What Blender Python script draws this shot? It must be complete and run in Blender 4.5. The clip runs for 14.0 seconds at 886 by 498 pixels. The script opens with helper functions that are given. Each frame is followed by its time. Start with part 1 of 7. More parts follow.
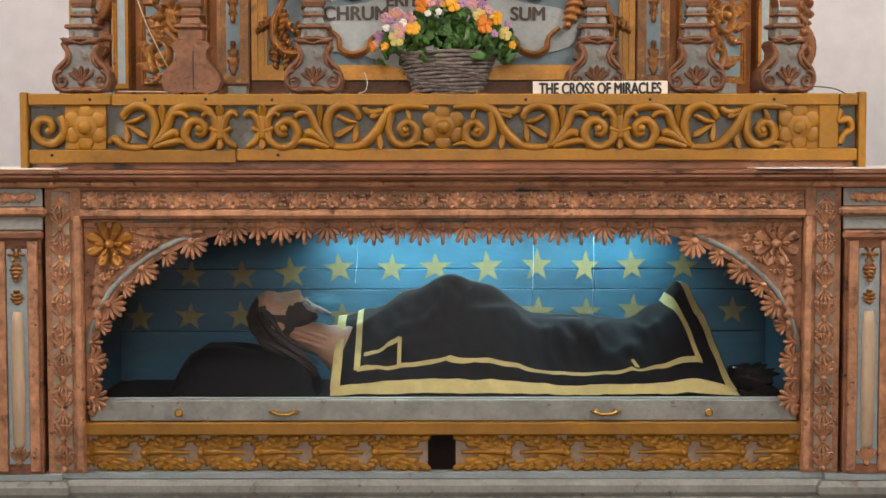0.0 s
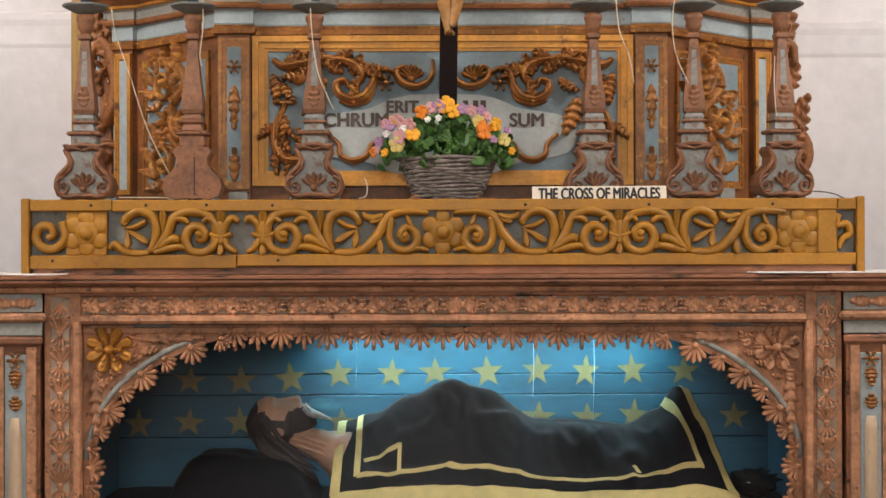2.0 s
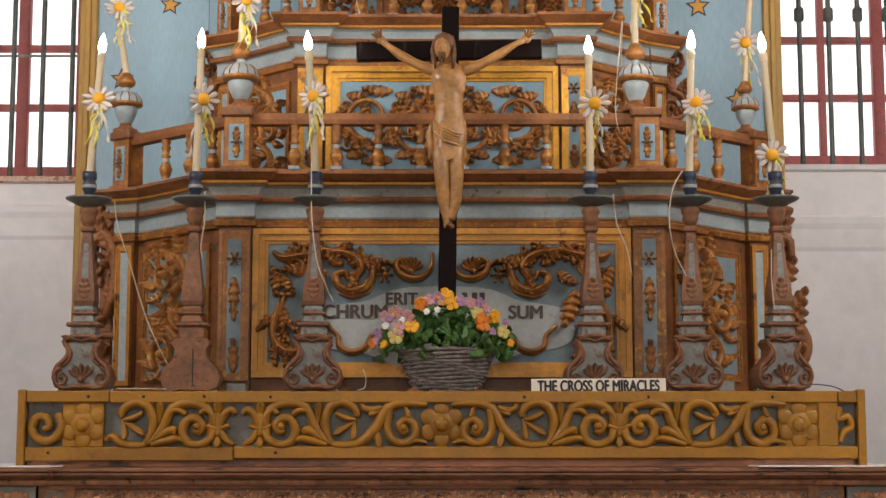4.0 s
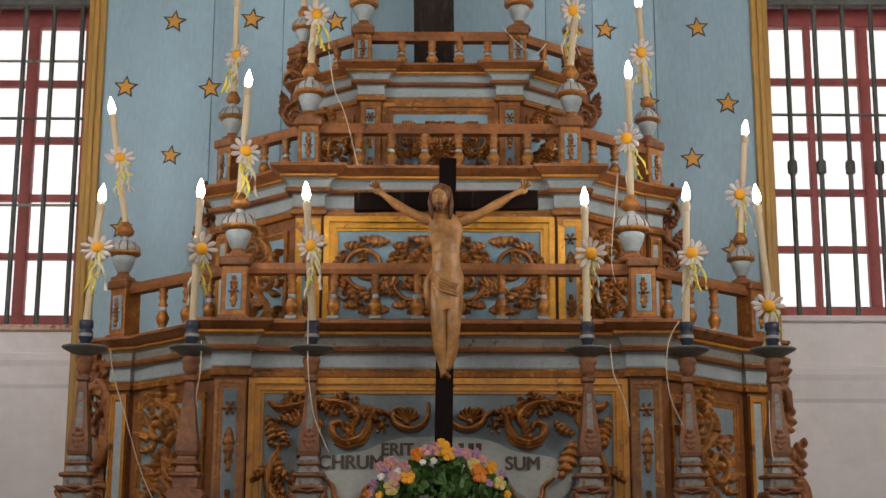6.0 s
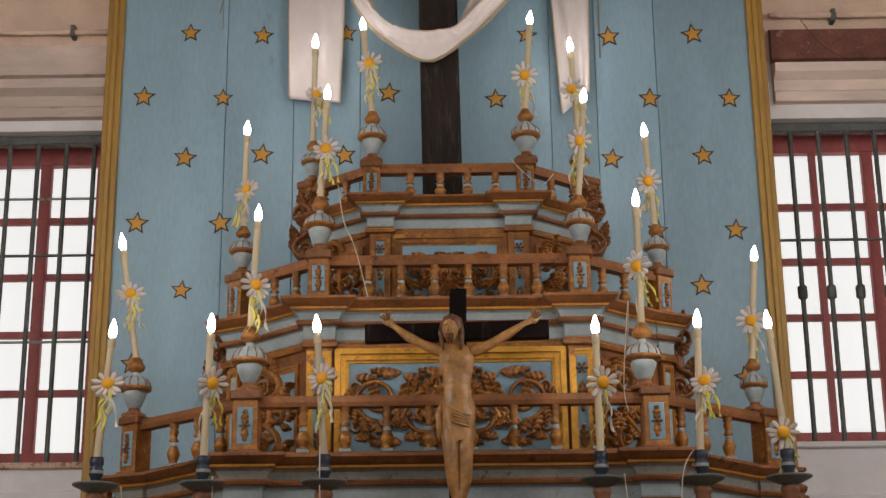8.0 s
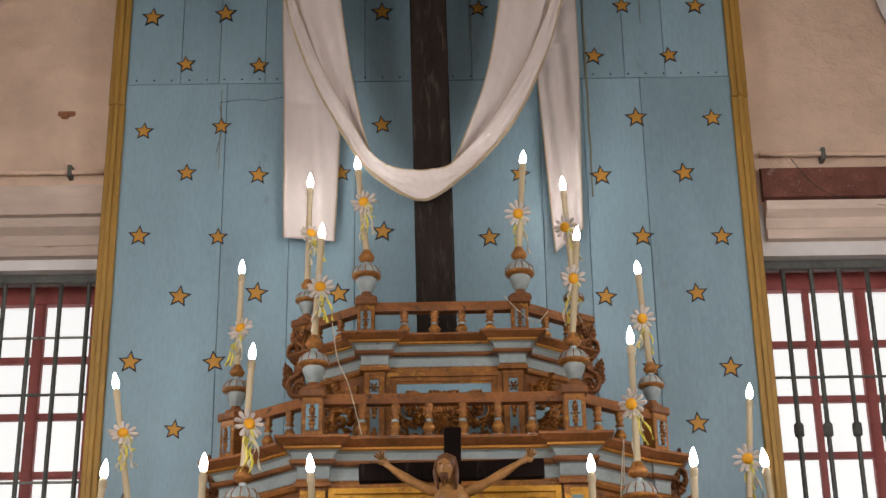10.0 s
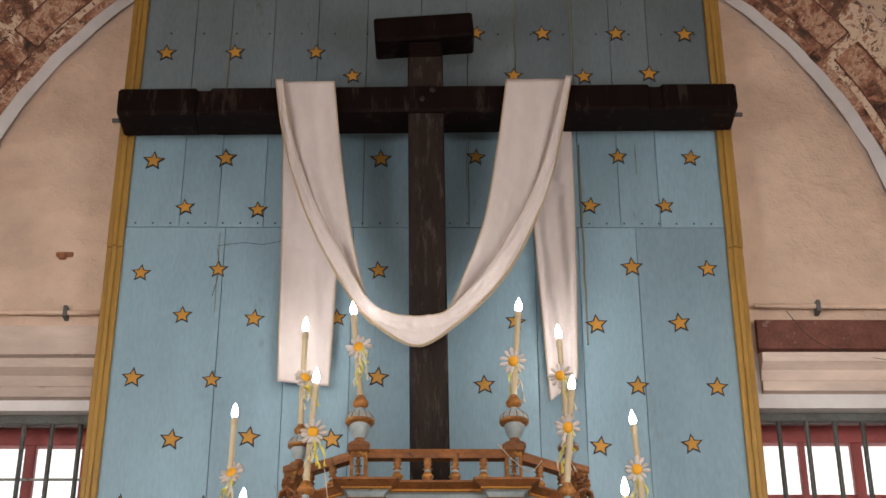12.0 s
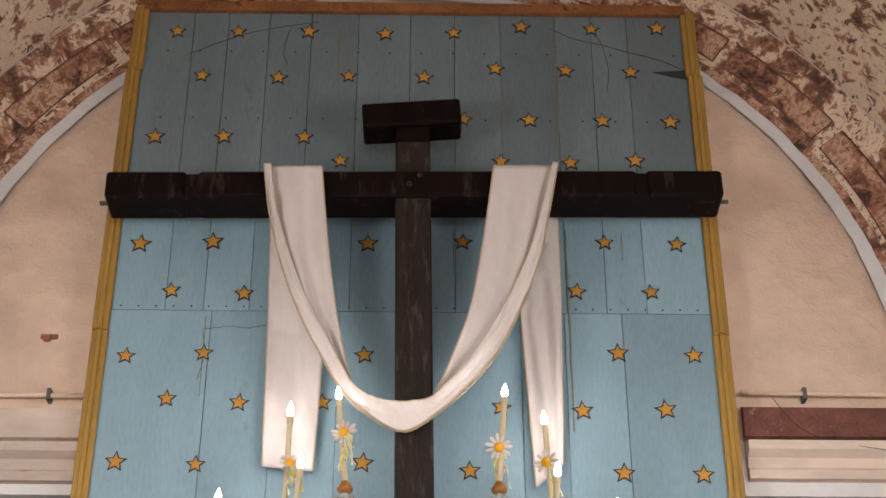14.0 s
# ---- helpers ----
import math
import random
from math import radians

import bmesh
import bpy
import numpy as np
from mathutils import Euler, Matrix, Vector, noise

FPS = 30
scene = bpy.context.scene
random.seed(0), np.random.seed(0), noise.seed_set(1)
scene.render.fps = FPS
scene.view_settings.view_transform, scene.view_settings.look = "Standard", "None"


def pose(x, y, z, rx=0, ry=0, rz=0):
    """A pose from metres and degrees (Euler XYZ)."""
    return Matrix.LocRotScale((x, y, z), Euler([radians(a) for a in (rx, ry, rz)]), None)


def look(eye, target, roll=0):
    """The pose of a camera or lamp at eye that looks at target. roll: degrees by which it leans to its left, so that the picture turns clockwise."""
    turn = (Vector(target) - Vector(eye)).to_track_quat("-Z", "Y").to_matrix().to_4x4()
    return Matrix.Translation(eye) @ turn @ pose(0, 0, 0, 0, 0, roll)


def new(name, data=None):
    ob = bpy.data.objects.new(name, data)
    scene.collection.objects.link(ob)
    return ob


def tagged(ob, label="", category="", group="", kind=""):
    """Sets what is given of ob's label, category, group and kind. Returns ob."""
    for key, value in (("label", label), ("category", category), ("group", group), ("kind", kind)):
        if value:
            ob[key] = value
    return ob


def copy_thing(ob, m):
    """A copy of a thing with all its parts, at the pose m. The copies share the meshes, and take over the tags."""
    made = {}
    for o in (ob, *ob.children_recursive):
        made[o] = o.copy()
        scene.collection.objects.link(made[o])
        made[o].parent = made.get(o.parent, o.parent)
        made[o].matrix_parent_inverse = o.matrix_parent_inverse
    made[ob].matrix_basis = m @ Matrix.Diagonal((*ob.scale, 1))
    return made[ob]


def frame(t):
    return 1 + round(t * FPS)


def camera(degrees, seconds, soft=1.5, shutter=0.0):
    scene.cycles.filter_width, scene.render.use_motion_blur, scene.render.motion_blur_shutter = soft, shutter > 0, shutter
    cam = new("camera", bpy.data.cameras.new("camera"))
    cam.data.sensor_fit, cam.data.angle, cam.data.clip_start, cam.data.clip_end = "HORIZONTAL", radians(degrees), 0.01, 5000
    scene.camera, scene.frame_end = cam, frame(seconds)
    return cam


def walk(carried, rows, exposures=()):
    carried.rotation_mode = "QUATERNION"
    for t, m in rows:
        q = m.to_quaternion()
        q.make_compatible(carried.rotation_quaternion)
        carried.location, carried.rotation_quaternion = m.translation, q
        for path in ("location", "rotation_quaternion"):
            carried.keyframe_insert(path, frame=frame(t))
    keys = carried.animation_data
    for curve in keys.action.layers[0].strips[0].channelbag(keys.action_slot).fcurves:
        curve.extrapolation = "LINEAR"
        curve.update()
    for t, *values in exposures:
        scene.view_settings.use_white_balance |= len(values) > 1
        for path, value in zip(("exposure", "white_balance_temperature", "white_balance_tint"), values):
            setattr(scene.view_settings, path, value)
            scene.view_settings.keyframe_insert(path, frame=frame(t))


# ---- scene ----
FOV = 31.6
EYE = (0.0, -0.816, 1.36)
cam = camera(FOV, 14.0)
# seconds, yaw, pitch, roll: the camera stands at one spot and tilts up
ROWS = [
    (0.0, 0.000, -3.549, -0.063),
    (0.5, 0.043, -3.227, -0.085),
    (1.0, -0.003, -2.802, -0.217),
    (1.5, -0.105, -1.480, -0.246),
    (2.0, -0.008, 0.287, -0.174),
    (2.5, 0.052, 2.265, -0.007),
    (3.0, -0.015, 4.099, 0.032),
    (3.2, -0.063, 4.754, -0.020),
    (5.3, -0.020, 11.110, 0.017),
    (5.5, -0.099, 11.633, 0.274),
    (6.0, -0.174, 12.778, 0.156),
    (6.5, -0.069, 13.830, -0.170),
    (7.0, 0.054, 14.907, -0.423),
    (7.5, 0.115, 16.155, -0.540),
    (8.0, 0.197, 17.559, -0.646),
    (8.2, 0.185, 18.093, -0.653),
    (10.3, -0.193, 23.530, -0.970),
    (10.5, -0.219, 24.193, -1.040),
    (11.0, -0.241, 25.682, -0.837),
    (11.5, -0.241, 26.897, -0.429),
    (12.0, -0.328, 27.956, -0.066),
    (12.5, -0.487, 28.904, 0.114),
    (13.0, -0.673, 29.622, 0.133),
    (13.5, -0.829, 30.226, 0.088),
    (14.0, -0.895, 31.059, 0.053),
]
walk(cam, [(t, pose(*EYE, 0, 0, yaw) @ pose(0, 0, 0, 90 + pitch, 0, 0) @ pose(0, 0, 0, 0, 0, roll)) for t, yaw, pitch, roll in ROWS], [(0, 0.58), (2, 0.52), (3, 0.22), (5.5, -0.46), (8, -0.84), (10.5, -0.62), (14, -0.17)])

# ---- world and large lights ----
world = bpy.data.worlds.new("world")
scene.world = world
world.use_nodes = True
wn = world.node_tree
sky = wn.nodes.new("ShaderNodeTexSky")
sky.sky_type, sky.sun_disc, sky.sun_elevation, sky.sun_rotation = "NISHITA", False, radians(50), radians(150)
wn.nodes["Background"].inputs["Strength"].default_value = 0.12
wn.links.new(sky.outputs["Color"], wn.nodes["Background"].inputs["Color"])


def area_lamp(name, eye, target, w, h, power, colour):
    d = bpy.data.lights.new(name, "AREA")
    d.shape, d.size, d.size_y, d.energy, d.color = "RECTANGLE", w, h, power, colour
    ob = new(name, d)
    ob.matrix_world = look(eye, target)
    return tagged(ob, kind="structure")


# added daylight lamps for an unseen nave door and high side windows
area_lamp("unseen_door_daylight", (0.0, -8.6, 3.2), (0, 5, 1.8), 3.2, 4.0, 235, (1.0, 0.96, 0.92))
area_lamp("unseen_window_daylight", (-2.98, 3.0, 4.0), (-0.9, 6.9, 3.0), 1.5, 1.3, 95, (1.0, 0.93, 0.87))
area_lamp("unseen_window_daylight", (2.98, 3.0, 4.0), (0.9, 6.9, 3.0), 1.5, 1.3, 95, (1.0, 0.93, 0.87))
# strip lamp under the lid of the glass case
strip = area_lamp("case_strip_lamp", (0.20, 5.43, 1.098), (0.20, 5.52, 0.44), 1.35, 0.03, 9.5, (0.55, 0.90, 1.0))
strip.data.spread = radians(125)

# ---- materials ----
def material(name, base, rough=0.6, metal=0.0, dark=0.55, light=1.25, scale=6.0, wear=None, wear_at=0.62, grain=(1, 1, 1), bump=0.25, fine=60.0, hue=None, spec=0.5, deep=0.004):
    """Paint, wood, stone or gilt: two scales of colour variation, worn patches of a second colour, relief."""
    m = bpy.data.materials.new(name)
    m.use_nodes = True
    t = m.node_tree
    n, l = t.nodes, t.links
    b = n["Principled BSDF"]
    co = n.new("ShaderNodeTexCoord")
    mp = n.new("ShaderNodeMapping")
    mp.inputs["Scale"].default_value = grain
    l.new(co.outputs["Object"], mp.inputs["Vector"])
    big = n.new("ShaderNodeTexNoise")
    big.inputs["Scale"].default_value, big.inputs["Detail"].default_value, big.inputs["Roughness"].default_value = scale, 6, 0.65
    small = n.new("ShaderNodeTexNoise")
    small.inputs["Scale"].default_value, small.inputs["Detail"].default_value = fine, 4
    for q in (big, small):
        l.new(mp.outputs["Vector"], q.inputs["Vector"])
    mixed = n.new("ShaderNodeMath")
    mixed.operation = "MULTIPLY_ADD"
    l.new(small.outputs["Fac"], mixed.inputs[0])
    mixed.inputs[1].default_value = 0.45
    l.new(big.outputs["Fac"], mixed.inputs[2])
    ramp = n.new("ShaderNodeValToRGB")
    e = ramp.color_ramp.elements
    e[0].position, e[1].position = 0.45, 1.0
    e[0].color = (*[min(1, c * dark) for c in base], 1)
    e[1].color = (*[min(1, c * light) for c in (hue or base)], 1)
    l.new(mixed.outputs[0], ramp.inputs["Fac"])
    out = ramp.outputs["Color"]
    oi = n.new("ShaderNodeObjectInfo")
    vary = n.new("ShaderNodeHueSaturation")
    mr = n.new("ShaderNodeMapRange")
    mr.inputs["To Min"].default_value, mr.inputs["To Max"].default_value = 0.88, 1.1
    l.new(oi.outputs["Random"], mr.inputs["Value"])
    l.new(mr.outputs["Result"], vary.inputs["Value"])
    l.new(out, vary.inputs["Color"])
    out = vary.outputs["Color"]
    if wear:
        wn_ = n.new("ShaderNodeTexNoise")
        wn_.inputs["Scale"].default_value, wn_.inputs["Detail"].default_value, wn_.inputs["Roughness"].default_value = scale * 2.3, 8, 0.7
        l.new(mp.outputs["Vector"], wn_.inputs["Vector"])
        wr = n.new("ShaderNodeValToRGB")
        wr.color_ramp.elements[0].position, wr.color_ramp.elements[1].position = wear_at - 0.03, wear_at + 0.04
        l.new(wn_.outputs["Fac"], wr.inputs["Fac"])
        mx = n.new("ShaderNodeMix")
        mx.data_type = "RGBA"
        l.new(wr.outputs["Color"], mx.inputs["Factor"])
        l.new(out, mx.inputs["A"])
        mx.inputs["B"].default_value = (*wear, 1)
        out = mx.outputs["Result"]
    l.new(out, b.inputs["Base Color"])
    rr = n.new("ShaderNodeMapRange")
    rr.inputs["To Min"].default_value, rr.inputs["To Max"].default_value = max(0.05, rough - 0.12), min(1, rough + 0.15)
    l.new(mixed.outputs[0], rr.inputs["Value"])
    l.new(rr.outputs["Result"], b.inputs["Roughness"])
    b.inputs["Metallic"].default_value = metal
    bp = n.new("ShaderNodeBump")
    bp.inputs["Strength"].default_value, bp.inputs["Distance"].default_value = bump, deep
    b.inputs["Specular IOR Level"].default_value = spec
    l.new(mixed.outputs[0], bp.inputs["Height"])
    l.new(bp.outputs["Normal"], b.inputs["Normal"])
    return m


def fresco(name, stops, scale):
    """Flaking wall painting: patches of several colours, broken up at three scales."""
    m = bpy.data.materials.new(name)
    m.use_nodes = True
    t = m.node_tree
    n, l = t.nodes, t.links
    b = n["Principled BSDF"]
    b.inputs["Roughness"].default_value = 0.9
    co = n.new("ShaderNodeTexCoord")
    big, mid = n.new("ShaderNodeTexNoise"), n.new("ShaderNodeTexNoise")
    for q, k, d in ((big, scale, 9), (mid, scale * 5.5, 8)):
        q.inputs["Scale"].default_value, q.inputs["Detail"].default_value, q.inputs["Roughness"].default_value, q.inputs["Distortion"].default_value = k, d, 0.68, 1.1
        l.new(co.outputs["Object"], q.inputs["Vector"])
    mx = n.new("ShaderNodeMath")
    mx.operation = "MULTIPLY_ADD"
    mx.inputs[1].default_value = 0.55
    l.new(mid.outputs["Fac"], mx.inputs[0])
    l.new(big.outputs["Fac"], mx.inputs[2])
    ramp = n.new("ShaderNodeValToRGB")
    e = ramp.color_ramp.elements
    e[0].position, e[0].color = stops[0][0], (*stops[0][1], 1)
    e[1].position, e[1].color = stops[-1][0], (*stops[-1][1], 1)
    for p, c in stops[1:-1]:
        e.new(p).color = (*c, 1)
    l.new(mx.outputs[0], ramp.inputs["Fac"])
    flake, cut, mix = n.new("ShaderNodeTexNoise"), n.new("ShaderNodeMapRange"), n.new("ShaderNodeMix")
    flake.inputs["Scale"].default_value, flake.inputs["Detail"].default_value, flake.inputs["Roughness"].default_value = scale * 7, 7, 0.7
    flake.inputs["Distortion"].default_value = 0.6
    cut.inputs["From Min"].default_value, cut.inputs["From Max"].default_value = 0.575, 0.60
    l.new(co.outputs["Object"], flake.inputs["Vector"])
    l.new(flake.outputs["Fac"], cut.inputs["Value"])
    mix.data_type = "RGBA"
    l.new(cut.outputs["Result"], mix.inputs[0])
    l.new(ramp.outputs["Color"], mix.inputs[6])
    mix.inputs[7].default_value = (0.15, 0.085, 0.06, 1)
    l.new(mix.outputs[2], b.inputs["Base Color"])
    bp = n.new("ShaderNodeBump")
    bp.inputs["Strength"].default_value, bp.inputs["Distance"].default_value = 0.9, 0.015
    l.new(mx.outputs[0], bp.inputs["Height"])
    l.new(bp.outputs["Normal"], b.inputs["Normal"])
    return m


def plain(name, base, rough=0.5, metal=0.0, emit=0.0):
    m = bpy.data.materials.new(name)
    m.use_nodes = True
    b = m.node_tree.nodes["Principled BSDF"]
    b.inputs["Base Color"].default_value, b.inputs["Roughness"].default_value, b.inputs["Metallic"].default_value = (*base, 1), rough, metal
    if emit:
        b.inputs["Emission Color"].default_value, b.inputs["Emission Strength"].default_value = (*base, 1), emit
    return m


def glass(name, tint=(1, 1, 1), rough=0.03):
    m = bpy.data.materials.new(name)
    m.use_nodes = True
    t = m.node_tree
    n, l = t.nodes, t.links
    n.remove(n["Principled BSDF"])
    tr, gl, mx, fr = n.new("ShaderNodeBsdfTransparent"), n.new("ShaderNodeBsdfGlossy"), n.new("ShaderNodeMixShader"), n.new("ShaderNodeFresnel")
    tr.inputs["Color"].default_value = (*tint, 1)
    gl.inputs["Roughness"].default_value = rough
    fr.inputs["IOR"].default_value = 1.35
    l.new(fr.outputs["Fac"], mx.inputs["Fac"])
    l.new(tr.outputs["BSDF"], mx.inputs[1])
    l.new(gl.outputs["BSDF"], mx.inputs[2])
    l.new(mx.outputs["Shader"], n["Material Output"].inputs["Surface"])
    return m


WOOD = material("aged_wood", (0.225, 0.085, 0.026), 0.48, 0, 0.42, 1.7, 6, (0.065, 0.03, 0.016), 0.62, (1, 1, 1), 0.4)
WOOD_GILT = material("wood_with_worn_gilding", (0.30, 0.120, 0.028), 0.37, 0.2, 0.36, 1.65, 9, (0.50, 0.24, 0.042), 0.585, (1, 1, 1), 0.4)
TURNED = material("brown_painted_candlestick", (0.20, 0.083, 0.036), 0.48, 0, 0.42, 1.55, 12, (0.09, 0.042, 0.022), 0.61, (1, 1, 1), 0.4)
DULL = material("dull_blue_grey_paint", (0.215, 0.215, 0.195), 0.5, 0, 0.55, 1.3, 10, (0.14, 0.075, 0.045), 0.56, (1, 1, 1), 0.3)
FIELD_BR = material("greyish_brown_paint", (0.35, 0.26, 0.185), 0.55, 0, 0.6, 1.3, 8, (0.13, 0.07, 0.045), 0.62, (1, 1, 1), 0.35)
GILT = material("old_gilding", (0.72, 0.37, 0.05), 0.36, 0.55, 0.55, 1.25, 7, (0.30, 0.12, 0.04), 0.60, (1, 1, 1), 0.3)
OCHRE = material("ochre_paint", (0.36, 0.162, 0.010), 0.42, 0, 0.62, 1.2, 5, (0.20, 0.075, 0.012), 0.68, (1, 1, 1), 0.25)
TERRA = material("faded_red_paint_on_wood", (0.41, 0.180, 0.080), 0.55, 0, 0.36, 1.55, 9, (0.10, 0.045, 0.025), 0.61, (1, 1, 1), 0.5, 45, (0.46, 0.225, 0.118))
TERRA_DK = material("dark_stained_wood", (0.23, 0.095, 0.046), 0.5, 0, 0.35, 2.0, 4, (0.03, 0.016, 0.010), 0.58, (0.4, 1, 1.6), 0.5)
GREY = material("pale_grey_paint", (0.30, 0.305, 0.275), 0.5, 0, 0.6, 1.25, 6, (0.15, 0.10, 0.07), 0.63, (1, 1, 1), 0.3)
SILVER = material("blue_grey_paint", (0.32, 0.375, 0.385), 0.5, 0, 0.7, 1.2, 5, (0.22, 0.165, 0.12), 0.66, (1, 1, 1), 0.25)
BLUE = material("light_blue_paint", (0.23, 0.375, 0.47), 0.5, 0, 0.7, 1.15, 4, (0.30, 0.32, 0.30), 0.66, (1, 1, 1), 0.2)
# BLUE made greyer and darker: the lower tier's dimmer light put into paint
BLUE_DIM = material("dimmed_grey_blue_paint", (0.205, 0.275, 0.305), 0.5, 0, 0.7, 1.2, 5, (0.15, 0.13, 0.11), 0.65, (1, 1, 1), 0.25)
PLATE = material("pale_grey_plate_paint", (0.42, 0.45, 0.43), 0.5, 0, 0.75, 1.15, 6, (0.25, 0.20, 0.15), 0.66, (1, 1, 1), 0.25)
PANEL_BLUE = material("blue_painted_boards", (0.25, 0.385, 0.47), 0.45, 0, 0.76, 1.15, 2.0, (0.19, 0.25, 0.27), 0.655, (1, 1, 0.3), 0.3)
# the blue boards again, darker: shade above the cross arm put into the colour
PANEL_SHADE = material("shaded_grey_blue_boards", (0.155, 0.205, 0.235), 0.55, 0, 0.70, 1.16, 2.0, (0.10, 0.12, 0.12), 0.640, (1, 1, 0.3), 0.3)
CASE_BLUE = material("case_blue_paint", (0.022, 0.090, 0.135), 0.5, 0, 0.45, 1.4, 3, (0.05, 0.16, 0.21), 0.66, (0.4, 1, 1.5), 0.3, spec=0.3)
OLDGILT = material("dull_worn_gilding", (0.44, 0.20, 0.035), 0.38, 0.4, 0.5, 1.5, 4, (0.15, 0.06, 0.025), 0.62, (1, 1, 1), 0.35)
YELLOW_WOOD = material("yellow_painted_frame", (0.42, 0.24, 0.05), 0.5, 0, 0.7, 1.2, 3, (0.16, 0.09, 0.04), 0.72, (1, 1, 0.3), 0.25)
BLACKWOOD = material("black_stained_timber", (0.006, 0.003, 0.0026), 0.5, 0, 0.5, 2.4, 3, (0.030, 0.021, 0.018), 0.60, (2, 2, 0.3), 0.6, spec=0.08)
WORNBLACK = material("worn_black_timber", (0.018, 0.012, 0.010), 0.5, 0, 0.4, 2.2, 5, (0.055, 0.042, 0.036), 0.57, (2, 2, 0.35), 0.6, spec=0.25)
PLASTER = material("white_plaster", (0.79, 0.77, 0.79), 0.85, 0, 0.86, 1.08, 1.2, (0.66, 0.57, 0.52), 0.70, (1, 1, 1), 0.5, 14, deep=0.01)
# stained plaster; warm light up high is partly put into its colour
PLASTER_UP = material("warm_lit_stained_plaster", (0.76, 0.58, 0.46), 0.9, 0, 0.80, 1.12, 2.2, (0.56, 0.40, 0.30), 0.69, (1, 1, 1), 1.0, 6, deep=0.06)
FRESCO = fresco("flaking_fresco", [(0.56, (0.05, 0.048, 0.042)), (0.625, (0.14, 0.085, 0.06)), (0.655, (0.27, 0.11, 0.07)), (0.70, (0.38, 0.20, 0.13)), (0.715, (0.70, 0.55, 0.42)), (0.80, (0.80, 0.67, 0.54)), (0.86, (0.74, 0.59, 0.45)), (0.875, (0.46, 0.25, 0.18)), (0.93, (0.34, 0.17, 0.12))], 1.6)
FRESCO_RED = fresco("red_brown_fresco", [(0.60, (0.05, 0.028, 0.022)), (0.67, (0.17, 0.070, 0.045)), (0.72, (0.30, 0.14, 0.09)), (0.80, (0.46, 0.25, 0.17)), (0.815, (0.62, 0.45, 0.33)), (0.90, (0.40, 0.20, 0.13))], 2.6)
FRESCO_RING = fresco("worn_ring_fresco", [(0.60, (0.05, 0.036, 0.03)), (0.68, (0.18, 0.085, 0.055)), (0.735, (0.34, 0.17, 0.11)), (0.765, (0.48, 0.30, 0.21)), (0.78, (0.70, 0.55, 0.42)), (0.86, (0.76, 0.62, 0.49)), (0.875, (0.42, 0.22, 0.15))], 1.8)
# plaster of the unseen nave walls, kept dark to cut bounced light
NAVE = material("unseen_nave_plaster", (0.40, 0.31, 0.25), 0.9, 0, 0.8, 1.1, 1.2)
DIRTY = material("grimy_plaster", (0.70, 0.58, 0.51), 0.88, 0, 0.72, 1.12, 3.0, (0.40, 0.25, 0.18), 0.66, (0.5, 1, 1.6), 0.9, 9, deep=0.02)
DARKBAND = material("stained_wall_band", (0.16, 0.065, 0.05), 0.85, 0, 0.5, 1.6, 6, (0.33, 0.23, 0.19), 0.64, (1, 1, 1), 0.5)
STONE = material("floor_stone", (0.20, 0.15, 0.12), 0.5, 0, 0.7, 1.2, 2)
CERAMIC = material("candle_plastic", (0.56, 0.46, 0.30), 0.45, 0, 0.85, 1.1, 6)
BULB = plain("lit_bulb", (1.0, 0.95, 0.89), 0.3, 0, 104.0)
RED = material("red_painted_window", (0.42, 0.10, 0.095), 0.5, 0, 0.7, 1.2, 6)
IRON = material("dark_iron", (0.10, 0.105, 0.10), 0.55, 0.3, 0.6, 1.6, 12)
BRASS = plain("aged_brass", (0.55, 0.34, 0.10), 0.35, 0.9)
GLASS = glass("clear_glass")
OLD_GLASS = glass("old_window_glass", (1, 1, 1), 0.4)
SHEET = material("white_satin_cloth", (0.70, 0.63, 0.615), 0.42, 0, 0.88, 1.06, 3, None, 0.6, (1, 1, 0.4), 0.35, 30, deep=0.006)
HEM = plain("cream_hem", (0.50, 0.39, 0.26), 0.6)
BLACKCLOTH = material("black_satin_pall", (0.0016, 0.0024, 0.0040), 0.5, 0, 0.5, 1.9, 4, None, 0.6, (1, 1, 1), 0.12, 14, spec=0.07)
BLACKCLOTH.node_tree.nodes["Principled BSDF"].inputs["Sheen Weight"].default_value = 0.012
GOLDTRIM = material("gold_ribbon", (0.62, 0.50, 0.20), 0.38, 0.45, 0.75, 1.2, 12, None, 0.6, (1, 1, 1), 0.3)
SKIN = material("painted_carved_wood", (0.58, 0.33, 0.21), 0.36, 0, 0.7, 1.2, 8)
SKIN_DK = material("varnished_carved_wood", (0.40, 0.200, 0.066), 0.30, 0, 0.5, 1.45, 14, (0.20, 0.085, 0.03), 0.64)
HAIR = material("brown_painted_hair", (0.020, 0.010, 0.008), 0.5, 0, 0.5, 1.6, 14)
STARGOLD = material("star_yellow_paint", (0.55, 0.27, 0.04), 0.6, 0, 0.8, 1.1, 9)
STARBLACK = plain("star_black_outline", (0.022, 0.026, 0.034), 0.6)
STARCASE = material("case_star_paint", (0.18, 0.135, 0.050), 0.6, 0, 0.5, 1.3, 12, (0.06, 0.09, 0.08), 0.62)
WHITE = plain("petal_white", (0.82, 0.80, 0.78), 0.6)
PETAL = material("white_cloth_petal", (0.64, 0.57, 0.53), 0.6, 0, 0.85, 1.1, 30)
YELLOW = plain("petal_yellow", (0.80, 0.38, 0.012), 0.55)
RIBBON = plain("ribbon_yellow", (0.78, 0.68, 0.12), 0.45)
RIBBON_W = plain("ribbon_white", (0.66, 0.62, 0.50), 0.45)
ORANGE = plain("petal_orange", (0.72, 0.22, 0.012), 0.55)
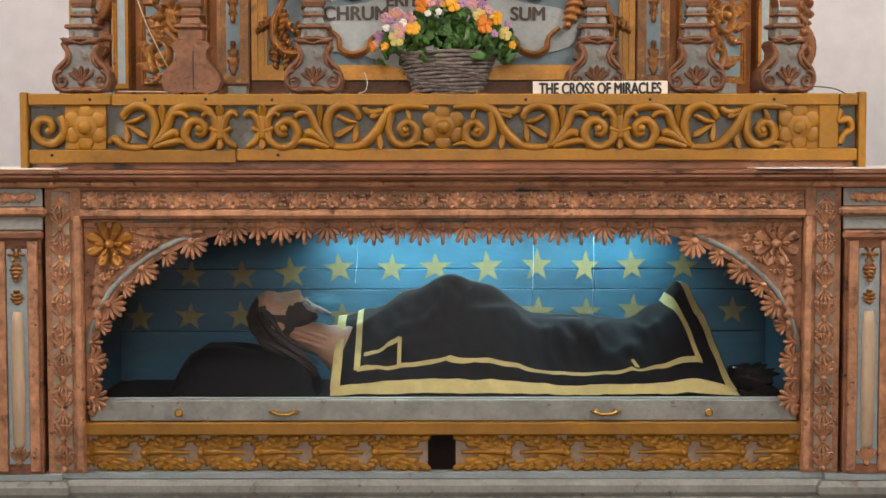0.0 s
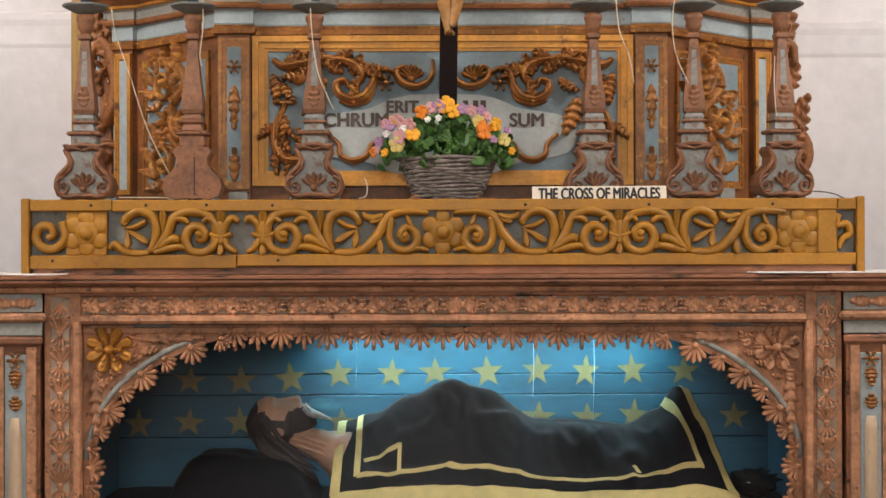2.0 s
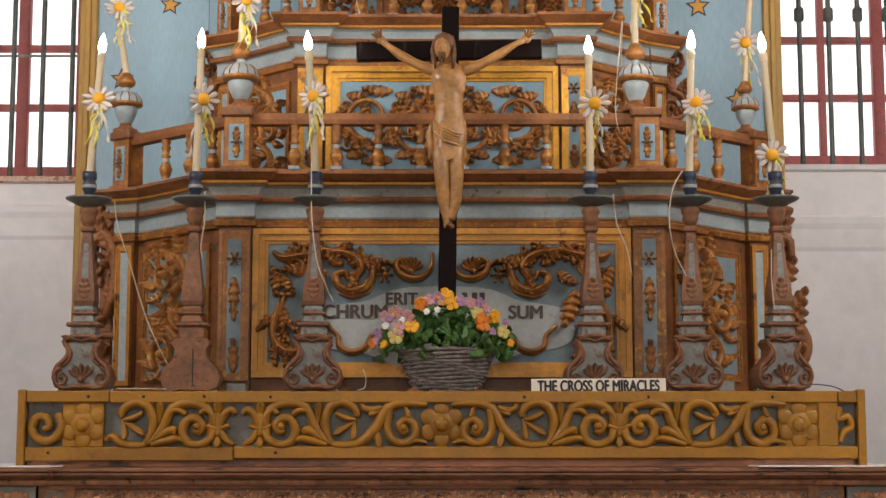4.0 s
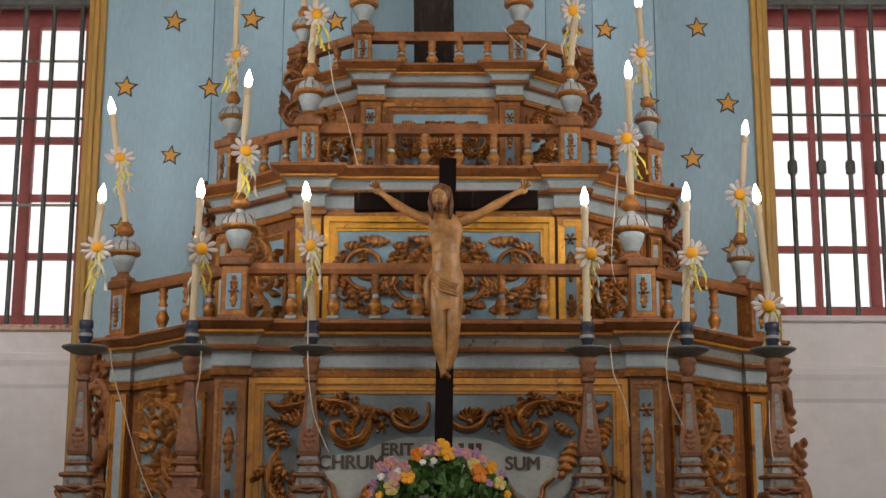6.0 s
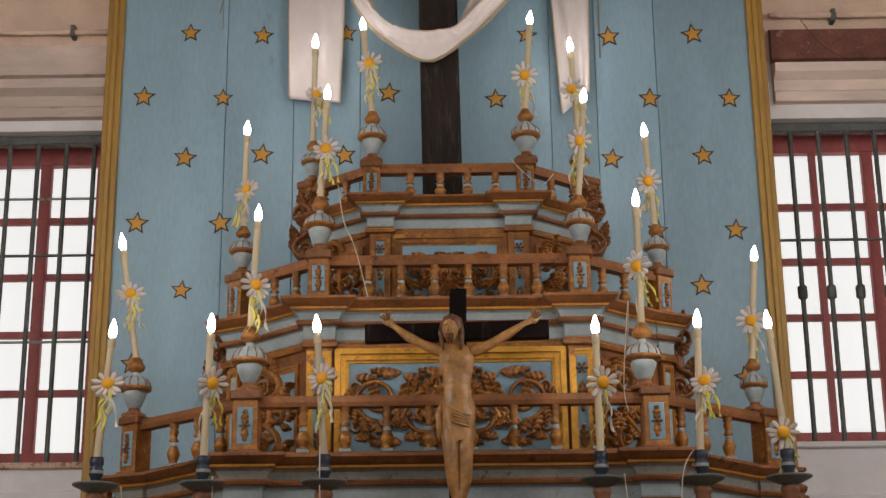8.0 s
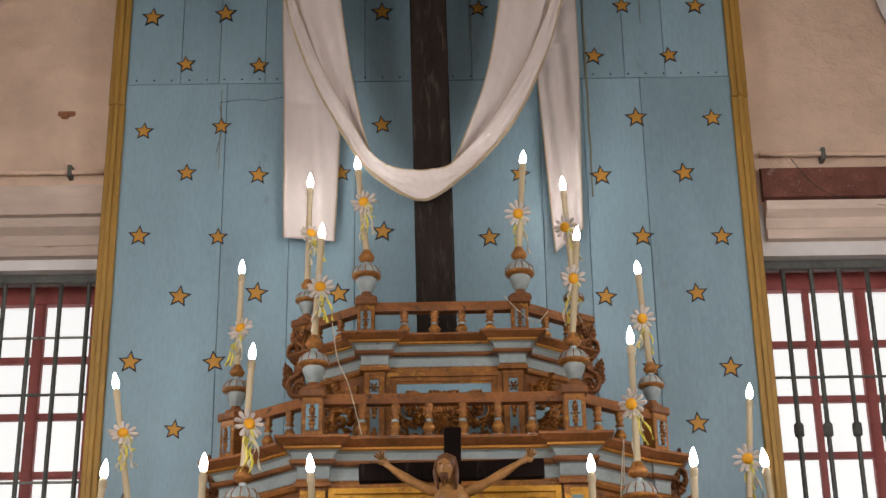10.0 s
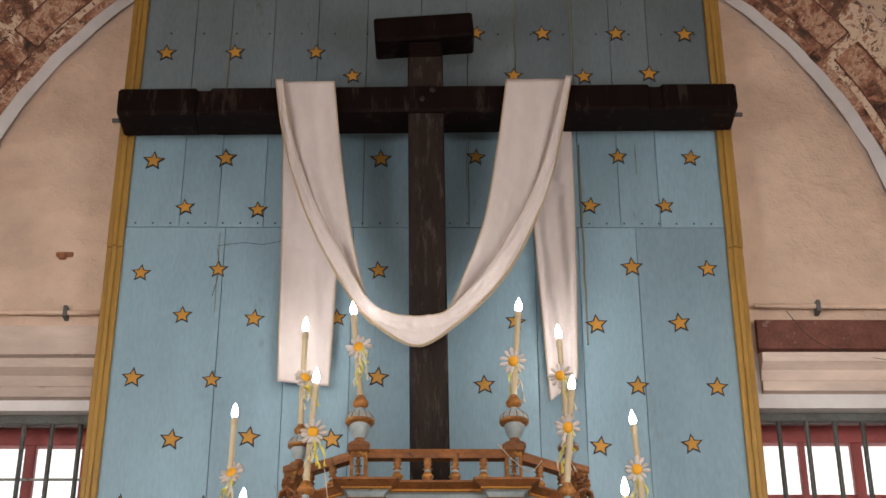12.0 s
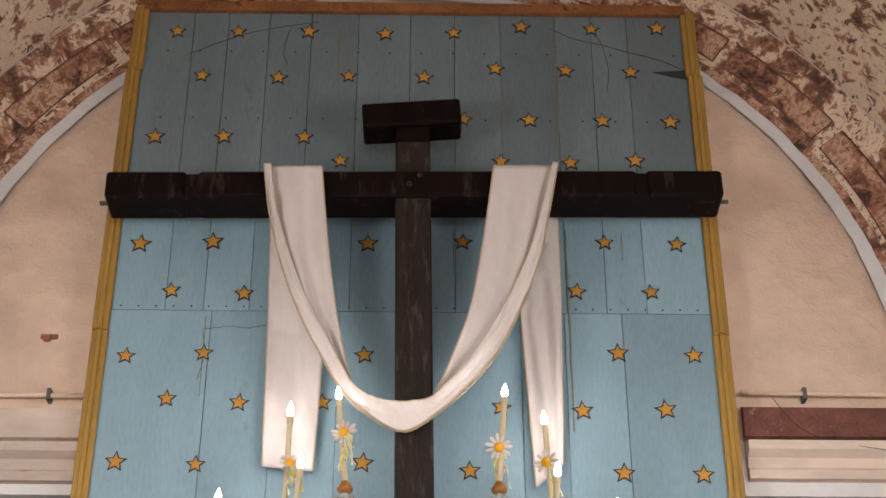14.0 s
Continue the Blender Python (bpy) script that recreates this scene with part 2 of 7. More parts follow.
PINK = plain("petal_pink", (0.55, 0.28, 0.28), 0.6)
MAUVE = plain("petal_mauve", (0.36, 0.20, 0.33), 0.6)
PALEYEL = plain("petal_pale_yellow", (0.62, 0.50, 0.16), 0.6)
LEAF = material("leaf_green", (0.060, 0.145, 0.028), 0.4, 0, 0.4, 1.8, 30)
WICKER = material("grey_wicker", (0.15, 0.125, 0.11), 0.6, 0, 0.5, 1.8, 30)
STAIN = plain("ochre_stain", (0.20, 0.20, 0.13), 0.7)
WIRE = plain("cream_cable", (0.55, 0.48, 0.36), 0.5)
BLACKWIRE = plain("black_cable", (0.02, 0.02, 0.02), 0.4)
SIGNWHITE = plain("sign_board_white", (0.78, 0.70, 0.58), 0.6)
INK = plain("black_lettering", (0.015, 0.015, 0.015), 0.6)
FADED = plain("faded_brown_lettering", (0.065, 0.042, 0.03), 0.6)
SKYGLOW = plain("overcast_sky", (1.0, 0.99, 0.97), 1.0, 0, 1.6)
SKYGLOW.node_tree.nodes["Principled BSDF"].inputs["Base Color"].default_value = (0.02, 0.02, 0.02, 1)
TURQ = plain("navy_socket_paint", (0.018, 0.026, 0.05), 0.45)
CREAM = material("cream_paint", (0.56, 0.42, 0.28), 0.5, 0, 0.75, 1.15, 7, (0.30, 0.24, 0.19), 0.68, (1, 1, 0.4), 0.3)
DISC = material("drip_pan_paint", (0.14, 0.15, 0.14), 0.5, 0, 0.6, 1.4, 20)


# ---- mesh tools ----
class Shape:
    """Vertices and faces of one mesh; relief faces the viewer along -y."""

    def __init__(self):
        self.v, self.f, self.s = [], [], []

    def add(self, verts, faces, smooth=False):
        k = len(self.v)
        self.v += [tuple(p) for p in verts]
        self.f += [tuple(i + k for i in q) for q in faces]
        self.s += [smooth] * len(faces)
        return self

    def put(self, other, m, flip=False):
        k = len(self.v)
        self.v += [tuple(m @ Vector(p)) for p in other.v]
        self.f += [tuple(i + k for i in (reversed(q) if flip else q)) for q in other.f]
        self.s += other.s
        return self

    def mirror(self):
        """Adds the same again, reflected in x = 0."""
        o = Shape()
        o.v, o.f, o.s = list(self.v), list(self.f), list(self.s)
        return self.put(o, Matrix.Diagonal((-1, 1, 1, 1)), True)

    def box(self, x0, x1, y0, y1, z0, z1, c=0.003):
        c = min(c, (x1 - x0) / 3, (y1 - y0) / 3, (z1 - z0) / 3)
        xs, ys, zs = (x0, x1), (y0, y1), (z0, z1)
        v, at = [], {}
        for i in (0, 1):
            for j in (0, 1):
                for k in (0, 1):
                    p = (xs[i], ys[j], zs[k])
                    d = (c if i == 0 else -c, c if j == 0 else -c, c if k == 0 else -c)
                    for a in range(3):
                        at[i, j, k, a] = len(v)
                        v.append(tuple(p[b] + (0 if b == a else d[b]) for b in range(3)))
        f = []
        for a in range(3):
            b, g = (a + 1) % 3, (a + 2) % 3
            for s in (0, 1):
                q = []
                for u, w in ((0, 0), (1, 0), (1, 1), (0, 1)):
                    key = [0, 0, 0]
                    key[a], key[b], key[g] = s, u, w
                    q.append(at[(*key, a)])
                f.append(q if s else q[::-1])
            for s in (0, 1):
                for r in (0, 1):
                    key0, key1 = [0, 0, 0], [0, 0, 0]
                    key0[b] = key1[b] = s
                    key0[g] = key1[g] = r
                    key0[a], key1[a] = 0, 1
                    q = [at[(*key0, b)], at[(*key1, b)], at[(*key1, g)], at[(*key0, g)]]
                    f.append(q if s != r else q[::-1])
        for i in (0, 1):
            for j in (0, 1):
                for k in (0, 1):
                    q = [at[i, j, k, 0], at[i, j, k, 1], at[i, j, k, 2]]
                    f.append(q if (i + j + k) % 2 else q[::-1])
        return self.add(v, f)

    def lathe(self, prof, x=0, y=0, z=0, n=20, smooth=True, squash=1.0, turn=0.0):
        """prof: radius, height from below upwards."""
        v, f = [], []
        for r, h in prof:
            for i in range(n):
                a = 2 * math.pi * i / n + turn
                v.append((x + r * math.cos(a), y + squash * r * math.sin(a), z + h))
        for j in range(len(prof) - 1):
            for i in range(n):
                k = (i + 1) % n
                f.append((j * n + i, j * n + k, (j + 1) * n + k, (j + 1) * n + i))
        self.add(v, f, smooth)
        return self.add([v[i] for i in range(n)], [tuple(range(n - 1, -1, -1))]).add([v[-n + i] for i in range(n)], [tuple(range(n))])

    def tube(self, pts, radii, n=8, smooth=True):
        pts = [Vector(p) for p in pts]
        if not isinstance(radii, (list, tuple)):
            radii = [radii] * len(pts)
        v, f = [], []
        ref = Vector((0.13, 0.31, 0.94))
        for i, p in enumerate(pts):
            d = (pts[min(i + 1, len(pts) - 1)] - pts[max(i - 1, 0)]).normalized()
            a = d.cross(ref)
            if a.length < 0.05:
                a = d.cross(Vector((1, 0, 0)))
            a.normalize()
            b = d.cross(a)
            for k in range(n):
                t = 2 * math.pi * k / n
                v.append(p + radii[i] * (math.cos(t) * a + math.sin(t) * b))
        for i in range(len(pts) - 1):
            for k in range(n):
                j = (k + 1) % n
                f.append((i * n + k, i * n + j, (i + 1) * n + j, (i + 1) * n + k))
        f += [tuple(range(n - 1, -1, -1)), tuple(range(len(v) - n, len(v)))]
        return self.add(v, f, smooth)

    def ribbon(self, pts, widths, h, y=0.0, deep=0.006):
        """A carved stem in relief along points (x, z)."""
        pts = [Vector((p[0], 0, p[1])) for p in pts]
        n = len(pts)
        if not isinstance(widths, (list, tuple)):
            widths = [widths] * n
        sec = ((-1, -deep), (-1, 0.35), (-0.55, 0.85), (0, 1), (0.55, 0.85), (1, 0.35), (1, -deep))
        v, f = [], []
        for i, p in enumerate(pts):
            d = (pts[min(i + 1, n - 1)] - pts[max(i - 1, 0)])
            d = d.normalized() if d.length > 1e-9 else Vector((1, 0, 0))
            side = Vector((-d.z, 0, d.x))
            w = widths[i]
            hh = h * (0.35 + 0.65 * min(1, w / max(widths)))
            for a, b in sec:
                q = p + side * (a * w * 0.5)
                v.append((q.x, y - (b * hh if b > 0 else b), q.z))
        m = len(sec)
        for i in range(n - 1):
            for k in range(m - 1):
                f.append((i * m + k, i * m + k + 1, (i + 1) * m + k + 1, (i + 1) * m + k))
        f += [tuple(range(m - 1, -1, -1)), tuple(range((n - 1) * m, n * m))]
        return self.add(v, f, True)

    def leaf(self, x, z, ang, length, width, h, y=0.0, lobes=4, curl=0.25):
        """An acanthus leaf in relief: lobed edge, veins, groove along the middle, raised tip."""
        nu, nv = (4 * lobes if lobes else 8), 6
        v, f = [], []
        ca, sa = math.cos(ang), math.sin(ang)
        for i in range(nu + 1):
            u = i / nu
            w = width * 0.5 * math.sin(math.pi * min(1, 0.06 + 0.94 * u) ** 0.8) ** 0.8
            if not lobes:
                w = width * 0.5 * (0.18 + 0.82 * u ** 0.75) * max(0, 1 - u ** 5) ** 0.5
            vein = abs(math.sin(lobes * math.pi * u)) if lobes else 0
            if lobes:
                w *= 0.66 + 0.47 * vein
            bend = curl * length * u * u
            for j in range(nv + 1):
                s = 2 * j / nv - 1
                px, pz = u * length + (0.10 * length * abs(s) * vein if lobes else 0), s * w + bend
                up = h * (0.55 + 0.45 * u) * (1 - 0.75 * s * s) * (1 - 0.5 * math.exp(-(s / 0.22) ** 2)) + h * 0.45 * u * u
                if lobes:
                    up *= 0.54 + 0.58 * vein
                v.append((x + px * ca - pz * sa, y - up, z + px * sa + pz * ca))
        k = nv + 1
        for i in range(nu):
            for j in range(nv):
                f.append((i * k + j, i * k + j + 1, (i + 1) * k + j + 1, (i + 1) * k + j))
        rim = [j for j in range(k)] + [i * k + nv for i in range(1, nu + 1)] + [nu * k + j for j in range(nv - 1, -1, -1)] + [i * k for i in range(nu - 1, 0, -1)]
        base = len(v)
        for q in rim:
            v.append((v[q][0], y + 0.006, v[q][2]))
        for a in range(len(rim)):
            b = (a + 1) % len(rim)
            f.append((rim[a], base + a, base + b, rim[b]))
        return self.add(v, f, True)

    def scroll(self, x, z, r, a0, turns, width, h, y=0.0, deep=0.006, hand=1):
        """A volute: a spiral stem that winds inwards to a boss."""
        n = int(26 * turns)
        pts, ws = [], []
        for i in range(n + 1):
            u = i / n
            q = r * (1 - 0.84 * u)
            a = a0 + hand * turns * 2 * math.pi * u
            pts.append((x + q * math.cos(a), z + q * math.sin(a)))
            ws.append(width * (1 - 0.55 * u))
        self.ribbon(pts, ws, h, y, deep)
        return self.dome(x, z, r * 0.2, h * 1.15, y)

    def dome(self, x, z, r, h, y=0.0, n=12):
        v, f = [], []
        rings = ((1, 0), (0.92, 0.45), (0.65, 0.82), (0.3, 0.97))
        for a, b in rings:
            for i in range(n):
                t = 2 * math.pi * i / n
                v.append((x + r * a * math.cos(t), y - h * b, z + r * a * math.sin(t)))
        for j in range(len(rings) - 1):
            for i in range(n):
                k = (i + 1) % n
                f.append((j * n + i, j * n + k, (j + 1) * n + k, (j + 1) * n + i))
        f.append(tuple(range(len(v) - n, len(v))))
        return self.add(v, f, True)

    def rosette(self, x, z, r, h, y=0.0, petals=6, lobes=0, turn=0.0):
        for i in range(petals):
            a = 2 * math.pi * i / petals + turn
            self.leaf(x + 0.22 * r * math.cos(a), z + 0.22 * r * math.sin(a), a, r * 0.80, 2.5 * r / petals * 1.25, h, y, lobes, 0)
        return self.dome(x, z, r * 0.36, h * 1.7, y, 16)

    def palmette(self, x, z, r, ang, h, y=0.0, n=7, spread=2.4):
        """A shell of narrow leaves that fan out round one direction."""
        for i in range(n):
            a = ang + spread * (i / (n - 1) - 0.5)
            q = r * (0.78 + 0.22 * math.cos((a - ang) * 0.9))
            self.leaf(x, z, a, q, r * 0.36, h, y, 0, 0)
        return self.dome(x, z, r * 0.22, h * 1.3, y, 10)

    def sweep(self, path, prof, closed=False, smooth=False):
        """A moulding: profile (out, height) along a path (x, y) in plan, out to the right-hand side of its way; mitred."""
        n = len(path)
        v, f = [], []
        for i in range(n):
            p = Vector(path[i])
            a = Vector(path[i - 1]) if i > 0 or closed else None
            b = Vector(path[(i + 1) % n]) if i < n - 1 or closed else None
            d0 = (p - a).normalized() if a is not None else (b - p).normalized()
            d1 = (b - p).normalized() if b is not None else d0
            n0, n1 = Vector((d0.y, -d0.x)), Vector((d1.y, -d1.x))
            m = n0 + n1
            m = m / max(0.35, m.length_squared / 2) if m.length > 1e-6 else n0
            for o, h in prof:
                q = p + m * o
                v.append((q.x, q.y, h))
        k = len(prof)
        for i in range(n if closed else n - 1):
            j = (i + 1) % n
            for c in range(k - 1):
                f.append((i * k + c, j * k + c, j * k + c + 1, i * k + c + 1))
        if not closed:
            f += [tuple(range(k)), tuple(range((n - 1) * k + k - 1, (n - 1) * k - 1, -1))]
        return self.add(v, f, smooth)

    def slab(self, outline, y0, y1, c=0.0):
        """A flat plate of any outline (x, z), thick from y0 (front) to y1."""
        n = len(outline)
        v = [(x, y0, z) for x, z in outline] + [(x, y1, z) for x, z in outline]
        f = [tuple(range(n)), tuple(range(2 * n - 1, n - 1, -1))]
        f += [(i, n + i, n + (i + 1) % n, (i + 1) % n) for i in range(n)]
        return self.add(v, f)

    def mesh(self, name, mat):
        me = bpy.data.meshes.new(name)
        me.from_pydata(self.v, [], self.f)
        me.polygons.foreach_set("use_smooth", self.s)
        me.materials.append(mat)
        me.update()
        return me


def fitted(sx, sz, x=0.0, y=0.0, z=0.0):
    """Where the group of things built next stands, and its width and height."""
    return Matrix.Translation((x, y, z)) @ Matrix.Diagonal((sx, 1, sz, 1))


HERE = Matrix.Identity(4)


def thing(name, label, category, m=None, group="", kind=""):
    ob = new(name)
    ob.matrix_basis = HERE if m is None else HERE @ m
    return tagged(ob, label, category, group, kind)


def part(name, shape, mat, parent, label="", m=None):
    ob = new(name, shape.mesh(name, mat))
    ob.parent = parent
    if m is not None:
        ob.matrix_basis = m
    return tagged(ob, label)


def solid(name, shape, mat, label, category, m=None, kind="", group=""):
    ob = new(name, shape.mesh(name, mat))
    ob.matrix_basis = HERE if m is None else HERE @ m
    return tagged(ob, label, category, group, kind)


def islands(shape):
    """The connected pieces of a shape, each a shape of its own."""
    root = list(range(len(shape.v)))

    def find(i):
        while root[i] != i:
            root[i] = root[root[i]]
            i = root[i]
        return i

    for q in shape.f:
        a = find(q[0])
        for i in q[1:]:
            root[find(i)] = a
    groups = {}
    for q, sm in zip(shape.f, shape.s):
        groups.setdefault(find(q[0]), []).append((q, sm))
    for faces in groups.values():
        o, at = Shape(), {}
        for q, sm in faces:
            for i in q:
                if i not in at:
                    at[i] = len(o.v)
                    o.v.append(shape.v[i])
            o.f.append(tuple(at[i] for i in q))
            o.s.append(sm)
        yield o


def carved(name, shape, mat, parent, m=None):
    """Carving made of applied pieces: each leaf, scroll and boss is a part."""
    for o in islands(shape):
        part(name, o, mat, parent, "", m)


def rect_path(x0, x1, z0, z1):
    return [(x0, z0), (x1, z0), (x1, z1), (x0, z1)]


def frame_shape(x0, x1, z0, z1, w, y0, y1, step=0.4):
    """A picture-frame moulding round an opening: outer rectangle, border w, front y0, back y1."""
    s = Shape()
    for a, b, ya in ((0, w * step, y0), (w * step, w * 0.8, y0 + 0.35 * (y1 - y0)), (w * 0.8, w, y0 + 0.6 * (y1 - y0))):
        o, i = rect_path(x0 + a, x1 - a, z0 + a, z1 - a), rect_path(x0 + b, x1 - b, z0 + b, z1 - b)
        v = [(x, ya, z) for x, z in o] + [(x, ya, z) for x, z in i] + [(x, y1, z) for x, z in o] + [(x, y1, z) for x, z in i]
        f = []
        for k in range(4):
            j = (k + 1) % 4
            f += [(k, j, 4 + j, 4 + k), (k, 8 + k, 8 + j, j), (4 + k, 4 + j, 12 + j, 12 + k)]
        s.add(v, f)
    return s


def text_mesh(body, size, depth, m, mat, name, parent, squeeze=1.0, bold=0.0):
    c = bpy.data.curves.new(name, "FONT")
    c.body, c.size, c.extrude, c.align_x, c.offset = body, size, depth, "CENTER", 0.0
    tmp = bpy.data.objects.new(name, c)
    me = bpy.data.meshes.new_from_object(tmp)
    bpy.data.objects.remove(tmp)
    if bold:
        v0, f0 = [v.co.copy() for v in me.vertices], [tuple(p.vertices) for p in me.polygons]
        vs, fs = [], []
        for k, (dx, dy) in enumerate(((-1, 0), (1, 0), (0, 0.6), (0, -0.6))):
            fs += [tuple(i + len(vs) for i in q) for q in f0]
            vs += [v + Vector((dx * bold, dy * bold, k * 0.00012)) for v in v0]
        bpy.data.meshes.remove(me)
        me = bpy.data.meshes.new(name)
        me.from_pydata(vs, [], fs)
    me.materials.append(mat)
    ob = new(name, me)
    ob.parent = parent
    ob.matrix_basis = m @ Matrix.Diagonal((squeeze, 1, 1, 1))
    return ob

# ---- the building ----
WALL_Y, VAULT_Z, VAULT_X, R_LUN, R_VAULT = 6.9, 5.1, -0.04, 2.83, 3.32
solid("floor", Shape().box(-3.6, 3.6, -9, 7.4, -0.15, 0.0), STONE, "worn grey stone floor in front of the altar", "floor", kind="structure")

# end wall, left and right of the two window openings
WALL_GROUP, ARCH_GROUP = fitted(0.9364, 0.9472, 0.0065, -0.3, 0.195), fitted(0.9223, 0.9119, 0.0146, -0.3, 0.393)
HERE = WALL_GROUP
WIN = {-1: (-2.918, -1.568, 2.60, 4.40), 1: (1.657, 3.007, 2.66, 4.42)}
ww = Shape()
gx, gz = (-3.6, -2.918, -1.568, 1.657, 3.007, 3.6), (0.0, 2.60, 2.66, 4.40, 4.42, 4.72)
solid_cell = {}
for i in range(5):
    for j in range(5):
        cx, cz = (gx[i] + gx[i + 1]) / 2, (gz[j] + gz[j + 1]) / 2
        solid_cell[i, j] = not any(a < cx < b and c < cz < d for a, b, c, d in WIN.values())
wv = [(x, y, z) for y in (WALL_Y, 7.35) for z in gz for x in gx]
wf = []
for (i, j), full in solid_cell.items():
    if not full:
        continue
    c = (j * 6 + i, j * 6 + i + 1, (j + 1) * 6 + i + 1, (j + 1) * 6 + i)
    wf += [c, tuple(k + 36 for k in reversed(c))]
    for (di, dj), (a, b) in (((0, -1), (0, 1)), ((1, 0), (1, 2)), ((0, 1), (2, 3)), ((-1, 0), (3, 0))):
        if not solid_cell.get((i + di, j + dj), False):
            wf.append((c[b], c[a], c[a] + 36, c[b] + 36))
ww.add(wv, wf)
end_wall = solid("wall_end", ww, PLASTER, "whitewashed plaster end wall with two window openings", "wall", kind="structure")
HERE = ARCH_GROUP
lun = Shape()
arc = [(VAULT_X + 3.6 * math.cos(a), VAULT_Z + 3.6 * math.sin(a)) for a in [math.pi * i / 40 for i in range(41)]]
lun.slab(arc + [(-3.64, 4.68), (3.56, 4.68)], WALL_Y + 0.06, 7.35)
lv, lf = [], []
NX_, NZ_ = 144, 84
for j in range(NZ_ + 1):
    for i in range(NX_ + 1):
        x, z = -3.6 + 7.2 * i / NX_, 4.68 + 4.0 * j / NZ_
        out = max(0.0, min(1.0, (math.hypot(x - VAULT_X, z - VAULT_Z) - R_LUN + 0.12) / 0.15))
        y = WALL_Y + 0.006 + 0.03 * noise.noise((x * 1.6, z * 1.6, 4)) - 0.04 * max(0, noise.noise((x * 4.5, z * 6, 8))) ** 1.3 + 0.012 * noise.noise((x * 11, z * 13, 2))
        lv.append((x, y + 0.06 * out, z))
for j in range(NZ_):
    for i in range(NX_):
        k = j * (NX_ + 1) + i
        lf.append((k, k + 1, k + NX_ + 2, k + NX_ + 1))
lun.add(lv, lf, True)
solid("wall_lunette", lun, PLASTER_UP, "stained plaster lunette under the arch, warm light partly in its colour", "wall", kind="structure")


def arch_band(name, r0, y0, r1, y1, mat, label, n=72, jitter=0.0, lower=0.0):
    s = Shape()
    v, f = [], []
    for i in range(n + 1):
        a = math.pi * i / n
        d = jitter * noise.noise((i * 0.7, r0, y0)) - lower * abs(math.cos(a)) ** 1.5
        for r, y in ((r0 + d, y0), (r1, y1)):
            v.append((VAULT_X + r * math.cos(a), y, VAULT_Z + r * math.sin(a)))
    for i in range(n):
        f.append((2 * i, 2 * i + 1, 2 * i + 3, 2 * i + 2))
    s.add(v, f, True)
    return solid(name, s, mat, label, "arch", kind="structure")


arch_band("arch_edge", R_LUN, 6.915, R_LUN + 0.05, 6.90, PLASTER, "white plaster edge of the arch", jitter=0.012, lower=0.035)
arch_band("arch_soffit", R_LUN + 0.05, 6.90, R_LUN + 0.10, 6.885, FRESCO_RED, "dark weathered line round the arch", jitter=0.03)
arch_band("arch_ring", R_LUN + 0.10, 6.885, R_VAULT - 0.01, 6.76, FRESCO_RING, "arch ring with flaking fresco", jitter=0.02)
ring = thing("arch_panels", "red-brown painted panels round the arch ring", "arch panel", kind="structure")
for i in range(11):
    s = Shape()
    a0, a1 = math.pi * (0.012 + i * 0.0895), math.pi * (0.012 + i * 0.0895 + 0.080)
    v = []
    for k in range(7):
        a = a0 + (a1 - a0) * k / 6
        for q, lift in ((0.10, 0.0), (0.14, 0.012), (0.52, 0.012), (0.56, 0.0)):
            r = R_LUN + 0.10 + (R_VAULT - 0.11 - R_LUN) * q
            y = 6.885 - 0.125 * q - lift
            v.append((VAULT_X + (r - lift) * math.cos(a), y, VAULT_Z + (r - lift) * math.sin(a)))
    f = [(k * 4 + c, k * 4 + c + 1, k * 4 + c + 5, k * 4 + c + 4) for k in range(6) for c in range(3)] + [(0, 1, 2, 3), (27, 26, 25, 24)]
    pn = part("panel", s.add(v, f), FRESCO_RED, ring)
    for q in (0.11, 0.55):
        r = R_LUN + 0.10 + (R_VAULT - 0.11 - R_LUN) * q
        line = [(VAULT_X + (r - 0.004) * math.cos(a), 6.885 - 0.125 * q - 0.006, VAULT_Z + (r - 0.004) * math.sin(a)) for a in [a0 + (a1 - a0) * k / 10 for k in range(11)]]
        part("border_line", Shape().tube(line, [0.004 + 0.004 * abs(noise.noise((k * 0.9, i, q))) for k in range(11)], 5), DARKBAND, pn)
    for a in (a0, a1):
        line = [(VAULT_X + (r - 0.004) * math.cos(a), 6.885 - 0.125 * q - 0.006, VAULT_Z + (r - 0.004) * math.sin(a)) for q in (0.11, 0.33, 0.55) for r in (R_LUN + 0.10 + (R_VAULT - 0.11 - R_LUN) * q,)]
        part("border_line", Shape().tube(line, [0.007, 0.005, 0.008], 5), DARKBAND, pn)
vault = Shape()
v, f = [], []
NY = 14
for j in range(NY + 1):
    y = 6.76 - 15.6 * j / NY
    for i in range(61):
        a = math.pi * i / 60
        r = R_VAULT + 0.012 * noise.noise((i * 0.5, j * 1.7, 3))
        v.append((VAULT_X + r * math.cos(a), y, VAULT_Z + r * math.sin(a)))
for j in range(NY):
    for i in range(60):
        f.append((j * 61 + i, j * 61 + i + 1, (j + 1) * 61 + i + 1, (j + 1) * 61 + i))
vault.add(v, f, True)
solid("ceiling", vault, FRESCO, "barrel vault with flaking fresco painting", "ceiling", kind="structure")

HERE = Matrix.Identity(4)
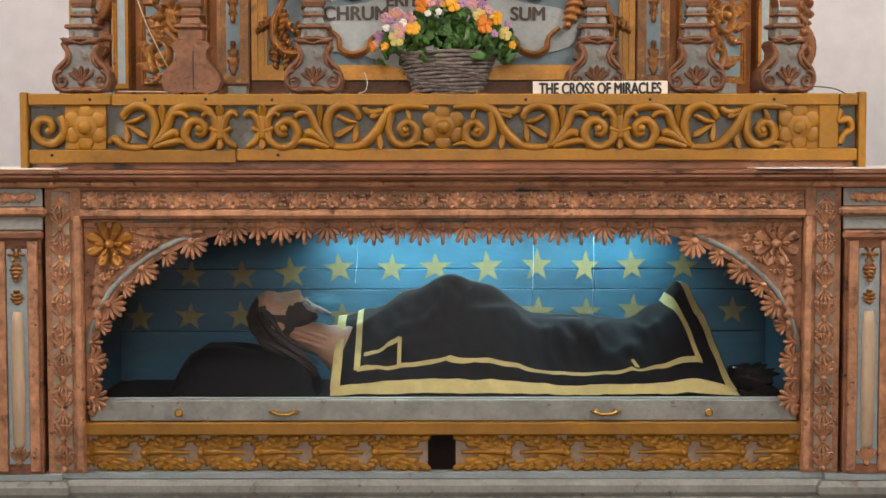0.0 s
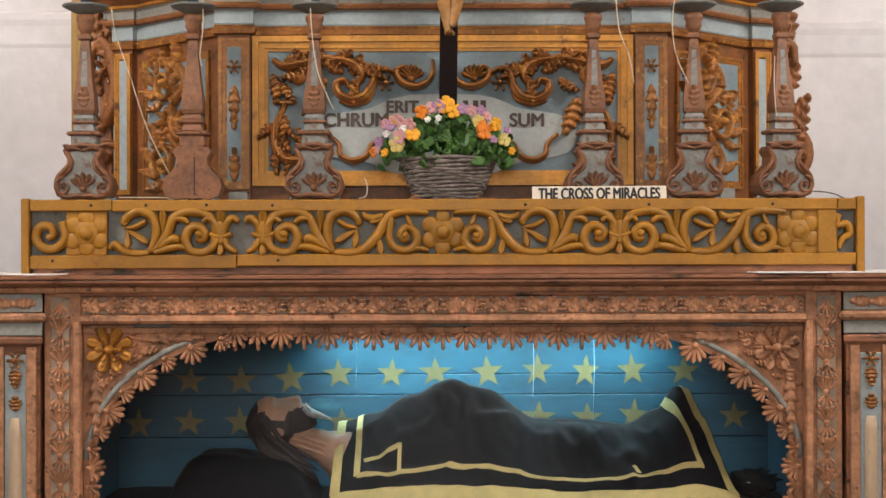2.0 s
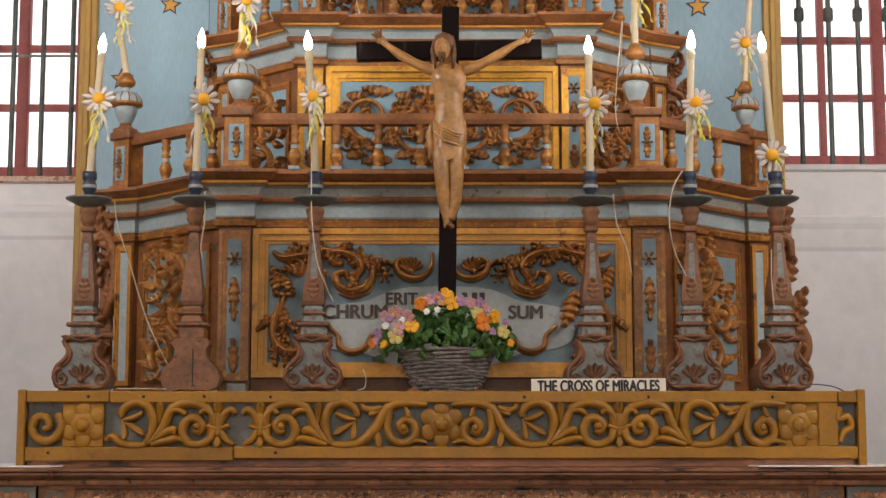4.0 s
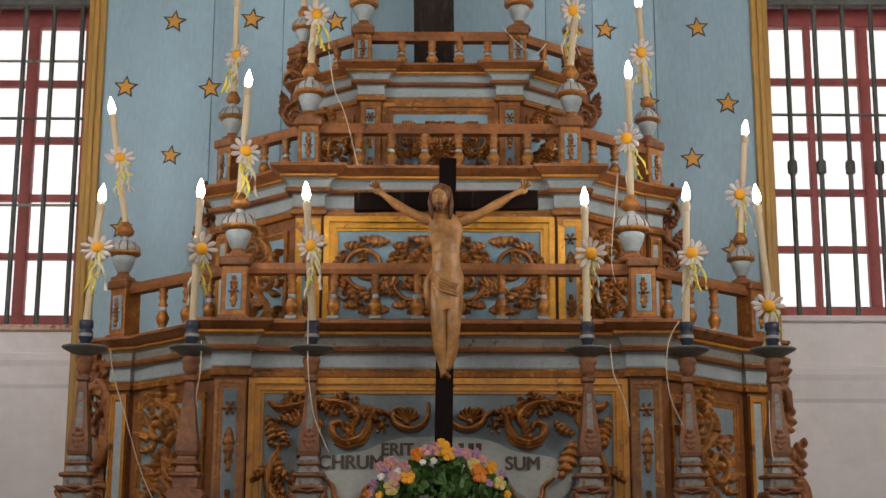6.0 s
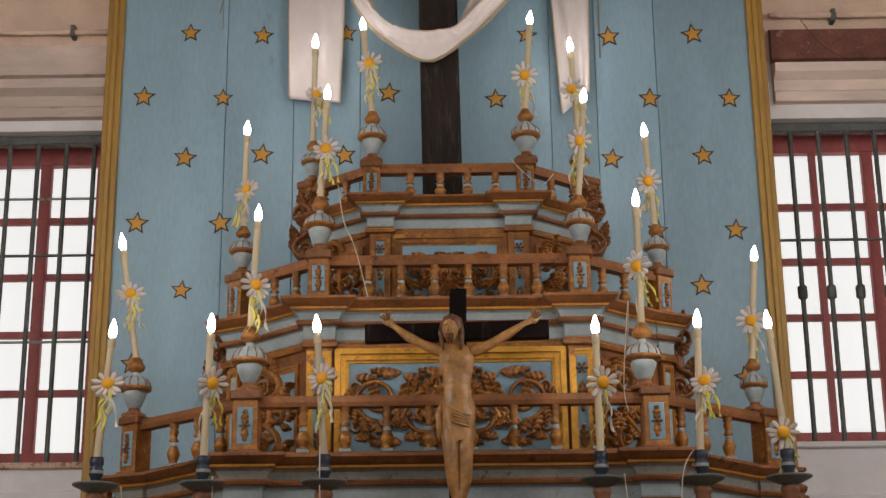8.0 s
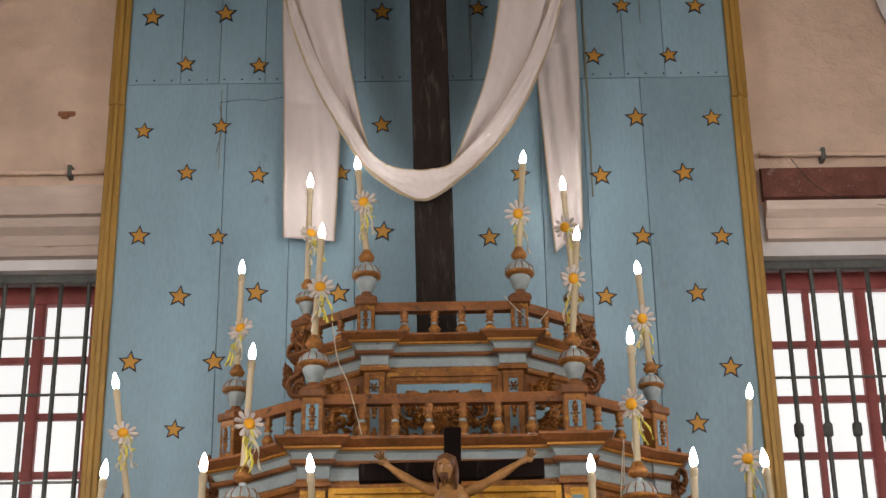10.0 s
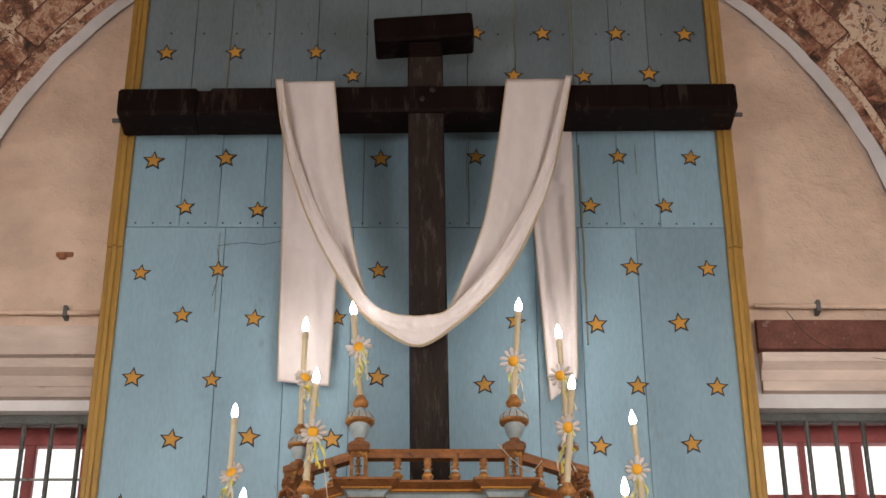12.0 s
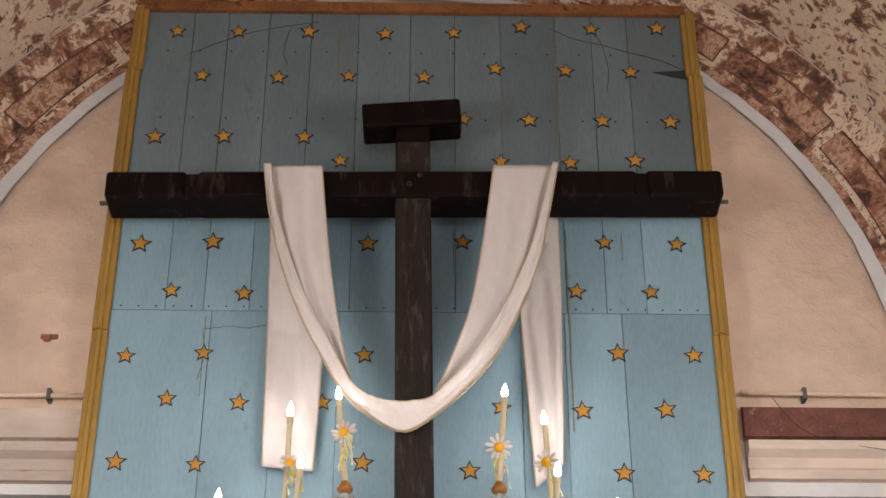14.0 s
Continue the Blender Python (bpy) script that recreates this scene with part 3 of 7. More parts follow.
# unseen nave walls, added to close the place; openings for windows and door
for side in (-1, 1):
    s = Shape()
    x0, x1 = sorted((side * 3.02, side * 3.4))
    s.box(x0, x1, -9, 2.0, 0, 5.12).box(x0, x1, 4.0, 6.9, 0, 5.12).box(x0, x1, 2.0, 4.0, 0, 3.2).box(x0, x1, 2.0, 4.0, 4.95, 5.12)
    solid("wall_nave", s, NAVE, "added unseen nave wall with a window opening", "wall", kind="structure")
s = Shape()
s.box(-3.5, -1.7, -9.2, -8.8, 0, 8.4).box(1.7, 3.5, -9.2, -8.8, 0, 8.4).box(-1.7, 1.7, -9.2, -8.8, 5.2, 8.4)
solid("wall_entrance", s, NAVE, "added unseen entrance wall with the door opening", "wall", kind="structure")

# wall mouldings below and above the windows
HERE = WALL_GROUP
for side in (-1, 1):
    x0, x1 = (-3.2, -1.78) if side < 0 else (1.78, 3.2)
    path = [(x0, WALL_Y), (x1, WALL_Y)]
    z = 2.42 if side < 0 else 2.36
    s = Shape().sweep(path, [(0, z - 0.14), (0.008, z - 0.12), (0.014, z - 0.03), (0.022, z), (0.022, z + 0.03), (0, z + 0.045)])
    solid("trim", s, PLASTER, "plaster moulding under the window", "moulding", kind="structure")
    zc = 4.46 if side < 0 else 4.50
    s = Shape().sweep(path, [(0, zc), (0.05, zc), (0.06, zc + 0.05), (0.03, zc + 0.07), (0.05, zc + 0.12), (0.10, zc + 0.15), (0.105, zc + 0.20), (0.02, zc + 0.23), (0, zc + 0.23)])
    solid("trim", s, DIRTY, "moulded plaster cornice over the window", "moulding", kind="structure")
    s = Shape().sweep(path, [(0, zc + 0.24), (0.045, zc + 0.25), (0.05, zc + 0.42), (0, zc + 0.44)])
    solid("trim", s, DARKBAND if side > 0 else DIRTY, "stained band of wall above the window cornice", "moulding", kind="structure")
    rod = Shape().tube([(x0, WALL_Y - 0.04, zc + 0.51), (x1, WALL_Y - 0.04, zc + 0.50)], 0.014, 8)
    r_ob = solid("wall_pipe", rod, PLASTER_UP, "thin plaster-coloured conduit along the wall", "pipe")
    for q in (0.25, 0.8):
        xx = x0 + (x1 - x0) * q
        part("bracket", Shape().box(xx - 0.012, xx + 0.012, WALL_Y - 0.06, WALL_Y + 0.01, zc + 0.47, zc + 0.54), IRON, r_ob)
HERE = Matrix.Identity(4)
solid("backdrop_sky", Shape().box(-6, 6, 8.6, 8.62, 0, 8), SKYGLOW, "overcast white sky outside the windows", "sky", kind="structure")


def window(side):
    x0, x1, z0, z1 = WIN[side]
    w = thing("window_1" if side < 0 else "window_2", "tall window with red wooden glazing bars and iron grille", "window", kind="structure")
    s = Shape().box(x0, x1, WALL_Y - 0.02, WALL_Y + 0.24, z0 - 0.03, z0 + 0.004, 0.008)
    part("sill", s, PLASTER if side > 0 else material("broken_sill_plaster", (0.62, 0.45, 0.36), 0.9, 0, 0.6, 1.2, 9, (0.35, 0.16, 0.10), 0.55), w)
    fy0, fy1 = 7.14, 7.20
    s = Shape()
    s.box(x0, x0 + 0.05, fy0, fy1, z0, z1).box(x1 - 0.05, x1, fy0, fy1, z0, z1).box(x0 + 0.07, x1 - 0.07, fy0, fy1, z1 - 0.10, z1).box(x0 + 0.07, x1 - 0.07, fy0, fy1, z0, z0 + 0.10)
    part("window_frame", s, RED, w, "red painted wooden frame")
    xs = [x0 + 0.07 + i * (x1 - x0 - 0.14) / 4 for i in range(5)]
    zs = [z0 + 0.10 + i * (z1 - z0 - 0.20) / 5 for i in range(6)]
    for x in xs[1:4]:
        wd = 0.034 if x != xs[2] else 0.06
        part("glazing_bar", Shape().box(x - wd / 2, x + wd / 2, fy0 + 0.006, fy1 - 0.006, z0 + 0.10, z1 - 0.10), RED, w)
    for z in zs[1:5]:
        part("glazing_bar", Shape().box(x0 + 0.07, x1 - 0.07, fy0 + 0.01, fy1 - 0.01, z - 0.018, z + 0.018), RED, w)
    for i in range(4):
        for j in range(5):
            p = part("pane", Shape().box(xs[i] + 0.017, xs[i + 1] - 0.017, fy0 + 0.024, fy0 + 0.03, zs[j] + 0.018, zs[j + 1] - 0.018, 0.001), OLD_GLASS, w)
            p.visible_shadow = False
    grille = part("grille", Shape().box(x0, x1, WALL_Y + 0.055, WALL_Y + 0.095, z1 - 0.05, z1 - 0.005).box(x0, x1, WALL_Y + 0.065, WALL_Y + 0.085, z0 + 0.62 * (z1 - z0), z0 + 0.62 * (z1 - z0) + 0.012), IRON, w, "dark iron top bar")
    if side < 0:
        for q in (0.36, 0.80):
            part("cross_bar", Shape().box(x0, x1, WALL_Y + 0.088, WALL_Y + 0.098, z0 + q * (z1 - z0), z0 + q * (z1 - z0) + 0.014), GREY, grille, "thin pale cross bar")
    n = 9
    for i in range(n):
        x = x0 + 0.06 + i * (x1 - x0 - 0.12) / (n - 1)
        s = Shape().lathe([(0.015, 0), (0.0135, 0.1), (0.0135, z1 - z0 - 0.03)], x, WALL_Y + 0.075, z0, 10)
        zc = 0.46 * (z1 - z0)
        if side > 0:
            s.lathe([(0.0135, zc - 0.04), (0.026, zc - 0.03), (0.027, zc), (0.026, zc + 0.03), (0.0135, zc + 0.04)], x, WALL_Y + 0.075, z0, 10)
        part("iron_bar", s, IRON, grille)


HERE = WALL_GROUP
window(-1)
window(1)
HERE = Matrix.Identity(4)

# ---- starry panel and the great cross, which leans a little ----
BACK = fitted(0.9318, 0.928, -0.052, 6.5, 1.808)
LEAN = fitted(0.942, 0.9429, 0.004, -0.25, 0.2235) @ pose(0, 6.75, 1.6, 0, -0.78, 0)
panel = thing("starry_panel", "tall light blue boarded panel painted with yellow stars, yellow frame", "panel", BACK)
PW, PT = 1.715, 6.03
edges = [-1.715, -1.41, -1.19, -0.93, -0.66, -0.36, -0.03, 0.25, 0.54, 0.89, 1.12, 1.35, 1.715]
# the topmost boards take the darker colour that stands for shade
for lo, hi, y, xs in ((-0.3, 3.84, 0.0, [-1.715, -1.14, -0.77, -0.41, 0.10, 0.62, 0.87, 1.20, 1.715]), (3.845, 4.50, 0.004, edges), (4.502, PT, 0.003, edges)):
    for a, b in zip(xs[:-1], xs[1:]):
        part("board", Shape().box(a + 0.0012, b - 0.0012, y, y + 0.035, lo, hi, 0.0022), PANEL_SHADE if lo > 4 else PANEL_BLUE, panel)
part("backing", Shape().box(-PW, PW, 0.045, 0.07, -0.3, PT), STARBLACK, panel, "dark gap behind the boards")
for side in (-1, 1):
    for lo, hi, dx in ((-0.3, 3.70, 0.0), (3.70, 5.55, 0.004), (5.55, PT + 0.03, -0.008)):
        c = side * (PW + 0.04 + dx)
        s = Shape().box(c - 0.045, c + 0.045, -0.025, 0.07, lo, hi - 0.003, 0.006).box(c - 0.015, c + 0.015, -0.04, -0.024, lo, hi - 0.003, 0.007)
        part("edge_moulding", s, YELLOW_WOOD, panel)
part("top_beam", Shape().box(-PW - 0.05, PW + 0.02, -0.03, 0.07, PT, PT + 0.075), WOOD, panel, "reddish brown top beam")
# nail heads along the joint
s = Shape()
for i in range(34):
    s.dome(-1.66 + i * 0.1 + 0.02 * noise.noise((i, 2, 5)), 3.87 + 0.012 * noise.noise((i, 7, 5)), 0.006, 0.004, 0.003, 6)
    if i % 2:
        s.dome(-1.66 + i * 0.1 + 0.02 * noise.noise((i, 4, 5)), 5.2 + 0.012 * noise.noise((i, 9, 5)), 0.007, 0.004, 0.003, 6)
        s.dome(-1.66 + i * 0.1 + 0.02 * noise.noise((i, 4, 5)), 5.72 + 0.02 * noise.noise((i, 9, 5)), 0.007, 0.004, 0.003, 6)
tagged(part("nails", s, STARBLACK, panel, "dark nail heads"), kind="stuff")


def star_shape(r, y0, y1, inner=0.42):
    pts = []
    for k in range(10):
        a = math.pi / 2 + k * math.pi / 5
        q = r if k % 2 == 0 else r * inner
        pts.append((q * math.cos(a), q * math.sin(a)))
    return Shape().slab(pts, y0, y1)


STAR_ROWS = (
    (5.875, (-1.511, -1.125, -0.676, -0.190,)), (5.888, (0.245,)), (5.928, (0.678, 1.127, 1.548,)), (5.518, (-1.329, -0.851, -0.413,)),
    (5.529, (0.060,)), (5.589, (0.507, 0.949, 1.359,)), (5.061, (-1.577, -1.160, -0.669,)), (5.206, (0.305, 0.710, 1.162, 1.581,)),
    (4.877, (-0.443,)), (4.894, (0.528, 0.951, 1.347,)), (4.295, (-1.590, -1.168, -0.262,)), (4.321, (0.294, 1.128, 1.553,)),
    (3.963, (-1.382, -0.964,)), (3.992, (0.949, 1.380,)), (3.555, (-1.598, -1.165, -0.263,)), (3.586, (1.167, 1.594,)),
    (3.271, (-1.346, -0.947, -0.487,)), (3.234, (0.951, 1.412, 0.502,)), (2.896, (-1.587, -1.156, -0.256,)), (2.855, (0.325, 1.159, 1.589,)),
    (2.554, (-1.350, -0.937, -0.493,)), (2.518, (0.939, 1.428,)), (2.182, (-1.591, -1.147,)), (2.095, (1.163, 1.574,)),
    (1.797, (-1.340,)), (1.787, (1.379,)), (1.421, (-1.581,)), (1.301, (1.572,)),)
star_out = star_shape(0.078, -0.003, 0.004, 0.46).mesh("star_outline", STARBLACK)
star_in = star_shape(0.056, -0.006, 0.0, 0.46).mesh("star", STARGOLD)
rs = random.Random(4)
for z, xs in STAR_ROWS:
    for x in xs:
        turn = rs.uniform(-8, 8)
        k = 0.80 + rs.uniform(-0.07, 0.08)
        o = new("star", star_out)
        o.parent, o.matrix_basis = panel, pose(x, 0, z + rs.uniform(-0.012, 0.012), 0, turn, 0) @ Matrix.Diagonal((k, 1, k, 1))
        i = new("star_face", star_in)
        i.parent = o

cross = thing("great_cross", "huge black wooden cross in front of the starry panel", "cross", LEAN)
s = Shape().box(-0.098, 0.104, -0.31, -0.10, 1.2, 4.81, 0.012)
part("upright", s, WORNBLACK, cross)
part("upper_upright", Shape().box(-0.096, 0.104, -0.30, -0.10, 4.81, 4.92, 0.012), BLACKWOOD, cross)
for a, b in ((-1.735, -1.285), (-1.215, 1.275), (1.335, 1.765)):
    part("cross_arm", Shape().box(a, b, -0.34, -0.10, 4.415, 4.585, 0.014), BLACKWOOD, cross)
for c in (-1.25, 1.305):
    part("arm_joint", Shape().box(c - 0.05, c + 0.05, -0.325, -0.11, 4.415, 4.575, 0.008), BLACKWOOD, cross)
for c in (-1.735, 1.765):
    part("iron_pin", Shape().tube([(c - 0.05, -0.2, 4.46), (c + 0.05, -0.2, 4.46)], 0.013, 8), IRON, cross)
part("title_block", Shape().box(-0.29, 0.285, -0.33, -0.14, -0.066, 0.10, 0.012), BLACKWOOD, cross, m=pose(0.0, 0, 4.985, 0, -4.0, 0))
for dx in (-0.03, 0.03):
    part("bolt", Shape().dome(dx + 0.012, 4.52 + dx, 0.018, 0.012, -0.34, 8), WORNBLACK, cross)


def spline(P, u):
    k = min(int(u), len(P) - 2)
    t = u - k
    a, b, c, d = P[max(k - 1, 0)], P[k], P[k + 1], P[min(k + 2, len(P) - 1)]
    return 0.5 * ((2 * b) + (c - a) * t + (2 * a - 5 * b + 4 * c - d) * t * t + (3 * b - a - 3 * c + d) * t ** 3)


def cloth(name, edge_a, edge_b, y0, y1, parent, folds=3.0, waves=0.012, n=60, m=20, crease=0.03):
    """A hanging band of cloth between two edges given as (x, z), with soft folds along it; the edges carry a stitched hem."""
    A, B = [Vector((p[0], 0, p[1])) for p in edge_a], [Vector((p[0], 0, p[1])) for p in edge_b]
    s, hem = Shape(), [[], []]
    v, f = [], []
    for i in range(n + 1):
        u = i / n * (len(A) - 1)
        a, b = spline(A, u), spline(B, u)
        yy = y0 + (y1 - y0) * i / n
        for j in range(m + 1):
            e = j / m
            q = a + (b - a) * e
            fold = waves * (math.sin(e * folds * math.pi * 2 + 1.4 * math.sin(i * 0.07)) + 0.9 * noise.noise((e * 4, i * 0.13, len(name) + folds)) + 0.45 * noise.noise((e * 9 + i * 0.05, i * 0.42, folds)))
            fold += crease * abs(noise.noise((e * 1.5 + i * 0.02, i * 0.55, 4.0))) ** 2
            fold *= min(1, 0.12 * i + 0.1, 0.12 * (n - i) + 0.1)
            q = Vector((q.x, yy + fold, q.z))
            v.append(q)
            if j in (0, m):
                hem[j > 0].append(q)
    for i in range(n):
        for j in range(m):
            f.append((i * (m + 1) + j, i * (m + 1) + j + 1, (i + 1) * (m + 1) + j + 1, (i + 1) * (m + 1) + j))
    s.add(v, f, True)
    ob = part(name, s, SHEET, parent)
    mod = ob.modifiers.new("thickness", "SOLIDIFY")
    mod.thickness = 0.004
    for line in hem:
        part("hem", Shape().tube(line, 0.005, 6), HEM, ob, "cream stitched hem")
    return ob


drape = thing("draped_shroud", "long white satin cloth draped over the arms of the great cross", "cloth", LEAN)
cloth("hanging_end", [(-0.825, 4.60), (-0.815, 4.1), (-0.807, 3.64), (-0.801, 2.90)], [(-0.511, 4.60), (-0.505, 4.1), (-0.50, 3.6), (-0.534, 2.87)], -0.08, -0.06, drape, 1.3)
cloth("hanging_end", [(0.58, 4.60), (0.59, 4.1), (0.603, 3.81), (0.647, 2.77)], [(0.846, 4.60), (0.84, 4.2), (0.832, 3.81), (0.796, 2.90)], -0.08, -0.06, drape, 2.0)
SWAG_A = [(-0.84, 4.595), (-0.793, 4.258), (-0.689, 3.857), (-0.554, 3.528), (-0.381, 3.197), (-0.233, 3.037), (-0.053, 2.940), (0.114, 3.036), (0.268, 3.178), (0.446, 3.406), (0.61, 3.747), (0.726, 4.107), (0.826, 4.60)]
SWAG_B = [(-0.514, 4.60), (-0.484, 4.258), (-0.441, 3.857), (-0.39, 3.527), (-0.318, 3.229), (-0.205, 3.132), (-0.073, 3.109), (0.028, 3.115), (0.101, 3.147), (0.191, 3.341), (0.309, 3.678), (0.391, 4.107), (0.463, 4.60)]
cloth("swag", SWAG_A, SWAG_B, -0.362, -0.362, drape, 1.6, 0.016, 130, 26)
# the cloth is folded along its length: the front layer narrows to the outer edge towards the arms
FLAP = (0.12, 0.15, 0.25, 0.48, 0.9, 0.97, 0.985, 0.97, 0.9, 0.55, 0.32, 0.17, 0.08)
cloth("folded_layer", SWAG_A, [(a[0] + (b[0] - a[0]) * k, a[1] + (b[1] - a[1]) * k) for a, b, k in zip(SWAG_A, SWAG_B, FLAP)], -0.392, -0.392, drape, 0.8, 0.010, 130, 20)
for x0, x1 in ((-0.84, -0.51), (0.462, 0.828)):
    s = Shape()
    v = [(x, y, 4.598 + 0.004 * math.sin(x * 60)) for y in (-0.365, -0.22, -0.075) for x in [x0 + (x1 - x0) * k / 8 for k in range(9)]]
    s.add(v, [(j * 9 + k, j * 9 + k + 1, j * 9 + k + 10, j * 9 + k + 9) for j in range(2) for k in range(8)], True)
    part("fold_over_arm", s, SHEET, drape)
# cracks in the old paint
for pts in ([(0.86, 5.93), (1.0, 5.85), (1.18, 5.80), (1.36, 5.74), (1.55, 5.68), (1.70, 5.60)], [(-0.62, 5.96), (-0.8, 5.93), (-1.0, 5.88), (-1.15, 5.83), (-1.45, 5.68)], [(1.10, 5.95), (1.18, 5.82), (1.22, 5.6), (1.20, 5.42)], [(-0.80, 5.9), (-0.83, 5.72), (-0.80, 5.62)], [(-1.18, 3.72), (-1.02, 3.74), (-0.92, 3.73), (-0.78, 3.76)], [(-1.18, 3.70), (-1.16, 3.56), (-1.19, 3.40)]):
    P = [Vector((a, -0.0005, b)) for a, b in pts]
    part("paint_crack", Shape().tube([spline(P, u * (len(P) - 1) / 30) + Vector((0.006 * noise.noise((u, a_, 1)), 0, 0.006 * noise.noise((u, a_, 5)))) for u in range(31) for a_ in (pts[0][0],)], 0.0016, 5), STARBLACK, panel)
part("split", Shape().slab([(1.50, 5.585), (1.70, 5.60), (1.71, 5.53), (1.60, 5.555)], -0.002, 0.003), STARBLACK, panel, "dark split in the boards")
# dribbled stains down the boards
for k, (x, z0, z1, w) in enumerate(((0.885, 5.95, 4.95, 0.010), (0.90, 4.4, 3.1, 0.012), (-0.48, 5.9, 5.5, 0.006), (0.24, 4.4, 4.1, 0.006), (-1.17, 3.80, 3.3, 0.006), (1.23, 4.4, 4.2, 0.005), (0.54, 5.6, 4.95, 0.006), (-1.2, 5.2, 4.8, 0.006))):
    pts = [(x + 0.006 * noise.noise((k, u * 0.7, 3)), z0 + (z1 - z0) * u / 12) for u in range(13)]
    part("stain", Shape().ribbon(pts, [w * (0.5 + 0.5 * math.sin(0.4 + u * 0.2)) for u in range(13)], 0.0007, -0.0003, 0.0), STAIN, panel, "ochre dribble stain")

# ---- the tiered altarpiece ----
WOOD_LOW = material("aged_dark_wood", (0.20, 0.075, 0.024), 0.46, 0, 0.42, 1.7, 6, (0.065, 0.03, 0.016), 0.60, (1, 1, 1), 0.4)
def both(half):
    return [(-x, y) for x, y in reversed(half)] + list(half)


def baluster(h, r, mat, mat2, parent, x, y, z):
    s = Shape().lathe([(r * 0.9, 0), (r * 0.95, 0.07 * h), (r * 0.55, 0.12 * h), (r * 0.8, 0.17 * h), (r * 1.05, 0.30 * h), (r * 0.75, 0.42 * h), (r * 0.45, 0.50 * h), (r * 0.5, 0.56 * h), (r * 0.85, 0.60 * h), (r * 0.5, 0.65 * h), (r * 0.6, 0.74 * h), (r * 0.8, 0.80 * h), (r * 0.5, 0.86 * h), (r * 0.75, 0.90 * h), (r * 0.75, h)], x, y, z, 14)
    b = part("baluster", s, mat, parent)
    part("painted_ring", Shape().lathe([(r * 0.57, 0), (r * 0.60, 0.03 * h), (r * 0.60, 0.06 * h), (r * 0.55, 0.08 * h)], x, y, z + 0.47 * h, 14), mat2, b, "pale blue painted ring")
    part("gilt_belly", Shape().lathe([(r * 0.99, 0.26 * h), (r * 1.08, 0.30 * h), (r * 1.03, 0.335 * h)], x, y, z, 14), OLDGILT, b, "worn gilt band")
    part("foot_block", Shape().box(x - r * 0.95, x + r * 0.95, y - r * 0.95, y + r * 0.95, z - 0.001, z + 0.075 * h, 0.003), SILVER, b, "pale blue foot")
    return b


def post(x, y, z, h, w, parent, turn=0):
    m = pose(x, y, z, 0, 0, turn)
    s = Shape().box(-w / 2, w / 2, -w / 2, w / 2, 0, h, 0.004)
    p = part("post", s, WOOD_GILT, parent, "", m)
    part("base", Shape().box(-w / 2 - 0.012, w / 2 + 0.012, -w / 2 - 0.012, w / 2 + 0.012, 0.0, 0.03, 0.005), WOOD, p)
    part("cap", Shape().box(-w / 2 - 0.012, w / 2 + 0.012, -w / 2 - 0.012, w / 2 + 0.012, h - 0.02, h + 0.018, 0.006), WOOD, p)
    part("inset", Shape().box(-w * 0.30, w * 0.30, -w / 2 - 0.004, -w / 2 + 0.01, 0.05, h - 0.05, 0.003), BLUE, p, "pale blue inset panel")
    s = Shape()
    s.rosette(0, h * 0.5, w * 0.22, 0.012, -w / 2 - 0.003, 6, 0).leaf(0, h * 0.5, math.pi / 2, h * 0.26, w * 0.3, 0.012, -w / 2 - 0.003, 3, 0).leaf(0, h * 0.5, -math.pi / 2, h * 0.26, w * 0.3, 0.012, -w / 2 - 0.003, 3, 0)
    carved("carving", s, WOOD_GILT, p)
    return p


def acanthus_panel(hw, hh, y=0.0, seed=1):
    """Mirrored carved foliage that fills a panel of half-width hw and half-height hh."""
    s = Shape()
    r = random.Random(seed)
    n = max(2, round(hw / (hh * 1.05)))
    step = hw / n
    for i in range(n):
        cx, up = step * (i + 0.52), 1 if i % 2 == 0 else -1
        rad = min(step * 0.47, hh * 0.62)
        cz = -0.18 * hh * up
        s.scroll(cx, cz, rad, math.pi * (0.5 if up > 0 else -0.5), 1.7, rad * 0.26, 0.026, y, hand=-up)
        for k in range(9):
            a = up * (-0.5 + k * 0.45)
            s.leaf(cx + rad * 0.95 * math.cos(a), cz + rad * 0.95 * math.sin(a), a + 0.75 * up, hh * r.uniform(0.34, 0.52), hh * 0.24, 0.034, y - 0.003, 4, 0.4 * up)
        for k in range(5):
            a = r.uniform(0, 6.28)
            s.leaf(cx, cz, a, rad * 0.62, rad * 0.34, 0.03, y - 0.010, 3, 0.3)
        s.dome(cx, cz, rad * 0.20, 0.045, y, 10)
        for e in (-1, 1):
            s.leaf(cx - step * 0.5, hh * 0.80 * e, -0.12 * e, step * 0.62, hh * 0.28, 0.030, y, 5, 0.2 * e)
            s.leaf(cx + step * 0.45, hh * 0.72 * e, math.pi + 0.35 * e, step * 0.42, hh * 0.24, 0.030, y, 4, -0.3 * e)
            s.scroll(cx + step * 0.42, hh * 0.45 * e, rad * 0.26, r.uniform(0, 6), 1.2, rad * 0.12, 0.024, y - 0.004, hand=e)
    s.mirror()
    for k in range(7):
        a = math.pi / 2 + (k - 3) * 0.42
        s.leaf(0, -hh * 0.15, a, hh * (1.0 - 0.06 * abs(k - 3)), hh * 0.30, 0.036, y - 0.002 * (k % 2), 4, 0.12 * (3 - k) / 3)
    s.palmette(0, -hh * 0.2, hh * 0.7, -math.pi / 2, 0.032, y, 7, 2.8)
    return s


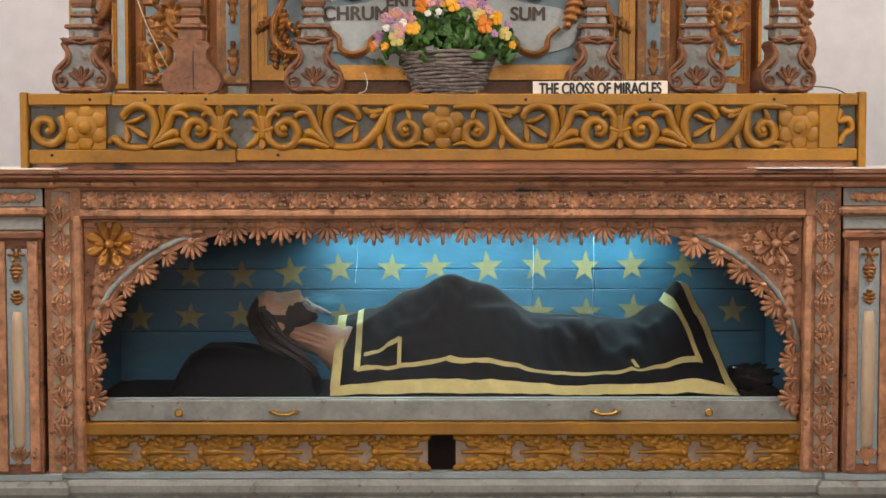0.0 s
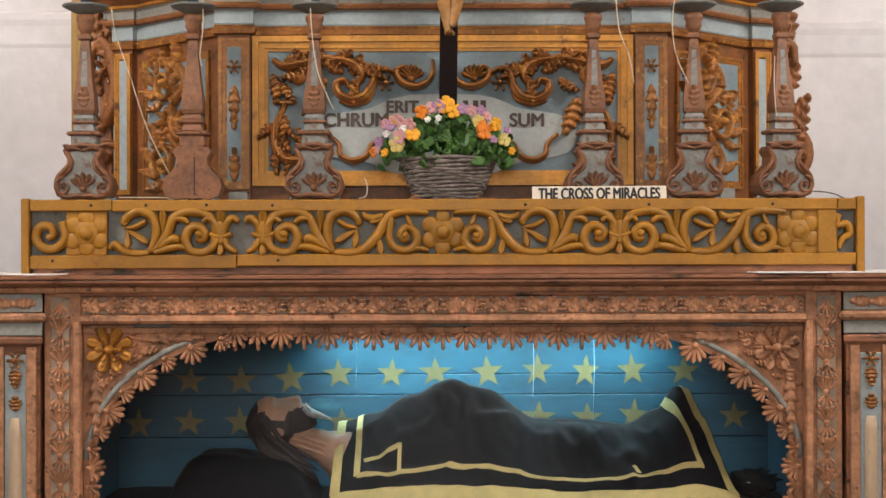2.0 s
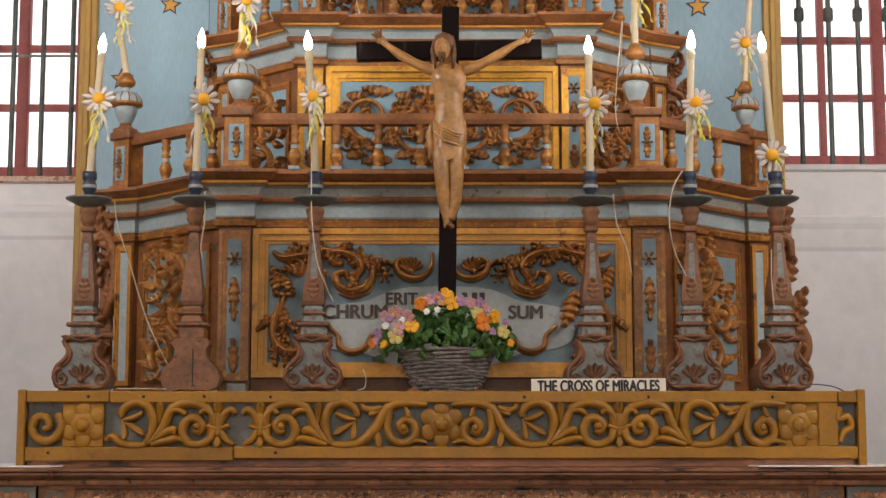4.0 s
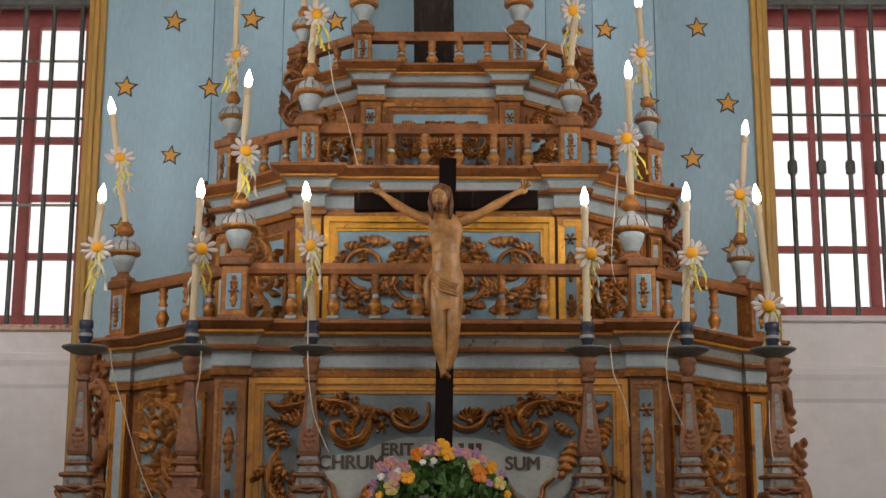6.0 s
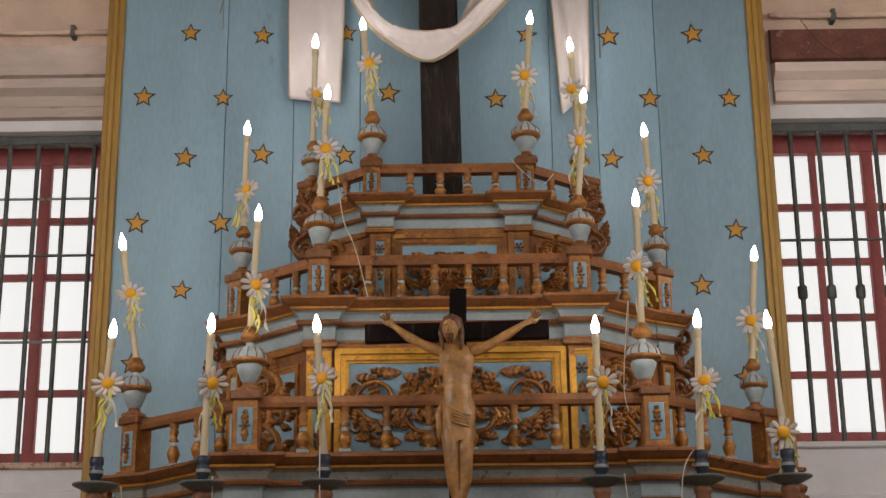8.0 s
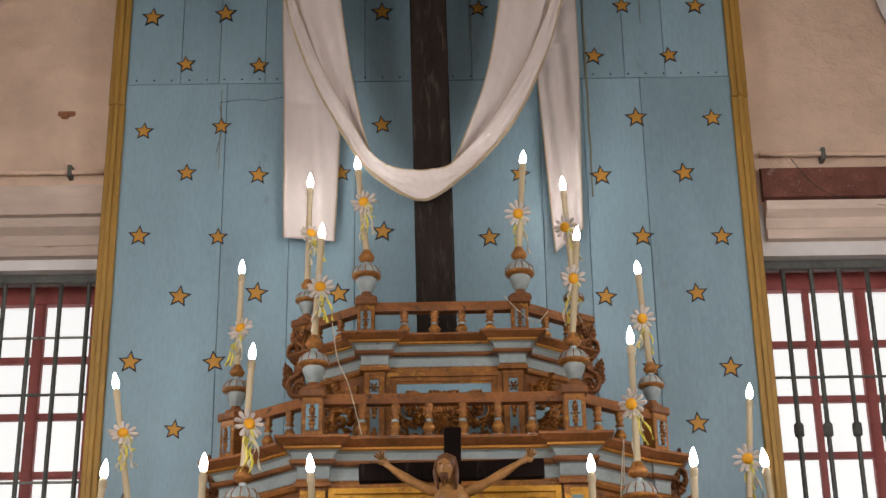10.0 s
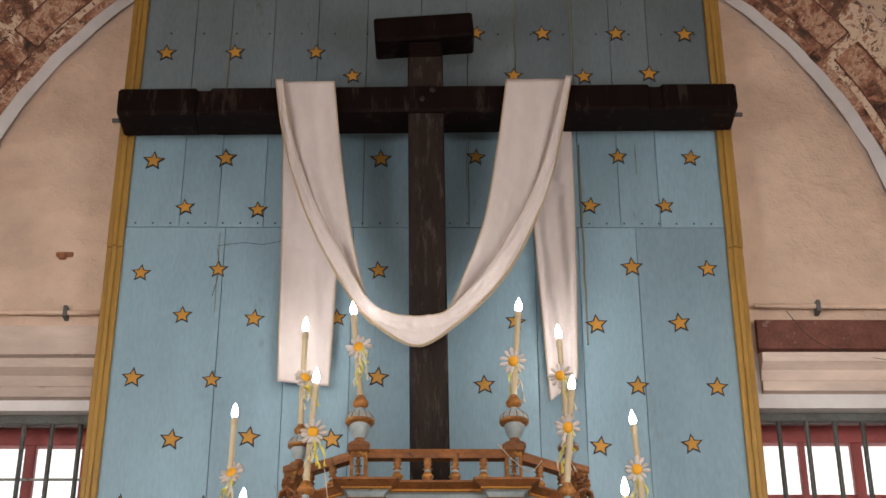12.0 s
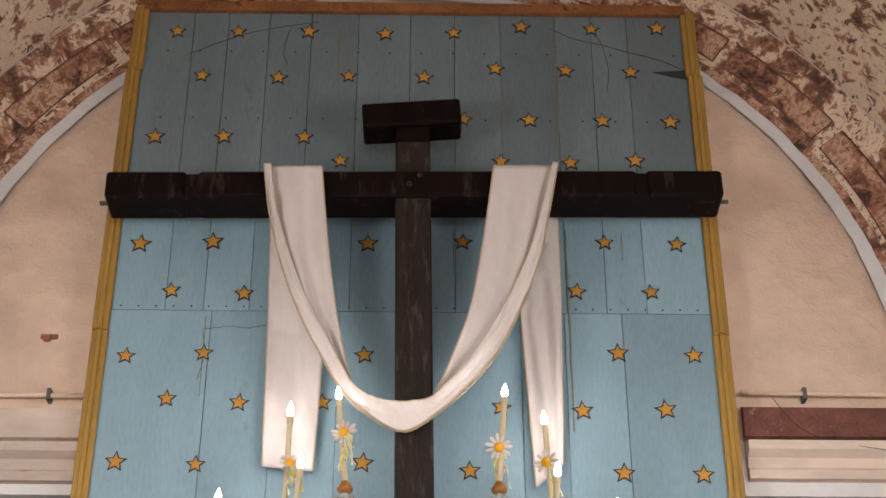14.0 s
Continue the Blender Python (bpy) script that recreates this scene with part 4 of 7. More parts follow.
def leafy(s, pts, step, length, width, h, y, r, lean=0.75):
    """Small acanthus leaves springing from both sides of a stem."""
    P = [Vector(p) for p in pts]
    run, side = 0.0, 1
    for a, b in zip(P[:-1], P[1:]):
        d = b - a
        run += d.length
        while run >= step:
            run -= step
            side = -side
            q = b - d.normalized() * run
            ang = math.atan2(d.y, d.x) + side * lean * r.uniform(0.75, 1.25)
            k = r.uniform(0.75, 1.2)
            s.leaf(q.x, q.y, ang, length * k, width * k, h * r.uniform(0.85, 1.1), y - 0.004, 4, -0.35 * side)


def tall_carving(hw, hh, y=0.0, seed=1):
    """Tall carved acanthus: scrolls to either side of a waving stem."""
    s = Shape()
    r = random.Random(seed)
    n = max(3, round(hh * 2 / (hw * 1.25)))
    stem = [(0.42 * hw * math.sin(math.pi * n * k / 40), -hh + 2 * hh * k / 40) for k in range(41)]
    s.ribbon(stem, [hw * 0.20] * 41, 0.030, y)
    leafy(s, stem, hw * 0.42, hw * 0.75, hw * 0.34, 0.036, y, r, 0.9)
    for i in range(n):
        z, e = -hh + (i + 0.5) * 2 * hh / n, 1 if i % 2 else -1
        s.scroll(e * hw * 0.40, z, hw * 0.46, r.uniform(0, 6), 1.5, hw * 0.17, 0.040, y, hand=e)
        s.dome(e * hw * 0.40, z, hw * 0.13, 0.050, y, 9)
        for k in range(5):
            a = (0 if e > 0 else math.pi) + (k - 2) * 0.62
            s.leaf(e * hw * 0.40 + 0.40 * hw * math.cos(a), z + 0.40 * hw * math.sin(a), a + 0.5 * e, hw * 0.52, hw * 0.26, 0.034, y - 0.003, 4, 0.35 * e)
        if i % 2:
            s.rosette(-e * hw * 0.35, z, hw * 0.30, 0.030, y - 0.010, 6, 0)
    return s


def drop_carving(hw, hh, y=0.0):
    s = Shape()
    s.rosette(0, hh * 0.72, hw * 0.95, 0.014, y, 6, 0)
    s.leaf(0, hh * 0.45, -math.pi / 2, hh * 0.5, hw * 1.5, 0.016, y, 4, 0)
    s.leaf(0, hh * 0.15, -math.pi / 2, hh * 0.35, hw * 1.1, 0.014, y, 3, 0)
    s.leaf(0, -hh * 0.95, math.pi / 2, hh * 0.5, hw * 1.5, 0.016, y, 4, 0)
    return s


def entablature(parent, half, z0, bands):
    path = both(half)
    for name, mat, prof in bands:
        part(name, Shape().sweep(path, [(-0.02, z0 + prof[0][1])] + [(o, z0 + h) for o, h in prof] + [(-0.02, z0 + prof[-1][1])]), mat, parent)


def wall_core(parent, half, z0, z1, mat):
    path = both(half)
    s = Shape().sweep(path, [(-0.001, z0), (0.0, z0), (0.0, z1), (-0.001, z1)])
    n = len(path)
    s.add([(x, y, z1) for x, y in path], [tuple(range(n))])
    part("carcass", s, mat, parent)


# tier plans: half outlines from the middle outwards, x, y
T1 = [(0.762, 5.45), (0.762, 5.40), (0.892, 5.40), (0.892, 5.46), (1.306, 5.873), (1.321, 5.847), (1.401, 5.88), (1.401, 6.35)]
T2 = [(0.51, 5.81), (0.51, 5.77), (0.625, 5.77), (0.625, 5.82), (0.944, 6.113), (0.954, 6.096), (1.0125, 6.13), (1.0125, 6.45)]
T3 = [(0.275, 6.16), (0.275, 6.12), (0.375, 6.12), (0.375, 6.17), (0.6495, 6.384), (0.6495, 6.40)]



def tier(name, half, z0, z1, zt, rail, wing_balusters, mid_balusters, post_x, post_y, far_x, far_y, post_w, core):
    """One tier: body, entablature from z1 to zt and the balustrade on top of it."""
    t = thing(name, "carved wooden altarpiece tier, brown, pale blue and worn gilt, moulded cornice", "altarpiece")
    wall_core(t, half, z0, z1, core)
    h = zt - z1
    entablature(t, half, z1, [
        ("architrave", WOOD_GILT, [(0.004, 0), (0.018, 0.02 * h), (0.022, 0.10 * h), (0.012, 0.14 * h), (0.014, 0.17 * h)]),
        ("frieze", SILVER, [(0.008, 0.17 * h), (0.012, 0.20 * h), (0.012, 0.42 * h), (0.02, 0.45 * h)]),
        ("bead", WOOD, [(0.028, 0.45 * h), (0.04, 0.47 * h), (0.045, 0.52 * h), (0.038, 0.56 * h)]),
        ("upper_frieze", GREY if core is WOOD_LOW else SILVER, [(0.026, 0.56 * h), (0.030, 0.60 * h), (0.042, 0.70 * h), (0.055, 0.74 * h)]),
        ("cornice_gilt_line", OLDGILT, [(0.058, 0.74 * h), (0.066, 0.76 * h), (0.068, 0.80 * h), (0.062, 0.81 * h)]),
        ("cornice", WOOD, [(0.066, 0.81 * h), (0.078, 0.84 * h), (0.095, 0.90 * h), (0.105, 0.93 * h), (0.105, 0.985 * h), (0.09, h)]),
    ])
    path = both(half)
    n = len(path)
    part("shelf", Shape().add([(x, y, zt - 0.004) for x, y in path], [tuple(range(n))]).sweep(path, [(-0.001, zt - 0.02), (0.088, zt - 0.02), (0.088, zt - 0.002), (-0.001, zt - 0.002)]), WOOD, t)
    bal = thing("balustrade", "low turned balustrade with square posts", "balustrade")
    hp = rail - zt
    for sx in (-1, 1):
        post(sx * post_x, post_y, zt, hp, post_w, bal, 0)
        post(sx * far_x, far_y, zt, hp, post_w * 0.9, bal, sx * 35)
        d = Vector((far_x - post_x, far_y - post_y)).normalized()
        for kind, o, za, zb in (("handrail", 0.026, rail - 0.045, rail), ("base_rail", 0.022, zt, zt + 0.022)):
            s = Shape().sweep([(sx * post_x, post_y), (sx * far_x, far_y)][::sx], [(-o, za), (o * 0.8, za), (o, za + 0.4 * (zb - za)), (o * 0.75, zb), (-o * 0.75, zb), (-o, za)])
            part(kind, s, WOOD, bal)
        for q in wing_balusters:
            baluster(hp - 0.062, 0.027, WOOD_GILT, SILVER, bal, sx * (post_x + (far_x - post_x) * q), post_y + (far_y - post_y) * q, zt + 0.02)
    for kind, o, za, zb in (("handrail", 0.028, rail - 0.045, rail), ("base_rail", 0.024, zt, zt + 0.022)):
        s = Shape().sweep([(-post_x, post_y), (post_x, post_y)], [(-o, za), (o * 0.8, za), (o, za + 0.4 * (zb - za)), (o * 0.75, zb), (-o * 0.75, zb), (-o, za)])
        part(kind, s, WOOD, bal)
    for x in mid_balusters:
        baluster(hp - 0.062, 0.027, WOOD_GILT, SILVER, bal, x, post_y, zt + 0.02)
    return t


HERE = fitted(0.9824, 0.9821, 0.002, -0.12, 0.053)
t1 = tier("lower_tier", T1, 1.50, 2.215, 2.438, 2.690, (0.22, 0.42, 0.64), [-0.60 + 0.171 * k for k in range(8)], 0.83, 5.47, 1.3715, 5.93, 0.105, WOOD_LOW)
HERE = fitted(0.9678, 0.98, 0.0034, -0.194, 0.0659)
t2 = tier("middle_tier", T2, 2.43, 2.945, 3.155, 3.375, (0.28, 0.55), (-0.36, -0.215, -0.065, 0.085, 0.24, 0.39), 0.578, 5.84, 0.9756, 6.16, 0.095, WOOD)
HERE = fitted(0.9529, 0.9591, 0.0063, -0.264, 0.1283)
t3 = tier("upper_tier", T3, 3.15, 3.565, 3.735, 3.925, (0.4, 0.75), (-0.185, -0.04, 0.09, 0.225), 0.368, 6.18, 0.6914, 6.44, 0.082, WOOD)


def wing_pose(half, i, sx):
    """Pose at the middle of a plan facet, facing outwards."""
    (x0, y0), (x1, y1) = half[i], half[i + 1]
    a = math.degrees(math.atan2(y1 - y0, x1 - x0))
    return pose(sx * (x0 + x1) / 2, (y0 + y1) / 2, 0, 0, 0, sx * a), math.hypot(x1 - x0, y1 - y0)


# lower tier: middle panel with the cartouche, pilasters, wings
part("panel_frame", frame_shape(-0.757, 0.757, 1.615, 2.212, 0.060, 5.408, 5.45), OLDGILT, t1, "dull worn gilt panel frame")
part("panel_field", Shape().box(-0.71, 0.71, 5.440, 5.452, 1.655, 2.165), BLUE_DIM, t1, "grey-blue painted field, dimness put into the paint")
cart = []
for k in range(48):
    a = 2 * math.pi * k / 48
    q = 1 + 0.10 * math.cos(4 * a) - 0.05 * math.cos(6 * a)
    cart.append((0.005 + 0.50 * q * math.copysign(abs(math.cos(a)) ** 0.7, math.cos(a)), 1.815 + 0.145 * q * math.copysign(abs(math.sin(a)) ** 0.8, math.sin(a))))
part("cartouche", Shape().slab(cart, 5.428, 5.441), PLATE, t1, "pale grey inscription plate")
s = Shape()
yc = 5.430


def at_c(*pts):
    """Places on one half of the cartouche, in millimetres from its outer upper corner."""
    return [(0.758 - 0.00087 * x, 2.1985 - 0.00087 * z) for x, z in pts]


def swell(n, w, ends=0.45):
    return [w * (ends + (1 - ends) * math.sin(math.pi * (i + 0.5) / n)) for i in range(n)]


def stem(pts, w, h, leaves=0.0, seed=1):
    """A smooth carved stem with a raised edge, if wanted with small leaves along it."""
    P = [Vector((x, 0, z)) for x, z in at_c(*pts)]
    n = 8 * (len(P) - 1) + 1
    line = [spline(P, i / 8) for i in range(n)]
    line = [(p.x, p.z) for p in line]
    s.ribbon(line, swell(n, w), h, yc)
    s.ribbon(line, swell(n, w * 0.35), h * 1.28, yc)
    if leaves:
        leafy(s, line, leaves, leaves * 1.7, leaves * 0.8, h * 1.05, yc, random.Random(seed), 0.7)


stem(((826, 95), (824, 160), (790, 206), (730, 218), (676, 192), (660, 150), (690, 128), (712, 150)), 0.030, 0.050)
s.palmette(*at_c((728, 185))[0], 0.062, math.pi / 2, 0.040, yc, 7, 2.2)
s.rosette(*at_c((610, 200))[0], 0.035, 0.030, yc, 6, 0)
stem(((655, 160), (606, 136), (566, 160), (548, 215), (512, 262), (450, 276), (398, 250), (386, 205), (425, 190), (440, 222)), 0.038, 0.056)
stem(((395, 285), (460, 303), (530, 282), (556, 240)), 0.016, 0.034)
stem(((96, 92), (140, 122), (225, 112), (330, 88), (400, 100)), 0.040, 0.050, 0.05, 2)
stem(((330, 110), (400, 96), (470, 120), (500, 170), (470, 215)), 0.040, 0.056, 0.045, 3)
stem(((160, 150), (205, 130), (235, 160), (215, 198), (182, 186)), 0.026, 0.045)
for q, ang, ln, wd, cu in (((480, 140), 3.0, 0.115, 0.05, 0.2), ((455, 165), 2.2, 0.09, 0.05, -0.2), ((420, 150), 0.35, 0.10, 0.05, 0.25), ((360, 130), 0.75, 0.11, 0.055, -0.25), ((300, 120), 0.3, 0.11, 0.05, 0.3), ((250, 150), -0.5, 0.10, 0.05, 0.3), ((90, 160), -2.0, 0.12, 0.055, 0.3), ((130, 190), -1.9, 0.10, 0.05, -0.3), ((340, 180), -0.9, 0.09, 0.045, 0.3), ((520, 150), 3.3, 0.08, 0.04, 0.2)):
    s.leaf(*at_c(q)[0], ang, ln, wd, 0.056, yc - 0.006, 5, cu)
s.leaf(*at_c((255, 270))[0], -1.75, 0.155, 0.075, 0.060, yc, 5, -0.2)
stem(((155, 285), (128, 350), (104, 420), (108, 490), (150, 545), (215, 552), (250, 520), (230, 490)), 0.042, 0.056, 0.05, 5)
for q, ang in (((120, 390), 3.5), ((112, 430), 3.7), ((118, 480), 3.9), ((150, 520), 4.3)):
    s.leaf(*at_c(q)[0], ang, 0.085, 0.040, 0.055, yc - 0.004, 4, 0.45)
stem(((345, 435), (392, 478), (404, 530), (455, 556), (520, 536), (550, 480), (590, 470)), 0.028, 0.044)
s.box(0.758 - 0.00087 * 200, 0.758 - 0.00087 * 95, yc - 0.035, yc + 0.004, 2.1985 - 0.00087 * 300, 2.1985 - 0.00087 * 278, 0.006)
s.mirror()
carved("cartouche_carving", s, WOOD_GILT, t1)
up = Matrix.Rotation(math.pi / 2, 4, "X")
for body, x, z, sz in (("ERIT", -0.162, 1.906, 0.068), ("CHRUM", -0.345, 1.852, 0.076), ("SUM", 0.335, 1.850, 0.074)):
    text_mesh(body, sz, 0.002, Matrix.Translation((x, 5.425, z)) @ up, FADED, "inscription", t1, 0.98, 0.0028)
for x in (0.08, 0.12, 0.15):
    part("inscription_bar", Shape().box(x, x + 0.022, 5.4245, 5.428, 1.908, 1.954), FADED, t1)

for half, tt, z0, z1, wmat in ((T1, t1, 1.58, 2.20, 1), (T2, t2, 2.46, 2.93, 2), (T3, t3, 3.18, 3.555, 3)):
    x0, x1 = half[1][0], half[2][0]
    py = half[1][1]
    xc, w = (x0 + x1) / 2, x1 - x0
    for sx in (-1, 1):
        f = frame_shape(sx * xc - w / 2 + 0.004, sx * xc + w / 2 - 0.004, z0 + 0.02, z1, w * 0.26, py - 0.014, py - 0.001)
        part("pilaster_frame", f, WOOD_GILT if wmat != 2 else GILT, tt)
        part("pilaster_field", Shape().box(sx * xc - w * 0.26, sx * xc + w * 0.26, py - 0.006, py - 0.001, z0 + 0.04, z1 - 0.03), BLUE_DIM if wmat == 1 else BLUE, tt)
        part("pilaster_carving", drop_carving(w * 0.24, (z1 - z0) * 0.44, py - 0.005), WOOD_GILT, tt, "", pose(sx * xc, 0, (z0 + z1) / 2))
        wi = 3
        m, ln = wing_pose(half, wi, sx)
        hw = ln / 2
        part("wing_frame", frame_shape(-hw * 0.80, hw * 0.80, z0 + 0.035, z1 - 0.035, 0.03, -0.014, -0.001), WOOD_GILT, tt, "", m)
        part("wing_field", Shape().box(-hw * 0.74, hw * 0.74, -0.006, -0.001, z0 + 0.06, z1 - 0.06), BLUE_DIM if wmat == 1 else BLUE, tt, "", m)
        carved("wing_carving", tall_carving(hw * 0.60, (z1 - z0) * 0.40, -0.004, 3 + wmat), WOOD_GILT, tt, m @ Matrix.Translation((0, 0, (z0 + z1) / 2)))
        if wmat < 3:
            m, ln = wing_pose(half, 5, sx)
            hw = ln / 2
            part("end_pilaster_frame", frame_shape(-hw * 0.92, hw * 0.92, z0 + 0.02, z1, hw * 0.5, -0.014, -0.001), OLDGILT, tt, "gilt end pilaster", m)
            part("end_pilaster_field", Shape().box(-hw * 0.45, hw * 0.45, -0.006, -0.001, z0 + 0.04, z1 - 0.03), SILVER, tt, "", m)

part("panel_frame", frame_shape(-0.50, 0.50, 2.44, 2.942, 0.06, 5.765, 5.81), GILT, t2, "bright gilt panel frame")
part("panel_field", Shape().box(-0.45, 0.45, 5.800, 5.812, 2.48, 2.90), BLUE, t2, "light blue field")
carved("carved_foliage", acanthus_panel(0.42, 0.19, 5.798, 5), WOOD_GILT, t2, pose(0, 0, 2.69))
part("panel_frame", frame_shape(-0.272, 0.272, 3.17, 3.562, 0.05, 6.125, 6.16), WOOD_GILT, t3)
part("panel_field", Shape().box(-0.23, 0.23, 6.150, 6.162, 3.21, 3.53), BLUE, t3, "light blue field")
carved("carved_foliage", acanthus_panel(0.215, 0.13, 6.148, 9), WOOD_GILT, t3, pose(0, 0, 3.36))


def scroll_bracket(h, w):
    s = Shape()
    s.scroll(0.30 * w, 0.17 * h, 0.17 * h, math.pi * 0.5, 1.5, 0.06 * h, 0.035, 0, 0.03, hand=-1)
    s.ribbon([(0.30 * w, 0.34 * h), (0.05 * w, 0.46 * h), (0.0, 0.60 * h), (0.15 * w, 0.74 * h), (0.45 * w, 0.80 * h), (0.70 * w, 0.74 * h), (0.75 * w, 0.64 * h), (0.6 * w, 0.58 * h)], [0.06 * h, 0.07 * h, 0.075 * h, 0.07 * h, 0.06 * h, 0.05 * h, 0.04 * h, 0.02 * h], 0.04, 0, 0.03)
    for z, x, a, l in ((0.06, 0.2, 0.5, 0.20), (0.16, 0.75, 1.2, 0.17), (0.27, 0.65, 0.9, 0.18), (0.36, 0.5, 0.6, 0.17), (0.42, 0.25, 1.9, 0.16), (0.50, 0.4, 0.9, 0.17), (0.60, 0.2, 1.7, 0.15), (0.70, 0.3, 1.1, 0.17), (0.78, 0.5, 1.3, 0.2), (0.80, 0.35, 1.8, 0.2)):
        s.leaf(x * w, z * h, a, l * h, 0.09 * h, 0.04, -0.004, 4, 0.3)
    s.rosette(0.34 * w, 0.62 * h, 0.07 * h, 0.03, -0.01, 6)
    s.box(0.1 * w, 0.5 * w, 0.0, 0.03, 0.0, 0.9 * h, 0.006)
    return s


for tt, bx, by, bz, bh, bw in ((t1, 1.415, 5.95, 1.622, 0.82, 0.143), (t2, 1.02, 6.22, 2.787, 0.431, 0.128), (t3, 0.668, 6.395, 3.52, 0.36, 0.128)):
    for sx in (-1, 1):
        sh = scroll_bracket(bh, bw)
        o = Shape().put(sh, Matrix.Diagonal((sx, 1, 1, 1)), sx < 0)
        part("side_scroll", o, WOOD, tt, "carved side scroll of acanthus", pose(sx * bx, by, bz))

# ---- the altar with the glass case ----
ALTAR_GROUP, CASE_GROUP, STEP_GROUP = fitted(0.998, 0.9829, z=0.0007), fitted(0.9852, 0.9713, z=0.0493), fitted(1.0085, 1.0125, 0.0008, z=-0.0195)
HERE = ALTAR_GROUP
altar = thing("altar", "carved wooden altar front in faded red paint round a glass case", "altar")
plan = both([(1.40, 4.84), (1.40, 4.80), (2.05, 4.80)])
part("plinth", Shape().sweep(plan, [(-0.05, 0.0), (0.06, 0.0), (0.06, 0.085), (0.045, 0.10), (0.03, 0.112), (-0.05, 0.112)]), GREY, altar, "pale grey painted plinth")
part("plinth_moulding", Shape().sweep(plan, [(-0.05, 0.114), (0.034, 0.114), (0.046, 0.13), (0.046, 0.155), (0.03, 0.175), (-0.05, 0.175)], smooth=False), GREY, altar)
part("plinth_line", Shape().sweep(plan, [(-0.05, 0.177), (0.018, 0.177), (0.018, 0.197), (-0.05, 0.197)]), SILVER, altar, "blue grey line")
altar_top = thing("altar_table_top", "dark stained wooden altar table top with moulded edge", "altar table")
edge = both([(1.395, 4.80), (1.41, 4.77), (2.10, 4.77)])
part("top_board", Shape().sweep(edge, [(-0.9, 1.301), (0.036, 1.301), (0.044, 1.306), (0.044, 1.314), (0.038, 1.318), (-0.9, 1.318)]), TERRA_DK, altar_top)
part("edge_moulding", Shape().sweep(edge, [(-0.05, 1.278), (0.020, 1.278), (0.032, 1.284), (0.040, 1.292), (0.040, 1.2995), (-0.05, 1.2995)]), TERRA_DK, altar_top)
part("lower_moulding", Shape().sweep(edge, [(-0.05, 1.255), (0.004, 1.255), (0.012, 1.262), (0.014, 1.272), (0.008, 1.277), (-0.05, 1.277)]), TERRA, altar_top, "faded red lower moulding")
solid("altar_cloth", Shape().box(-2.08, -1.38, 4.745, 5.6, 1.320, 1.325, 0.002), WHITE, "white cover lying on the end of the altar top", "cloth", group="covers on the altar top")
solid("altar_cloth", Shape().box(1.12, 2.08, 4.745, 5.6, 1.320, 1.325, 0.002), WHITE, "white cover lying on the end of the altar top", "cloth", group="covers on the altar top")

# jambs and lintel
for sx in (-1, 1):
    c = sx * 1.372
    part("jamb", Shape().box(c - 0.066, c + 0.066, 4.82, 4.95, 0.197, 1.255), TERRA, altar)
    part("jamb_field", Shape().box(c - 0.034 + sx * 0.008, c + 0.034 + sx * 0.008, 4.814, 4.822, 0.21, 1.24), FIELD_BR, altar, "greyish brown strip")
    part("jamb_edge", Shape().box(c - sx * 0.052 - 0.012, c - sx * 0.052 + 0.012, 4.808, 4.822, 0.21, 1.15), TERRA, altar)
    for k in range(9):
        s = Shape()
        z = 0.265 + k * 0.112
        xx = c + sx * 0.008
        s.palmette(xx, z - 0.052, 0.056, math.pi / 2, 0.013, 4.815, 5, 1.5).palmette(xx, z + 0.050, 0.044, -math.pi / 2, 0.012, 4.815, 5, 1.7)
        for e in (-1, 1):
            s.leaf(xx + e * 0.006, z - 0.010, math.pi / 2 - e * 1.0, 0.036, 0.020, 0.014, 4.813, 3, 0)
        s.dome(xx, z, 0.009, 0.020, 4.815, 8)
        part("leaf_carving", s, TERRA, altar)
part("lintel", Shape().box(-1.306, 1.306, 4.825, 4.95, 1.145, 1.258), TERRA, altar)
part("lintel_lower_moulding", Shape().sweep([(-1.306, 4.825), (1.306, 4.825)], [(-0.01, 1.14), (0.012, 1.14), (0.022, 1.152), (0.020, 1.168), (0.008, 1.174), (-0.01, 1.174)]), TERRA, altar)
part("lintel_field", Shape().box(-1.30, 1.30, 4.818, 4.826, 1.176, 1.240), FIELD_BR, altar, "greyish brown band")
part("lintel_upper_moulding", Shape().sweep([(-1.306, 4.825), (1.306, 4.825)], [(-0.01, 1.238), (0.012, 1.238), (0.018, 1.246), (0.016, 1.258), (-0.01, 1.258)]), TERRA_DK, altar)
for k in range(18):
    s = Shape()
    x = -1.225 + k * 0.144
    for side in (0, math.pi):
        s.leaf(x, 1.207, side, 0.078, 0.030, 0.012, 4.819, 4, 0)
        for a in (0.55, -0.55):
            s.leaf(x, 1.207, side + a, 0.056, 0.030, 0.014, 4.819, 3, 0)
            s.leaf(x + 0.03 * math.cos(side), 1.207, side + a * 0.8, 0.046, 0.024, 0.013, 4.819, 3, 0)
    s.dome(x, 1.207, 0.014, 0.018, 4.819, 8)
    part("leaf_carving", s, TERRA, altar)

